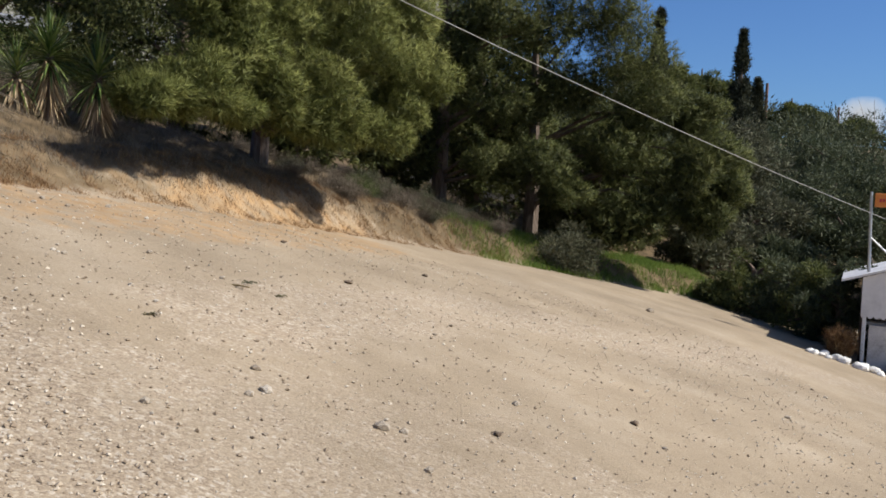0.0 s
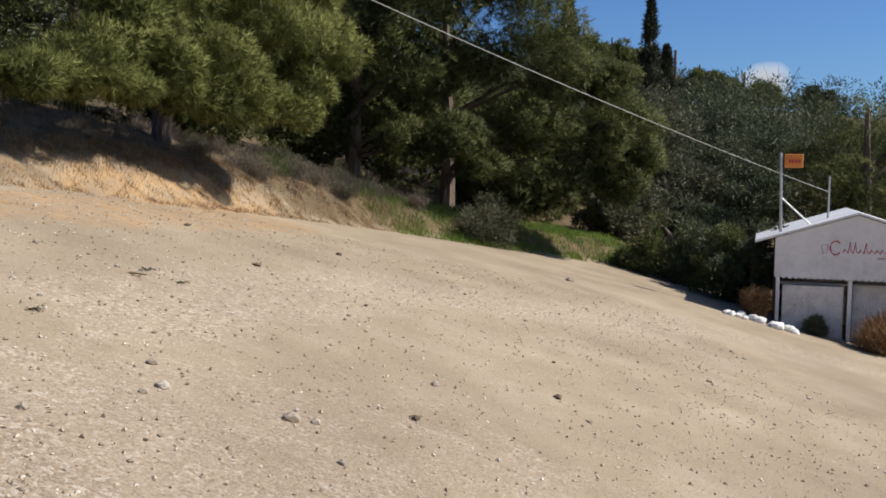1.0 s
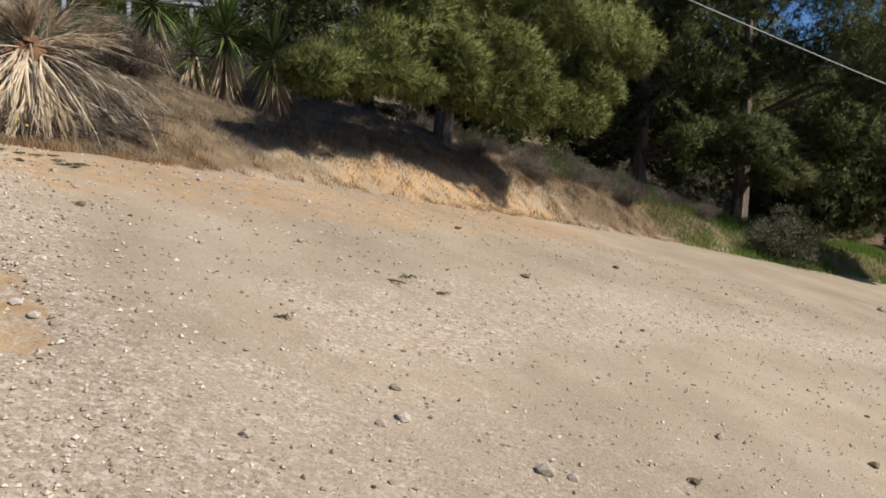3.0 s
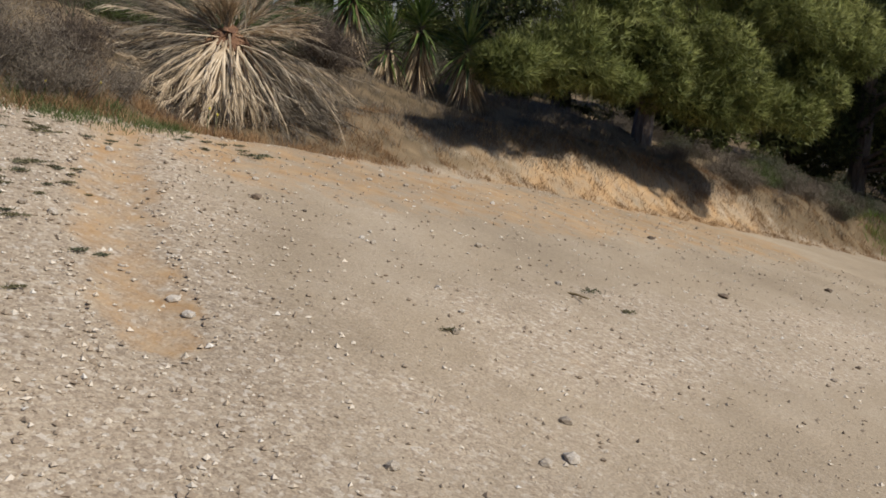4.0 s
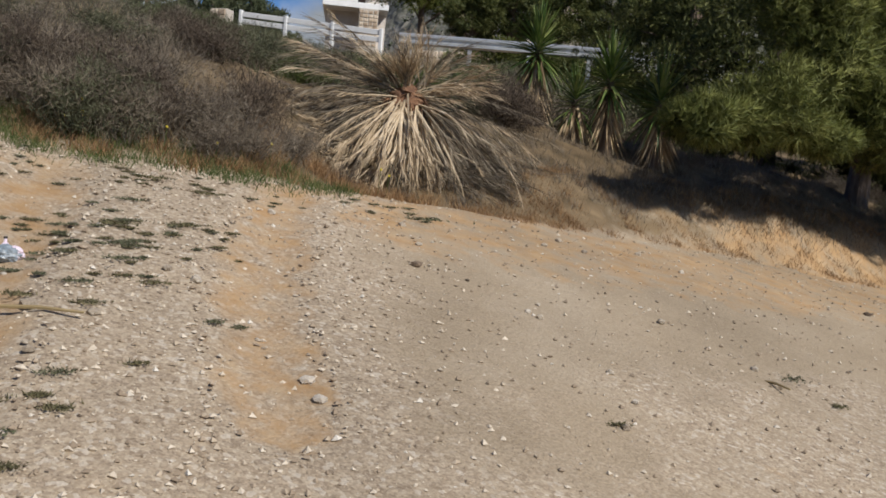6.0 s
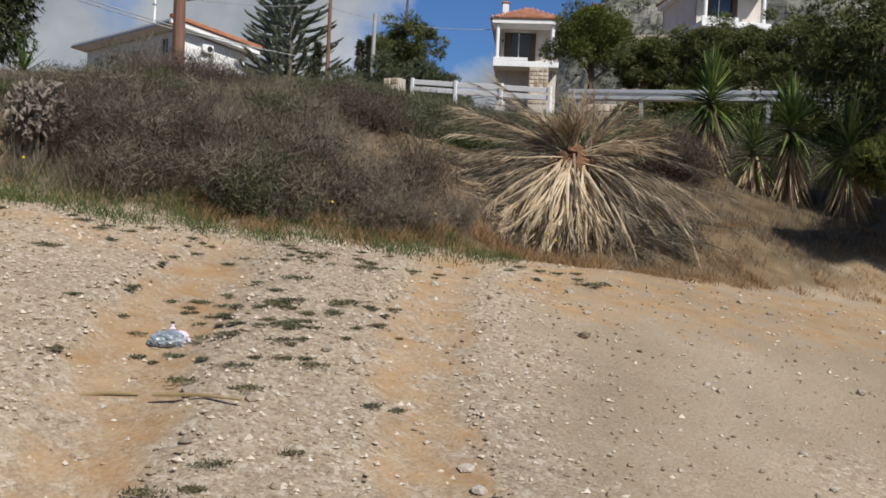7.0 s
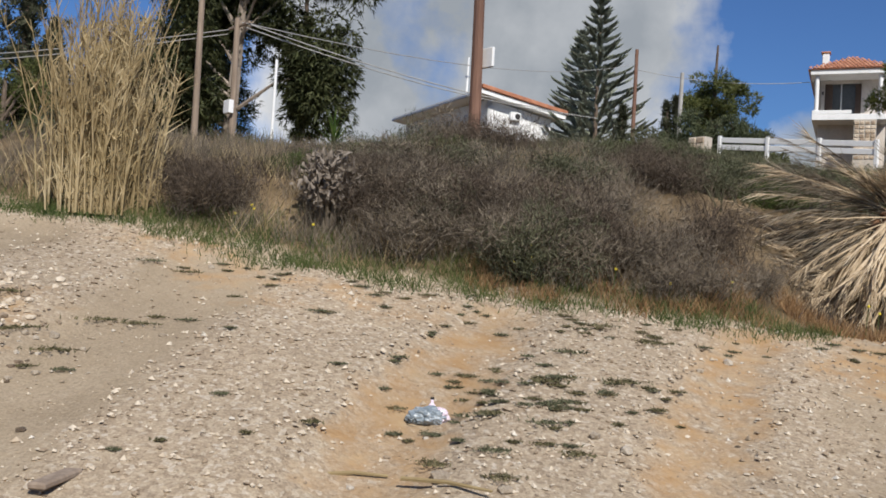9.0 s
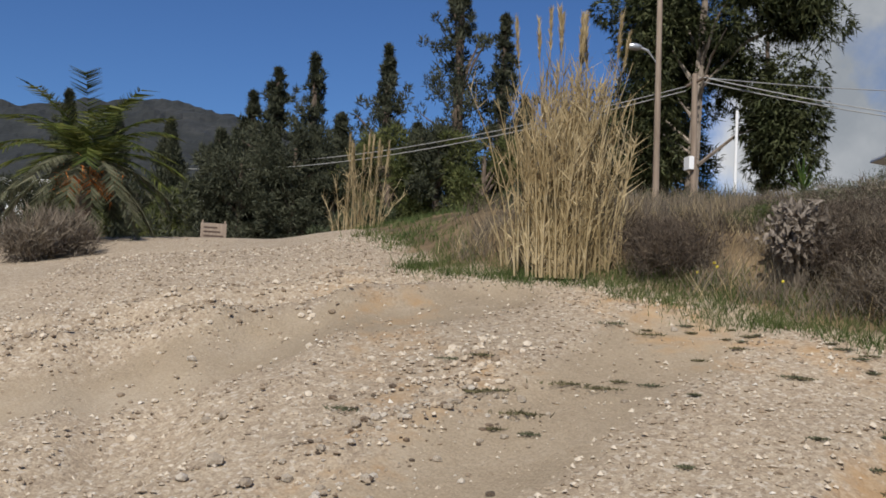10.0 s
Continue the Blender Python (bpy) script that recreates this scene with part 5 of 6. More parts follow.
date_palm(far_spot(-93.4, 16.0), 1.25, "young date palm with orange fruit stalks beside the track")
bush(far_spot(-94.2, 13.6), (0.75, 0.6, 0.42), 40, 150, 0.22, 0.012, "grey", "rough dry grass clump round the palm's foot", 190, "grass_clump", "", 1.2, "straw")


def ridge_woods():
    """Scrub and small trees over the hillside, and along its skyline."""
    rng = np.random.default_rng(33)
    c = []
    for _ in range(900):
        az, d = radians(rng.uniform(12, 62)), rng.uniform(46, 92)
        c.append((d * math.sin(az), d * math.cos(az)))
    c = np.array(c)
    z = terrain(c[:, 0], c[:, 1])
    c = np.column_stack([c, z + rng.uniform(0.3, 1.2, len(c)) + rng.uniform(0, 2.6, len(c)) * smooth(np.hypot(c[:, 0], c[:, 1]), 55, 80)])
    me = crown_mesh("hillside_scrub", c, rng.uniform(0.9, 1.9, len(c)), 170, 0.32, 0.1, "olive", 34, squash=0.9)
    tagged(new("hillside_scrub", me), "dense grey-green scrub over the hillside", "scrub", kind="stuff")


ridge_woods()
for i, (az, d, w, h, mat) in enumerate([(33.7, 88, 2.4, 3.6, "pine_dark"), (34.9, 88, 2.0, 3.0, "pine_dark"), (37.0, 86, 2.2, 2.8, "pine_dark"), (40.2, 86, 2.0, 2.6, "olive"), (28.6, 84, 2.4, 3.6, "pine_dark"), (30.3, 86, 2.2, 3.0, "pine_dark"), (27.0, 80, 2.4, 4.4, "pine_dark"), (25.0, 74, 2.4, 4.4, "pine_dark")]):
    x, y = far_spot(az, d)
    pine((x, y), (w, w, h * 0.6), 1.4 + 1.6 * (az < 32), 50, 150, 0.4, 0.1, mat, "round dark pine on the ridge", 200 + i, group="ridge pines", low=-0.5)


def crag_scrub():
    """Low bushes that cling to the crag."""
    rng = np.random.default_rng(41)
    v = bpy.data.objects["backdrop_crag"].data.vertices
    c = np.array([v[int(i)].co[:] for i in rng.choice(len(v), 900, replace=False)])
    me = crown_mesh("crag_scrub", c, rng.uniform(0.5, 1.5, len(c)), 26, 0.7, 0.3, "olive", 42, squash=0.7)
    tagged(new("crag_scrub", me), "low dark scrub scattered over the rocky crag", "scrub", kind="stuff")


crag_scrub()


# ---- buildings ----
def rect_wall(bm, a, b, z0, z1, thick):
    """An upright wall panel from a to b (x, y), of the given thickness to its left."""
    a, b = Vector((*a, 0)), Vector((*b, 0))
    n = Vector((-(b - a).y, (b - a).x, 0)).normalized() * thick
    ring = [a, b, b + n, a + n]
    lo = [bm.verts.new((p.x, p.y, z0)) for p in ring]
    hi = [bm.verts.new((p.x, p.y, z1)) for p in ring]
    for i in range(4):
        j = (i + 1) % 4
        bm.faces.new((lo[i], lo[j], hi[j], hi[i]))
    bm.faces.new(hi)
    bm.faces.new(lo[::-1])
    return bm


def prism(bm, poly, y0, y1):
    """A slab with the outline poly (x, z), from y0 to y1."""
    a = [bm.verts.new((x, y0, z)) for x, z in poly]
    b = [bm.verts.new((x, y1, z)) for x, z in poly]
    n = len(poly)
    for i in range(n):
        j = (i + 1) % n
        bm.faces.new((a[j], a[i], b[i], b[j]))
    bm.faces.new(a)
    bm.faces.new(b[::-1])
    return bm


TILE = None


def roof_tiles(parent, corner, along_v, up_v, n_along, n_up, step_a, step_u):
    """Half-round roof tiles in rows, lying on a roof plane."""
    global TILE
    if TILE is None:
        bm = bmesh.new()
        prev = None
        for k in range(5):
            a = math.pi * k / 4
            row = [bm.verts.new((0.1 * math.cos(a), 0, 0.07 * math.sin(a))), bm.verts.new((0.085 * math.cos(a), 0.42, 0.06 * math.sin(a) + 0.01))]
            if prev:
                bm.faces.new((prev[0], row[0], row[1], prev[1]))
            prev = row
        TILE = bpy.data.meshes.new("roof_tile")
        bm.to_mesh(TILE)
        bm.free()
        TILE.materials.append(M["terracotta"])
    x = Vector(along_v).normalized()
    y = Vector(up_v).normalized()
    z = x.cross(y)
    turn = Matrix((x, y, z)).transposed().to_4x4()
    for i in range(n_along):
        for j in range(n_up):
            ob = part("roof_tile", TILE, "terracotta", parent)
            ob.matrix_basis = Matrix.Translation(Vector(corner) + x * (i + 0.5) * step_a + y * j * step_u + z * 0.02) @ turn


def hip_roof(parent, x0, y0, x1, y1, z, rise, over):
    """A hipped roof in one part, with the eaves' white board, and tiles on its front slope."""
    x0, y0, x1, y1 = x0 - over, y0 - over, x1 + over, y1 + over
    cx, half = (x0 + x1) / 2, (x1 - x0) / 2
    bm = bmesh.new()
    c = [bm.verts.new(p) for p in ((x0, y0, z), (x1, y0, z), (x1, y1, z), (x0, y1, z))]
    r0, r1 = bm.verts.new((cx, y0 + half, z + rise)), bm.verts.new((cx, max(y0 + half + 0.1, y1 - half), z + rise))
    for f in ((c[0], c[1], r0), (c[1], c[2], r1, r0), (c[2], c[3], r1), (c[3], c[0], r0, r1), (c[3], c[2], c[1], c[0])):
        bm.faces.new(f)
    roof = part("roof", bm, "terracotta", parent, "terracotta tiled hip roof")
    up = Vector((0, half, rise))
    rows = int(up.length / 0.36)
    for j in range(rows):
        k = j / rows
        n = max(1, int(2 * half * (1 - k) / 0.22))
        roof_tiles(roof, (x0 + half * k + 0.02, y0 + half * k, z + rise * k), (1, 0, 0), tuple(up), n, 1, 0.22, 0.36)
    return roof


def villa(m, label):
    """Two-storey villa: a columned balcony in front, rubble base, shuttered door, hipped tile roof."""
    t = thing("villa", label, "house", m)
    boxed("base_wall", (0.25, 1.6, -6), (4.0, 8.0, 1.55), "render_cream", t)
    bm = bmesh.new()
    rect_wall(bm, (0.2, 1.5), (1.0, 1.5), 1.75, 4.05, 0.25)
    rect_wall(bm, (2.5, 1.5), (4.05, 1.5), 1.75, 4.05, 0.25)
    rect_wall(bm, (1.0, 1.502), (2.5, 1.502), 3.86, 4.05, 0.25)
    part("wall", bm, "render_cream", t)
    part("wall", rect_wall(bmesh.new(), (0.2, 8.0), (0.2, 1.5), 1.55, 4.05, 0.25), "render_cream", t)
    part("wall", rect_wall(bmesh.new(), (4.05, 1.5), (4.05, 8.0), 1.55, 4.05, 0.25), "render_cream", t)
    part("wall", rect_wall(bmesh.new(), (4.05, 8.0), (0.2, 8.0), 1.55, 4.05, 0.25), "render_cream", t)
    boxed("floor_slab", (0.0, -0.05, 1.4), (4.1, 8.0, 1.75), "render_white", t, "white balcony slab", 0.02)
    boxed("parapet", (0.0, -0.05, 1.752), (2.15, 0.08, 1.98), "render_white", t, "", 0.02)
    for x in (0.12, 3.55):
        part("column", tube(bmesh.new(), [(x + 0.1, 0.1, 1.75), (x + 0.1, 0.1, 1.95), (x + 0.1, 0.1, 4.05)], [0.15, 0.12, 0.12], 12), "render_white", t)
    boxed("eave_board", (-0.15, -0.2, 4.06), (4.25, 8.15, 4.36), "render_white", t, "white eave board", 0.02)
    hip_roof(t, 0, 0, 4.1, 8.0, 4.365, 1.15, 0.3)
    boxed("chimney", (0.35, 2.2, 4.3), (0.75, 2.7, 5.9), "render_white", t, "", 0.03)
    boxed("chimney_cap", (0.28, 2.13, 5.905), (0.82, 2.77, 6.0), "terracotta", t, "", 0.02)
    door = boxed("balcony_door", (1.03, 1.6, 1.76), (2.47, 1.66, 3.84), "glass", t, "glazed balcony door", 0.0)
    boxed("shutter", (0.62, 1.42, 1.8), (1.05, 1.48, 3.82), "dark_wood_and_shade", door, "dark brown shutter")
    boxed("shutter", (2.3, 1.42, 1.8), (2.62, 1.48, 3.82), "dark_wood_and_shade", door, "dark brown shutter")
    boxed("door_frame", (1.5, 1.52, 1.78), (1.56, 1.585, 3.82), "white_paint", door)
    boxed("curtain", (1.58, 1.675, 1.8), (2.3, 1.69, 3.8), "render_white", door)
    boxed("lamp", (0.45, 1.44, 3.2), (0.55, 1.5, 3.4), "black", t)
    pier = boxed("stone_pier", (2.3, -0.12, -5), (3.5, 1.55, 1.39), "mortar", t, "rubble stone pier")
    rng = random.Random(2)
    for j in range(9):
        for i in range(4):
            x, z = 2.34 + i * 0.29 + rng.uniform(-0.02, 0.02), -0.9 + j * 0.25
            s = part("stone", box(bmesh.new(), (x, -0.17, z), (x + rng.uniform(0.2, 0.27), -0.1, z + rng.uniform(0.17, 0.23)), 0.025), "rubble", pier)
    return t


house = villa(pose(-30.1, 53.4, 9.5, 0, 0, 27), "cream villa with a columned balcony and terracotta roof")
house_2 = copy_thing(house, pose(-17.3, 54.6, 11.3, 0, 0, 37))
house_2["label"] = "second cream villa with a columned balcony above a hedge"


def white_house():
    t = thing("white_house", "low white house with a shallow roof among the weeds", "house", pose(-47.3, 43.2, 0, 0, 0, -14))
    # long wall to the left (-x), short lit wall going back (+y)
    bm = bmesh.new()
    rect_wall(bm, (-13.6, 0), (-2.2, 0), 4, 12.35, 0.3)
    rect_wall(bm, (-1.3, 0), (0, 0), 4, 12.35, 0.3)
    rect_wall(bm, (-2.2, 0.002), (-1.3, 0.002), 4, 11.0, 0.3)
    rect_wall(bm, (-2.2, 0.002), (-1.3, 0.002), 12.0, 12.35, 0.3)
    part("wall", bm, "render_white", t)
    bm = bmesh.new()
    a = [bm.verts.new(p) for p in ((0, 0, 4), (0, 4.9, 4), (0, 4.9, 11.6), (0, 0, 12.35))]
    b = [bm.verts.new(p) for p in ((-0.3, 0, 4), (-0.3, 4.9, 4), (-0.3, 4.9, 11.6), (-0.3, 0, 12.35))]
    bm.faces.new(a)
    bm.faces.new(b[::-1])
    for i in range(4):
        j = (i + 1) % 4
        bm.faces.new((a[j], a[i], b[i], b[j]))
    bmesh.ops.recalc_face_normals(bm, faces=bm.faces)
    part("wall", bm, "render_white", t)
    bm = bmesh.new()
    a = [bm.verts.new(p) for p in ((-14.2, -0.9, 12.55), (0.75, -0.9, 12.55), (0.75, 5.6, 11.6), (-14.2, 5.6, 11.6))]
    b = [bm.verts.new((v.co.x, v.co.y, v.co.z + 0.3)) for v in a]
    bm.faces.new(a[::-1])
    bm.faces.new(b)
    for i in range(4):
        j = (i + 1) % 4
        bm.faces.new((a[i], a[j], b[j], b[i]))
    roof = part("roof", bm, "render_white", t, "white overhanging roof slab")
    bm = bmesh.new()
    box(bm, (0.45, -0.9, 0), (0.9, 5.7, 0.28), 0.04)
    for v in bm.verts:
        v.co.z += 12.86 - 0.146 * (v.co.y + 0.9)
    part("verge", bm, "terracotta", roof, "red verge tiles")
    boxed("gutter", (-14.2, -1.0, 12.56), (0.7, -0.902, 12.7), "steel", roof)
    win = boxed("window", (-2.18, 0.12, 11.02), (-1.32, 0.18, 11.98), "glass", t, "", 0.0)
    boxed("window_frame", (-1.78, 0.06, 11.02), (-1.72, 0.118, 11.98), "white_paint", win)
    boxed("window_sill", (-2.3, -0.08, 10.9), (-1.2, -0.002, 10.99), "render_white", win)
    for x in (-6.2, -9.6):
        w = boxed("window", (x, -0.03, 10.4), (x + 1.1, -0.003, 11.6), "glass", t, "", 0.0)
        boxed("window_frame", (x + 0.5, -0.06, 10.4), (x + 0.58, -0.033, 11.6), "white_paint", w)
    ac = boxed("air_conditioner", (0.003, 1.6, 11.15), (0.32, 2.4, 11.7), "white_paint", t, "white wall air conditioner", 0.03)
    part("fan_grille", tube(bmesh.new(), [(0.321, 2.12, 11.42), (0.34, 2.12, 11.42)], [0.2, 0.2], 16), "black", ac)
    mast = part("mast", tube(bmesh.new(), [(-7.75, 2.2, 12.2), (-7.65, 2.2, 16.9)], [0.09, 0.07], 8), "white_paint", t, "thin white mast")
    for z in (14.0, 15.4):
        boxed("collar", (-7.84, 2.08, z), (-7.56, 2.32, z + 0.12), "steel", mast)


white_house()


# ---- road edge: fence, barrier, terrace wall ----
def white_fence():
    a, b = Vector((-17.0, 25.5, 0)), Vector((-12.3, 25.6, 0))
    za, zb = 4.95, 4.5
    t = thing("white_fence", "white painted metal fence along the road", "fence", pose(a.x, a.y, 0, 0, 0, math.degrees(math.atan2(b.y - a.y, b.x - a.x))))
    n = (b - a).length
    slope = (zb - za) / n
    for i in range(4):
        x = n * i / 3
        boxed("post", (x - 0.05, -0.05, height(a.x + (b.x - a.x) * i / 3, a.y) - 0.3), (x + 0.05, 0.05, za + slope * x + 0.03), "white_paint", t)
    for dz in (-0.09, -0.30):
        for i in range(3):
            x0, x1 = n * i / 3 + 0.05, n * (i + 1) / 3 - 0.05
            bm = box(bmesh.new(), (x0, -0.025, -0.075), (x1, 0.025, 0.075), 0.008)
            for v in bm.verts:
                v.co.z += za + dz + slope * v.co.x
            part("rail", bm, "white_paint", t)
    p = thing("stone_gate_pier", "rubble stone pier at the end of the white fence", "pier", pose(-17.75, 25.6, 0))
    boxed("core", (-0.28, -0.2, 2.2), (0.28, 0.2, 5.0), "mortar", p)
    for j in range(4):
        for i in range(2):
            boxed("stone", (-0.28 + i * 0.29, -0.24, 4.2 + j * 0.2), (-0.03 + i * 0.29, -0.17, 4.38 + j * 0.2), "rubble", p, "", 0.02)


white_fence()


def barrier():
    """Steel W-beam on posts."""
    a, b = Vector((-12.0, 26.2, 0)), Vector((-0.5, 30.0, 0))
    t = thing("road_barrier", "galvanised steel crash barrier along the road", "barrier", pose(a.x, a.y, 0, 0, 0, math.degrees(math.atan2(b.y - a.y, b.x - a.x))))
    n = (b - a).length
    prof = [(0.0, 0.0), (-0.06, 0.05), (-0.06, 0.1), (0.0, 0.15), (0.0, 0.19), (-0.06, 0.24), (-0.06, 0.29), (0.0, 0.34)]
    for k in range(3):
        bm = bmesh.new()
        x0, x1 = n * k / 3, n * (k + 1) / 3
        u = [bm.verts.new((x0, y, 4.2 + z)) for y, z in prof]
        w = [bm.verts.new((x1, y + 0.006, 4.2 + z)) for y, z in prof]
        for i in range(len(prof) - 1):
            bm.faces.new((u[i], w[i], w[i + 1], u[i + 1]))
        part("beam", bm, "steel", t)
    for i in range(7):
        x = n * (i + 0.2) / 7
        p = a + (b - a) * (i + 0.2) / 7
        boxed("post", (x - 0.06, 0.01, height(p.x, p.y) - 0.3), (x + 0.06, 0.11, 4.5), "steel", t)


barrier()


def rubble_wall(name, label, a, b, z0, z1, seed):
    a, b = Vector((*a, 0)), Vector((*b, 0))
    n = (b - a).length
    t = thing(name, label, "wall", pose(a.x, a.y, 0, 0, 0, math.degrees(math.atan2(b.y - a.y, b.x - a.x))))
    boxed("core", (0, 0.03, z0 - 3), (n, 0.45, z1), "mortar", t)
    rng = random.Random(seed)
    z = z0
    while z < z1 - 0.1:
        h = rng.uniform(0.22, 0.34)
        x = rng.uniform(-0.2, 0.0)
        while x < n - 0.12:
            w = rng.uniform(0.28, 0.6)
            lo, hi = max(0, x + 0.02), min(n, x + w - 0.02)
            if hi - lo > 0.08:
                part("stone", box(bmesh.new(), (lo, rng.uniform(-0.04, 0.0), z + 0.02), (hi, 0.06, min(z1, z + h - 0.02)), 0.03), "rubble", t)
            x += w
        z += h


rubble_wall("terrace_wall", "honey-coloured rubble stone terrace wall", (-18.6, 46.4), (-16.4, 46.9), 7.4, 10.6, 3)
rubble_wall("low_garden_wall", "low honey-coloured rubble wall along the road", (-16.2, 37.0), (-9.5, 38.8), 4.9, 5.75, 4)


# ---- kiosk ----
def kiosk():
    x, y = 13.2, 15.75
    base = height(x, y) - 0.05
    t = thing("kiosk", "white roadside kiosk with a gabled front board and scalloped edge", "kiosk", pose(x, y, base, 0, 0, -37))
    W, D, apex, eave, low = 3.3, 3.2, 2.42, 1.9, 1.02
    boxed("back_wall", (0.05, D - 0.12, -0.4), (W - 0.05, D, 2.0), "render_old", t)
    boxed("side_wall", (0.0, 0.35, -0.4), (0.12, D, 1.86), "dark_wood_and_shade", t, "side wall coloured dark for its shade under the eave")
    boxed("side_wall", (W - 0.12, 0.35, -0.4), (W, D, 1.86), "render_old", t)
    boxed("front_wall", (0.18, 0.02, -0.4), (1.42, 0.14, 0.88), "render_old", t, "stained whitewashed low wall")
    boxed("front_wall", (1.62, 0.3, -0.4), (W, 0.4, 0.88), "render_old", t)
    boxed("counter", (0.1, 0.3, 0.86), (W - 0.1, 0.75, 0.92), "board", t)
    for px in (0.04, 1.5, W - 0.08):
        boxed("post", (px, -0.03, -0.4), (px + 0.08, 0.05, low + 0.3), "white_paint", t)
    # front board with a scalloped lower edge
    n = 26
    edge = []
    for i in range(n):
        for q in (0, 0.25, 0.5, 0.75):
            edge.append((W * (i + q) / n, low + 0.05 - 0.05 * math.sin(q * math.pi)))
    edge.append((W, low + 0.05))
    bm = bmesh.new()
    f0 = []
    for yy in (-0.06, -0.03):
        lo = [bm.verts.new((a, yy, z)) for a, z in edge]
        hi = [bm.verts.new((a, yy, eave + (apex - eave) * (1 - abs(a - W / 2) / (W / 2)))) for a, z in edge]
        for i in range(len(edge) - 1):
            bm.faces.new((lo[i], lo[i + 1], hi[i + 1], hi[i]) if yy < -0.05 else (lo[i + 1], lo[i], hi[i], hi[i + 1]))
        f0.append((lo, hi))
    for i in range(len(edge) - 1):
        bm.faces.new((f0[0][1][i], f0[0][1][i + 1], f0[1][1][i + 1], f0[1][1][i]))
        bm.faces.new((f0[0][0][i + 1], f0[0][0][i], f0[1][0][i], f0[1][0][i + 1]))
    board = part("front_board", bm, "canvas", t, "white gabled sign board with red script")
    # red script, as plain strokes
    rng = random.Random(6)

    def stroke(pts, r):
        part("script_stroke", tube(bmesh.new(), [(a, -0.064, z) for a, z in pts], [r * (0.6 + 0.5 * (i % 2)) for i in range(len(pts))], 6), "red_paint", board)

    stroke([(1.22 + 0.11 * math.cos(k), 1.72 + 0.15 * math.sin(k)) for k in np.linspace(0.7, 5.6, 10)], 0.016)
    for i in range(8):
        x0 = 1.36 + i * 0.105
        tall = 0.25 if i in (1, 2, 4) else 0.1
        stroke([(x0, 1.62), (x0 + 0.04, 1.6 + tall), (x0 + 0.06, 1.66), (x0 + 0.11, 1.62)], 0.011)
    for i in range(3):
        stroke([(2.05 + i * 0.06, 1.5), (2.07 + i * 0.06, 1.55), (2.1 + i * 0.06, 1.5)], 0.008)
    for i in range(5):
        stroke([(2.45 + i * 0.1, 1.66), (2.48 + i * 0.1, 1.78), (2.52 + i * 0.1, 1.64)], 0.01)
    stroke([(0.93, 1.78), (0.96, 1.6), (1.04, 1.6), (1.07, 1.78), (0.93, 1.78)], 0.006)
    # roof: two sheets
    for sgn in (0, 1):
        bm = bmesh.new()
        x0, x1 = (-0.42, W / 2) if not sgn else (W + 0.42, W / 2)
        z0 = eave - (apex - eave) * 0.42 / (W / 2)
        prism(bm, [(x0, z0 + 0.02), (x1, apex + 0.02), (x1, apex + 0.07), (x0, z0 + 0.07)], -0.12, D + 0.25)
        bmesh.ops.recalc_face_normals(bm, faces=bm.faces)
        part("roof_sheet", bm, "canvas", t)
    # sign post with an orange sign, and its stay
    post = part("sign_post", tube(bmesh.new(), [(0.12, 0.5, 1.7), (0.05, 0.5, 3.75)], [0.035, 0.03], 8), "steel", t)
    boxed("sign", (0.13, 0.47, 3.42), (0.52, 0.53, 3.72), "orange", post, "small orange sign", 0.01)
    for i in range(4):
        boxed("sign_bar", (0.22 + i * 0.065, 0.462, 3.53), (0.265 + i * 0.065, 0.469, 3.6), "red_paint", post, "", 0.0)
    part("stay", tube(bmesh.new(), [(0.1, 0.5, 2.75), (0.75, 0.6, 2.15)], [0.022, 0.022], 6), "steel", post)
    part("wire_post", tube(bmesh.new(), [(1.1, 1.0, 2.1), (1.1, 1.0, 3.25)], [0.025, 0.022], 8), "steel", t)
    return t


kiosk()
rngk = random.Random(4)
for i in range(16):
    k = i / 15
    x, y = 12.0 + 0.95 * k + rngk.uniform(-0.15, 0.15), 15.7 - 1.15 * k + rngk.uniform(-0.12, 0.12)
    r = rngk.uniform(0.06, 0.15)
    bm = bmesh.new()
    bmesh.ops.create_icosphere(bm, subdivisions=2, radius=r)
    for v in bm.verts:
        v.co = v.co + Vector(noise.noise_vector(v.co * 7 + Vector((i, 0, 0)))) * r * 0.35
        v.co.z *= 0.7
    ob = part("whitewashed_stone", bm, "whitewash")
    ob.matrix_world = pose(x, y, seat(x, y) + r * 0.3, 0, 0, i * 40)
    tagged(ob, "whitewashed rough stone edging the kiosk's bed", "stone", "stones round the kiosk")
bush((13.75, 15.0), (0.3, 0.28, 0.35), 30, 90, 0.12, 0.02, "sage", "small weedy bush before the kiosk's low wall", 301, "bush", "", 0.9, "brown")
bush((12.75, 15.75), (0.4, 0.35, 0.6), 30, 90, 0.2, 0.014, "rust", "dry weeds beside the kiosk", 302, "bush", "", 1.1, "rust")
bush((14.6, 13.9), (0.7, 0.5, 0.75), 46, 130, 0.24, 0.016, "rust", "tall dry reddish reeds before the kiosk", 303, "bush", "", 1.4, "straw")
bush((15.3, 13.3), (0.6, 0.5, 0.7), 46, 110, 0.24, 0.016, "straw", "tall dry reeds before the kiosk", 304, "bush", "", 1.4, "straw")


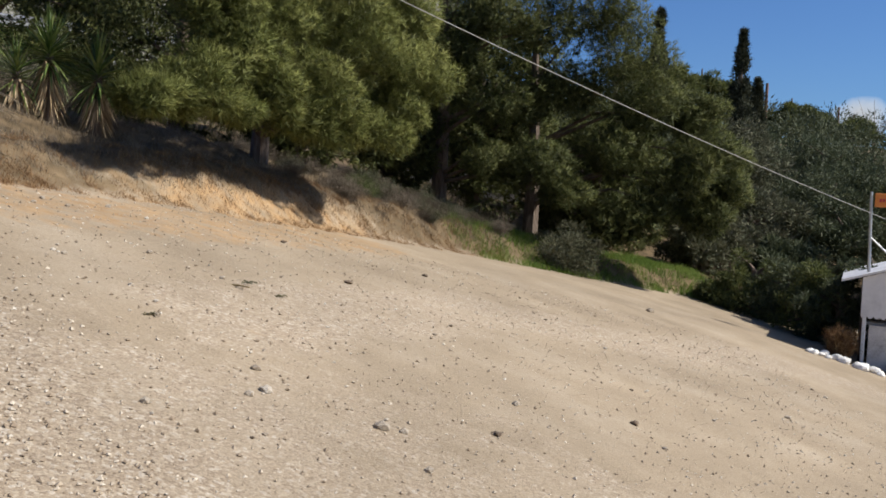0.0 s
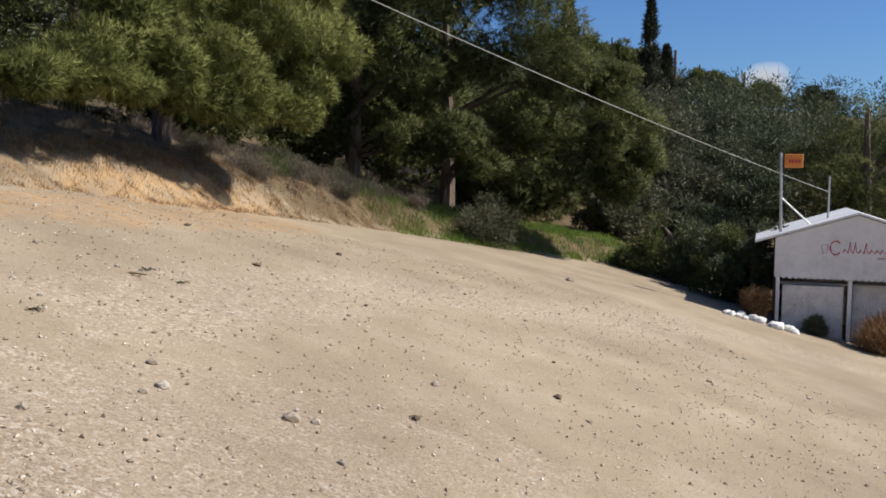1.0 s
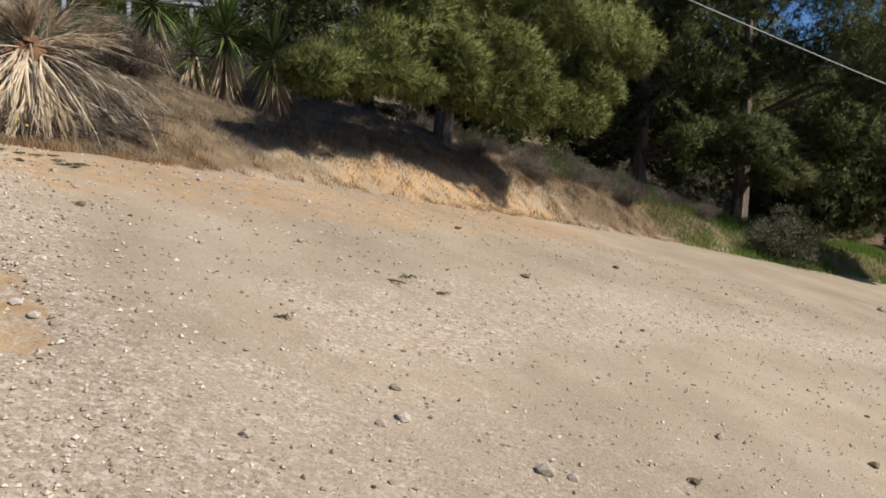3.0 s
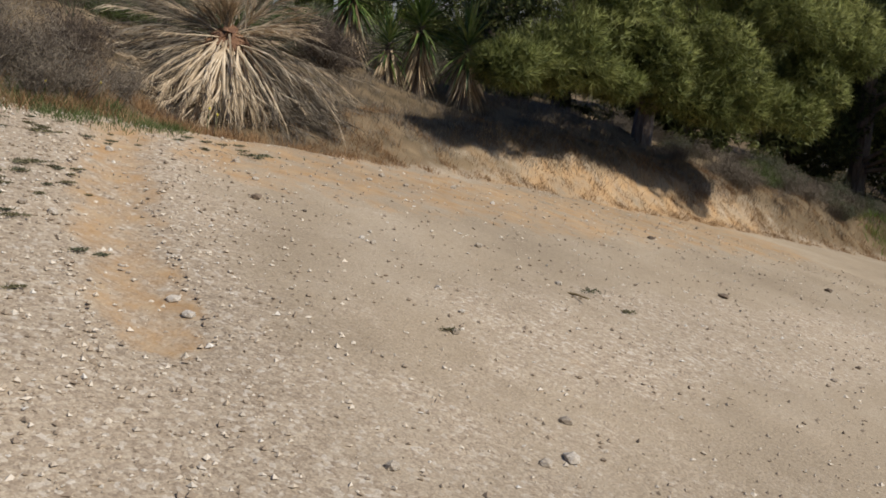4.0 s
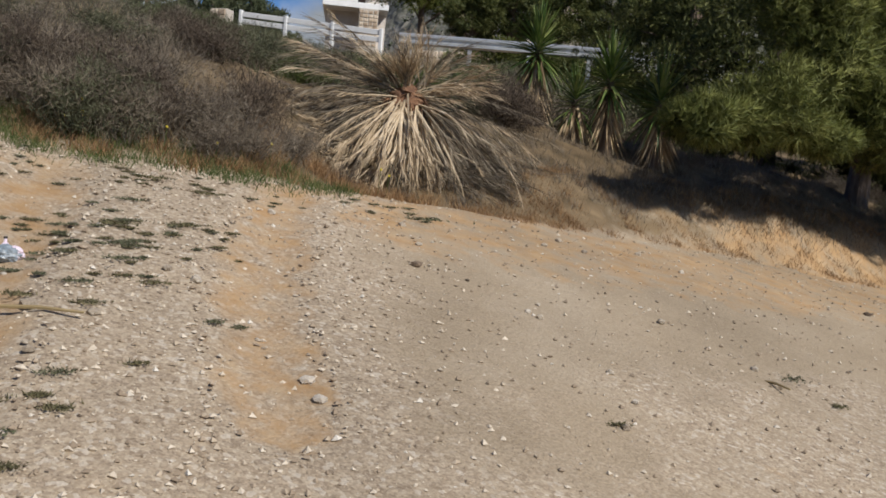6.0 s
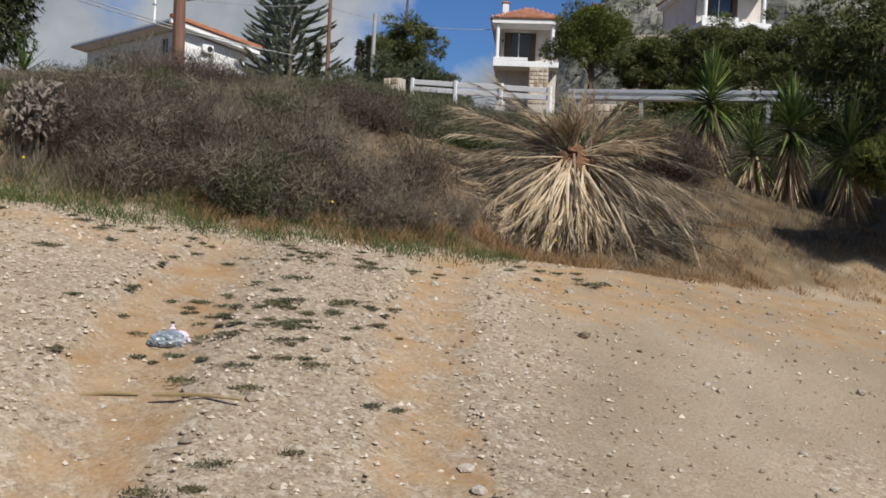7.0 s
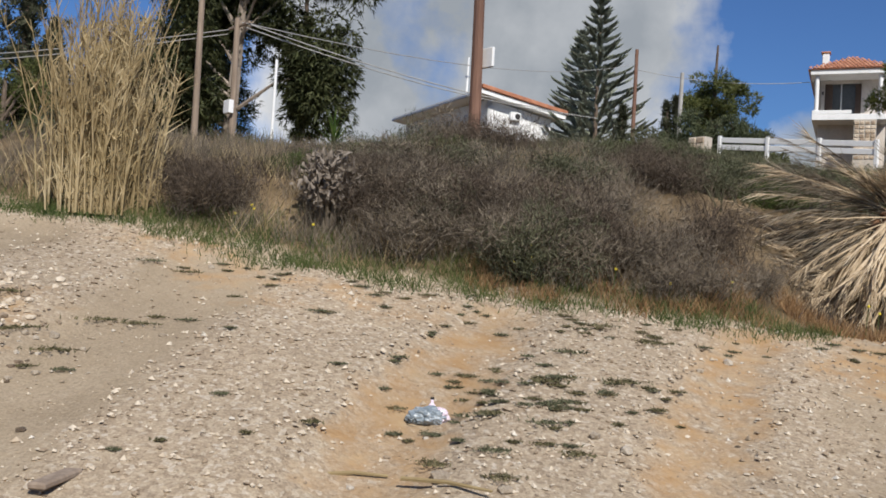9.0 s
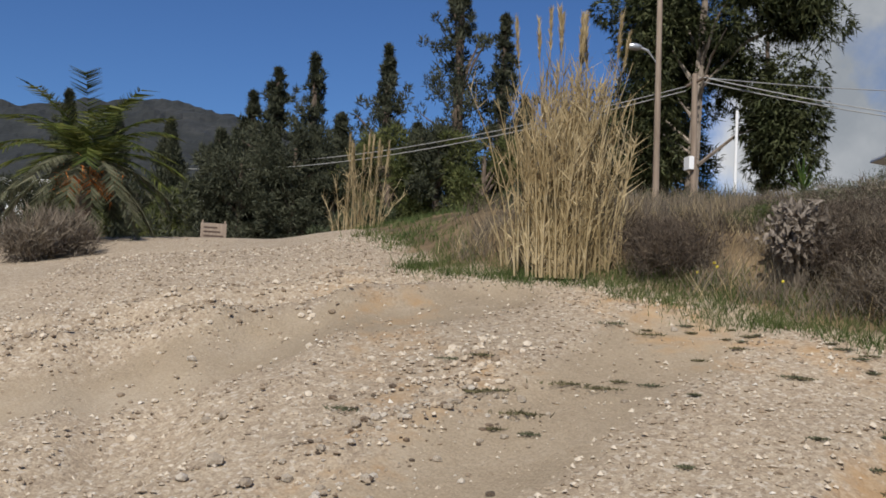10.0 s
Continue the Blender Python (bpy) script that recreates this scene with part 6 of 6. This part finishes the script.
# ---- poles and cables ----
def pole(name, label, base, top, r, material, category="pole"):
    t = thing(name, label, category, pose(base[0], base[1], 0))
    b = height(base[0], base[1]) - 0.3
    d = Vector(top) - Vector((base[0], base[1], b))
    part("shaft", tube(bmesh.new(), [(0, 0, b), (d.x * 0.5, d.y * 0.5, b + d.z * 0.5), (d.x, d.y, top[2])], [r * 1.15, r, r * 0.85], 10), material, t)
    return t


p = pole("utility_pole", "brown creosoted wooden pole with a small box", (-10.95, 10.6), (-11.05, 10.6, 6.2), 0.085, "pole_wood")
boxed("box", (-0.16, 0.09, 3.42), (0.2, 0.14, 3.72), "white_paint", p, "small pale metal panel")
p = pole("street_lamp", "wooden street lamp pole with an arm lamp", (-20.42, 10.52), (-20.5, 10.5, 8.4), 0.07, "pole_grey", "street lamp")
part("arm", tube(bmesh.new(), [(-0.06, 0, 6.1), (-0.12, -0.25, 6.45), (-0.18, -0.5, 6.55)], [0.03, 0.03, 0.03], 6), "steel", p)
bm = bmesh.new()
bmesh.ops.create_uvsphere(bm, u_segments=10, v_segments=6, radius=0.14)
for v in bm.verts:
    v.co = Vector((v.co.x * 0.7 - 0.18, v.co.y * 1.4 - 0.55, v.co.z * 0.6 + 6.53))
part("lamp_head", bm, "steel", p)
p = pole("cable_pole", "grey wooden pole carrying cables", (-20.06, 11.26), (-20.09, 11.22, 5.9), 0.075, "pole_grey")
boxed("crossbar", (-0.5, -0.03, 5.7), (0.5, 0.03, 5.76), "pole_grey", p)
boxed("meter_box", (-0.14, -0.2, 3.7), (0.14, -0.08, 4.0), "white_paint", p)
pole("white_post", "thin white metal post above the bank", (-17.91, 11.06), (-17.95, 11.1, 4.62), 0.035, "white_paint", "post")
pole("far_pole", "dark wooden utility pole among gardens", far_spot(-39.1, 64), (*far_spot(-39.1, 64), 15.9), 0.13, "pole_wood")
pole("concrete_pole", "pale concrete pole behind the fence", far_spot(-36.5, 56), (*far_spot(-36.4, 56), 12.6), 0.12, "concrete")
pole("ridge_pole", "dark utility pole on the ridge", far_spot(32.3, 86), (*far_spot(32.3, 86), 10.9), 0.14, "pole_wood")
pole("ridge_pole", "thin utility pole on the ridge", far_spot(36.2, 86), (*far_spot(36.2, 86), 8.9), 0.1, "pole_wood")


def cable(name, label, a, b, sag, r):
    pts = []
    for i in range(17):
        k = i / 16
        q = Vector(a).lerp(Vector(b), k)
        q.z -= sag * 4 * k * (1 - k)
        pts.append(q)
    ob = part(name, tube(bmesh.new(), pts, [r] * 17, 5), "wire")
    tagged(ob, label, "cable", "cables")


cable("power_cable", "thin power cable over the lot to the kiosk", (14.68, 15.88, -0.42), (0.93, 12.33, 3.3), 0.12, 0.008)
cable("power_cable", "thin cable between poles", (-20.5, 11.2, 5.7), (-45, 0.5, 6.7), 0.5, 0.014)
cable("power_cable", "thin cable between poles", (-20.5, 11.2, 5.6), (-45, -1.0, 6.3), 0.6, 0.014)
cable("power_cable", "thin cable between poles", (-19.6, 11.2, 5.7), (-20.5, 24.0, 5.6), 0.25, 0.014)
cable("power_cable", "thin cable between poles", (-19.6, 11.2, 5.6), (-21.5, 24.0, 5.8), 0.25, 0.014)
cable("power_cable", "thin cable to the far pole", far_spot(-39.1, 64) + (14.6,), far_spot(-28.5, 62) + (13.4,), 0.5, 0.02)
cable("power_cable", "thin cable over the house", (-19.8, 11.2, 5.75), far_spot(-39.1, 64) + (15.0,), 0.8, 0.014)

# ---- across the track ----
p = thing("notice_board", "pale notice board on posts beside the track", "sign", pose(*far_spot(-89.0, 33), 0, 0, 0, 92))
g = height(*far_spot(-89.0, 33))
boxed("panel", (-0.42, -0.03, g + 0.8), (0.42, 0.03, g + 1.4), "pole_grey", p)
for i in range(3):
    boxed("text_bar", (-0.32, -0.04, g + 0.95 + i * 0.14), (0.32 - i * 0.1, -0.031, g + 1.0 + i * 0.14), "dark_wood_and_shade", p, "", 0.0)
for x in (-0.36, 0.36):
    boxed("post", (x - 0.03, 0.035, g - 0.2), (x + 0.03, 0.09, g + 1.5), "pole_grey", p)
for i, (az, d, w, h, z) in enumerate([(-100.6, 58, 3.4, 3.4, 0), (-98.3, 60, 1.8, 2.8, 0), (-91.3, 62, 1.6, 4.6, 0)]):
    x, y = far_spot(az, d)
    b = thing("far_house", "small white far-off house among trees", "house", pose(x, y, 6.5 - h, 0, 0, 80 + i * 9), "far houses")
    boxed("wall", (-w / 2, 0, height(x, y) - 7 + h), (w / 2, 3, h), "render_white", b)
    boxed("roof", (-w / 2 - 0.2, -0.2, h + 0.003), (w / 2 + 0.2, 3.2, h + 0.2), "render_white", b)
    for k in range(2):
        boxed("window", (-w / 4 + k * w / 2 - 0.25, -0.02, h * 0.45), (-w / 4 + k * w / 2 + 0.25, -0.003, h * 0.45 + 0.8), "glass", b, "", 0.0)
x, y = far_spot(13.0, 33)
b = thing("pale_wall", "pale sunlit wall glimpsed between the pines", "wall", pose(x, y, height(x, y), 0, 0, -16))
boxed("wall", (-3.2, 0, -0.5), (3.2, 0.3, 0.55), "render_old", b)


# ---- the lot: litter, stones, weeds ----
def litter_bag(at):
    x, y = at
    t = thing("plastic_bag", "crumpled pale plastic litter bag with a bottle", "litter", pose(x, y, seat(x, y), 0, 0, 45) @ Matrix.Scale(0.6, 4))
    for nm, mat, loc, sc, sd in (("bag", "plastic", (0, 0, 0.07), (0.16, 0.1, 0.085), 1), ("wrapper", "plastic_pink", (0.1, 0.02, 0.075), (0.08, 0.07, 0.07), 5), ("wrapper", "plastic", (-0.13, -0.02, 0.045), (0.06, 0.06, 0.05), 8)):
        bm = bmesh.new()
        bmesh.ops.create_icosphere(bm, subdivisions=4, radius=1)
        for v in bm.verts:
            c = v.co.copy()
            k = 1 + 0.28 * noise.noise(c * 2.2 + Vector((sd, 0, 0))) + 0.22 * abs(noise.noise(c * 5 + Vector((0, sd, 0)))) - 0.1
            v.co = Vector((c.x * sc[0] * k, c.y * sc[1] * k, max(-loc[2] + 0.004, c.z * sc[2] * k))) + Vector(loc)
        part(nm, bm, mat, t)
    bottle = part("bottle", tube(bmesh.new(), [(0.02, 0.1, 0.05), (0.02, 0.11, 0.15), (0.02, 0.115, 0.17), (0.02, 0.12, 0.2)], [0.033, 0.033, 0.014, 0.014], 12), "plastic_pink", t)
    part("cap", tube(bmesh.new(), [(0.02, 0.12, 0.2), (0.02, 0.121, 0.22)], [0.017, 0.017], 12), "black", bottle)
    part("handle", tube(bmesh.new(), [(-0.12, -0.06, 0.03), (-0.16, -0.1, 0.05), (-0.12, -0.12, 0.02), (-0.08, -0.1, 0.01)], [0.006] * 4, 5), "black", t)


litter_bag((-4.03, 4.38))


def stone_mesh(seed, flat=0.65):
    bm = bmesh.new()
    bmesh.ops.create_icosphere(bm, subdivisions=1, radius=1)
    for v in bm.verts:
        v.co = v.co + Vector(noise.noise_vector(v.co * 1.7 + Vector((seed * 3.1, 0, 0)))) * 0.45
        v.co.z *= flat
    me = bpy.data.meshes.new("stone")
    bm.to_mesh(me)
    bm.free()
    return me


PALE, DARK = [stone_mesh(i) for i in range(6)], [stone_mesh(10 + i, 0.55) for i in range(4)]
for me in PALE:
    me.materials.append(M["stone"])
for me in DARK:
    me.materials.append(M["pebble_dark"])


def lay(me, x, y, r, name, label, category, group, turn=0):
    ob = new(name, me)
    ob.matrix_world = pose(x, y, seat(x, y) + r * 0.25, 0, 0, turn) @ Matrix.Scale(r, 4)
    tagged(ob, label, category, group)


rngs = random.Random(21)
for x, y, r in [(-2.23, 4.54, 0.045), (-0.07, 4.45, 0.05), (-0.12, 4.85, 0.04), (0.72, 4.32, 0.06), (0.88, 4.35, 0.04), (8.1, 15.4, 0.1), (-5.35, 1.35, 0.055), (-5.2, 1.2, 0.035), (-5.0, 1.5, 0.04), (-3.45, 4.0, 0.05), (-0.85, 5.5, 0.035), (-3.2, 4.95, 0.04)]:
    lay(rngs.choice(PALE), x, y, r, "pale_stone", "pale limestone lying on the gravel", "stone", "loose pale stones", rngs.uniform(0, 360))
for _ in range(150):
    x, y = rngs.uniform(-9, 9), rngs.uniform(0.8, 14)
    s = float(foot_of(np.array([x]), np.array([y]))[0][0])
    if s > -0.2 or (x > 0 and rngs.random() < 0.7):
        continue
    lay(rngs.choice(PALE), x, y, rngs.uniform(0.018, 0.042), "pale_stone", "pale limestone lying on the gravel", "stone", "loose pale stones", rngs.uniform(0, 360))
for x, y, r in [(3.49, 6.18, 0.05), (1.7, 4.82, 0.045), (1.13, 9.05, 0.055), (-2.61, 6.66, 0.05), (0.5, 11.0, 0.05), (2.6, 11.5, 0.05)]:
    lay(rngs.choice(DARK), x, y, r, "dark_clod", "dark brown clod on the gravel", "clod", "dark clods", rngs.uniform(0, 360))
for _ in range(28):
    x, y = rngs.uniform(-7, 9), rngs.uniform(1.0, 14)
    if float(foot_of(np.array([x]), np.array([y]))[0][0]) < -0.3:
        lay(rngs.choice(DARK), x, y, rngs.uniform(0.014, 0.03), "dark_clod", "small dark brown clod on the gravel", "clod", "dark clods", rngs.uniform(0, 360))


def gravel(name, label, material, n, region, lo, hi, seed):
    """Loose pebbles: small uneven octahedra over the lot, denser where the region says so."""
    rng = np.random.default_rng(seed)
    x, y = rng.uniform(-13, 9, n * 3), rng.uniform(-0.5, 14, n * 3)
    s = foot_of(x, y)[0]
    keep = (s < 0.1) & (rng.random(n * 3) < region(x, y))
    x, y = x[keep][:n], y[keep][:n]
    z = terrain(x, y) + ground_relief(x, y)
    r = lo + (hi - lo) * rng.random(len(x)) ** 3
    a = rng.uniform(0, 6.28, len(x))
    shape = np.array([(1, 0, 0), (0, 1, 0), (-1, 0, 0), (0, -1, 0), (0, 0, 0.75), (0, 0, -0.5)])
    V = shape[None] * (1 + rng.uniform(-0.4, 0.4, (len(x), 6, 3))) + rng.normal(size=(len(x), 6, 3)) * 0.16
    ca, sa = np.cos(a)[:, None], np.sin(a)[:, None]
    V = np.stack([V[..., 0] * ca - V[..., 1] * sa, V[..., 0] * sa + V[..., 1] * ca, V[..., 2]], -1) * r[:, None, None]
    V = V + np.stack([x, y, z + r * 0.25], 1)[:, None]
    F = np.array([(0, 1, 4), (1, 2, 4), (2, 3, 4), (3, 0, 4), (1, 0, 5), (2, 1, 5), (3, 2, 5), (0, 3, 5)])
    F = (F[None] + 6 * np.arange(len(x))[:, None, None]).reshape(-1, 3)
    tagged(new(name, sheet(name, V.reshape(-1, 3), F, material)), label, "gravel", kind="stuff")


def rough_side(x, y):
    near = np.exp(-np.hypot(x, y - 2) / 6)
    return (0.22 + 0.78 * smooth(-x - 0.55 * (y - 4), 0.6, 2.2)) * (0.5 + 0.5 * near) * (1 - 0.75 * stripe(x, y, GULLY, 0.45)) * (1 - 0.5 * stripe(x, y, SEAM, 0.35)) * (1 - 0.8 * stripe(x, y, LANE, 0.6)) * (1 - 0.7 * stripe(x, y, LANE_B, 0.6))


gravel("loose_gravel", "loose pale and grey gravel over the lot", "pebble", 80000, rough_side, 0.004, 0.02, 5)
gravel("white_gravel", "scattered pale limestone chips over the lot", "stone_chip", 6000, rough_side, 0.004, 0.02, 7)
gravel("fine_dark_gravel", "scattered small dark stones over the lot", "pebble_dark", 800, lambda x, y: 0.3 + 0 * x, 0.003, 0.01, 6)


def rubble_rows():
    """Broken stones turned up along the ruts and in one patch: the nearest as things, the rest as one scatter."""
    rng = random.Random(77)
    spots = []
    for line, n, wid in ((RUT, 60, 0.35), (RUT_B, 60, 0.35), (WINDROW, 230, 0.2), (WINDROW_B, 210, 0.22), (TURNED, 420, 0.36)):
        for _ in range(n):
            k = rng.random() ** 0.8 * (len(line) - 1)
            i = min(int(k), len(line) - 2)
            (ax, ay), (bx, by) = line[i], line[i + 1]
            spots.append((ax + (bx - ax) * (k - i) + rng.gauss(0, wid), ay + (by - ay) * (k - i) + rng.gauss(0, wid * 0.6), 0.009 + 0.026 * rng.random() ** 2.2, rng.random() < 0.22, rng.uniform(0, 360)))
    spots.sort(key=lambda p: math.hypot(p[0] + 3, p[1] - 1.5))
    for x, y, r, dark, turn in spots[:280]:
        lay(rng.choice(DARK if dark else PALE), x, y, r, "broken_stone", "brown broken clod in the turned gravel" if dark else "broken limestone in the turned gravel", "stone", "rubble in the ruts", turn)
    bm = bmesh.new()
    for x, y, r, dark, turn in spots[280:]:
        k = len(bm.verts)
        bm.from_mesh(rng.choice(PALE))
        bm.verts.ensure_lookup_table()
        m = pose(x, y, seat(x, y) + r * 0.25, 0, 0, turn) @ Matrix.Scale(r, 4)
        for v in bm.verts[k:]:
            v.co = m @ v.co
    tagged(part("rut_rubble", bm, "pebble"), "small broken limestone along the wheel ruts", "rubble", kind="stuff")


rubble_rows()


def weed_patch(x, y, r, seed, dark):
    t = thing("ground_weed", "flat dark green weed rosette on the gravel" if dark else "flat grey-green weed on the gravel", "weed", pose(x, y, seat(x, y)), "weeds on the gravel")
    rng = np.random.default_rng(seed)
    n = 130
    q = rng.normal(size=(n, 2)) * r * 0.36
    base = np.column_stack([q, np.full(n, 0.005)])
    way = np.column_stack([rng.normal(size=(n, 2)), np.full(n, 0.55)])
    v, f = blades(base, way, rng.uniform(0.012, 0.028, n) * (0.75 + 4 * r), 0.009 * (0.75 + 3 * r), rng)
    part("foliage", sheet("foliage", v, f, "weed" if dark else "sage"), "weed", t)


rngw = random.Random(31)
spots = [(-3.19, 8.05, 0.3), (-5.56, 3.0, 0.22), (-5.81, 2.78, 0.12), (-5.78, 2.03, 0.14), (-5.92, 3.35, 0.2), (-5.8, 3.55, 0.15), (-6.45, 2.79, 0.13), (-6.3, 2.95, 0.12), (-5.86, 2.91, 0.12), (-7.0, 4.1, 0.14), (-6.8, 4.3, 0.15),
         (-3.6, 4.1, 0.12), (-3.5, 4.35, 0.12), (-3.3, 4.2, 0.12), (-3.3, 4.7, 0.12), (-3.6, 4.8, 0.16), (-4.0, 5.2, 0.2), (-3.8, 5.6, 0.2), (-4.3, 5.7, 0.18), (-4.6, 6.3, 0.2), (-4.2, 6.4, 0.2), (-0.1, 7.5, 0.16), (0.2, 7.3, 0.1), (-0.9, 5.5, 0.08),
         (-2.9, 3.6, 0.1), (-2.7, 3.4, 0.1), (-2.95, 3.3, 0.12), (-2.75, 3.1, 0.14), (-2.55, 3.0, 0.09), (-2.8, 2.75, 0.12)]
for i, (x, y, r) in enumerate(spots):
    weed_patch(x, y, r, 400 + i, i % 3 != 0)
for i in range(150):
    if i < 64:
        x, y = rngw.gauss(-3.85, 0.34), rngw.gauss(4.95, 0.42)
    elif i < 120:
        fx = rngw.uniform(-7.4, -3.3)
        x, y = fx + rngw.uniform(0.1, 0.7), float(np.interp(fx, FOOT[:, 0], FOOT[:, 1])) - rngw.uniform(0.0, 0.5)
    else:
        x, y = rngw.uniform(-6.4, -2.6), rngw.uniform(2.6, 5.5)
    if float(foot_of(np.array([x]), np.array([y]))[0][0]) < -0.08:
        weed_patch(x, y, 0.03 + 0.055 * rngw.random(), 500 + i, i % 2 == 0)
for i in range(14):
    fx = rngw.uniform(-8.5, -3.2)
    x, y = fx - 0.25, float(np.interp(fx, FOOT[:, 0], FOOT[:, 1])) + 0.25
    t = thing("yellow_flower", "small yellow wild flower in the verge", "flower", pose(x, y, seat(x, y)), "wild flowers")
    h = rngw.uniform(0.12, 0.32)
    part("stalk", tube(bmesh.new(), [(0, 0, -0.02), (0.02, 0, h)], [0.004, 0.003], 4), "green", t)
    bm = bmesh.new()
    bmesh.ops.create_icosphere(bm, subdivisions=1, radius=0.013, matrix=Matrix.Translation((0.02, 0, h)))
    part("bloom", bm, "flower", t)
for x, y, turn, ln in [(-3.35, 3.95, 30, 0.42), (-3.75, 3.75, 60, 0.3), (-0.2, 7.2, -40, 0.3)]:
    ob = part("dry_stick", tube(bmesh.new(), [(-ln / 2, 0, 0.012), (0, 0.012, 0.02), (ln / 2, -0.01, 0.012)], [0.011, 0.01, 0.007], 6), "straw")
    ob.matrix_world = pose(x, y, seat(x, y), 0, 0, turn)
    tagged(ob, "dry broken reed stick lying on the gravel", "stick", "sticks on the lot")
ob = part("grey_plank", box(bmesh.new(), (-0.13, -0.04, 0), (0.13, 0.04, 0.03), 0.008), "pole_grey")
ob.matrix_world = pose(-4.13, 2.57, seat(-4.13, 2.57) + 0.005, 2, 3, -52)
tagged(ob, "short grey weathered plank lying on the gravel", "plank")
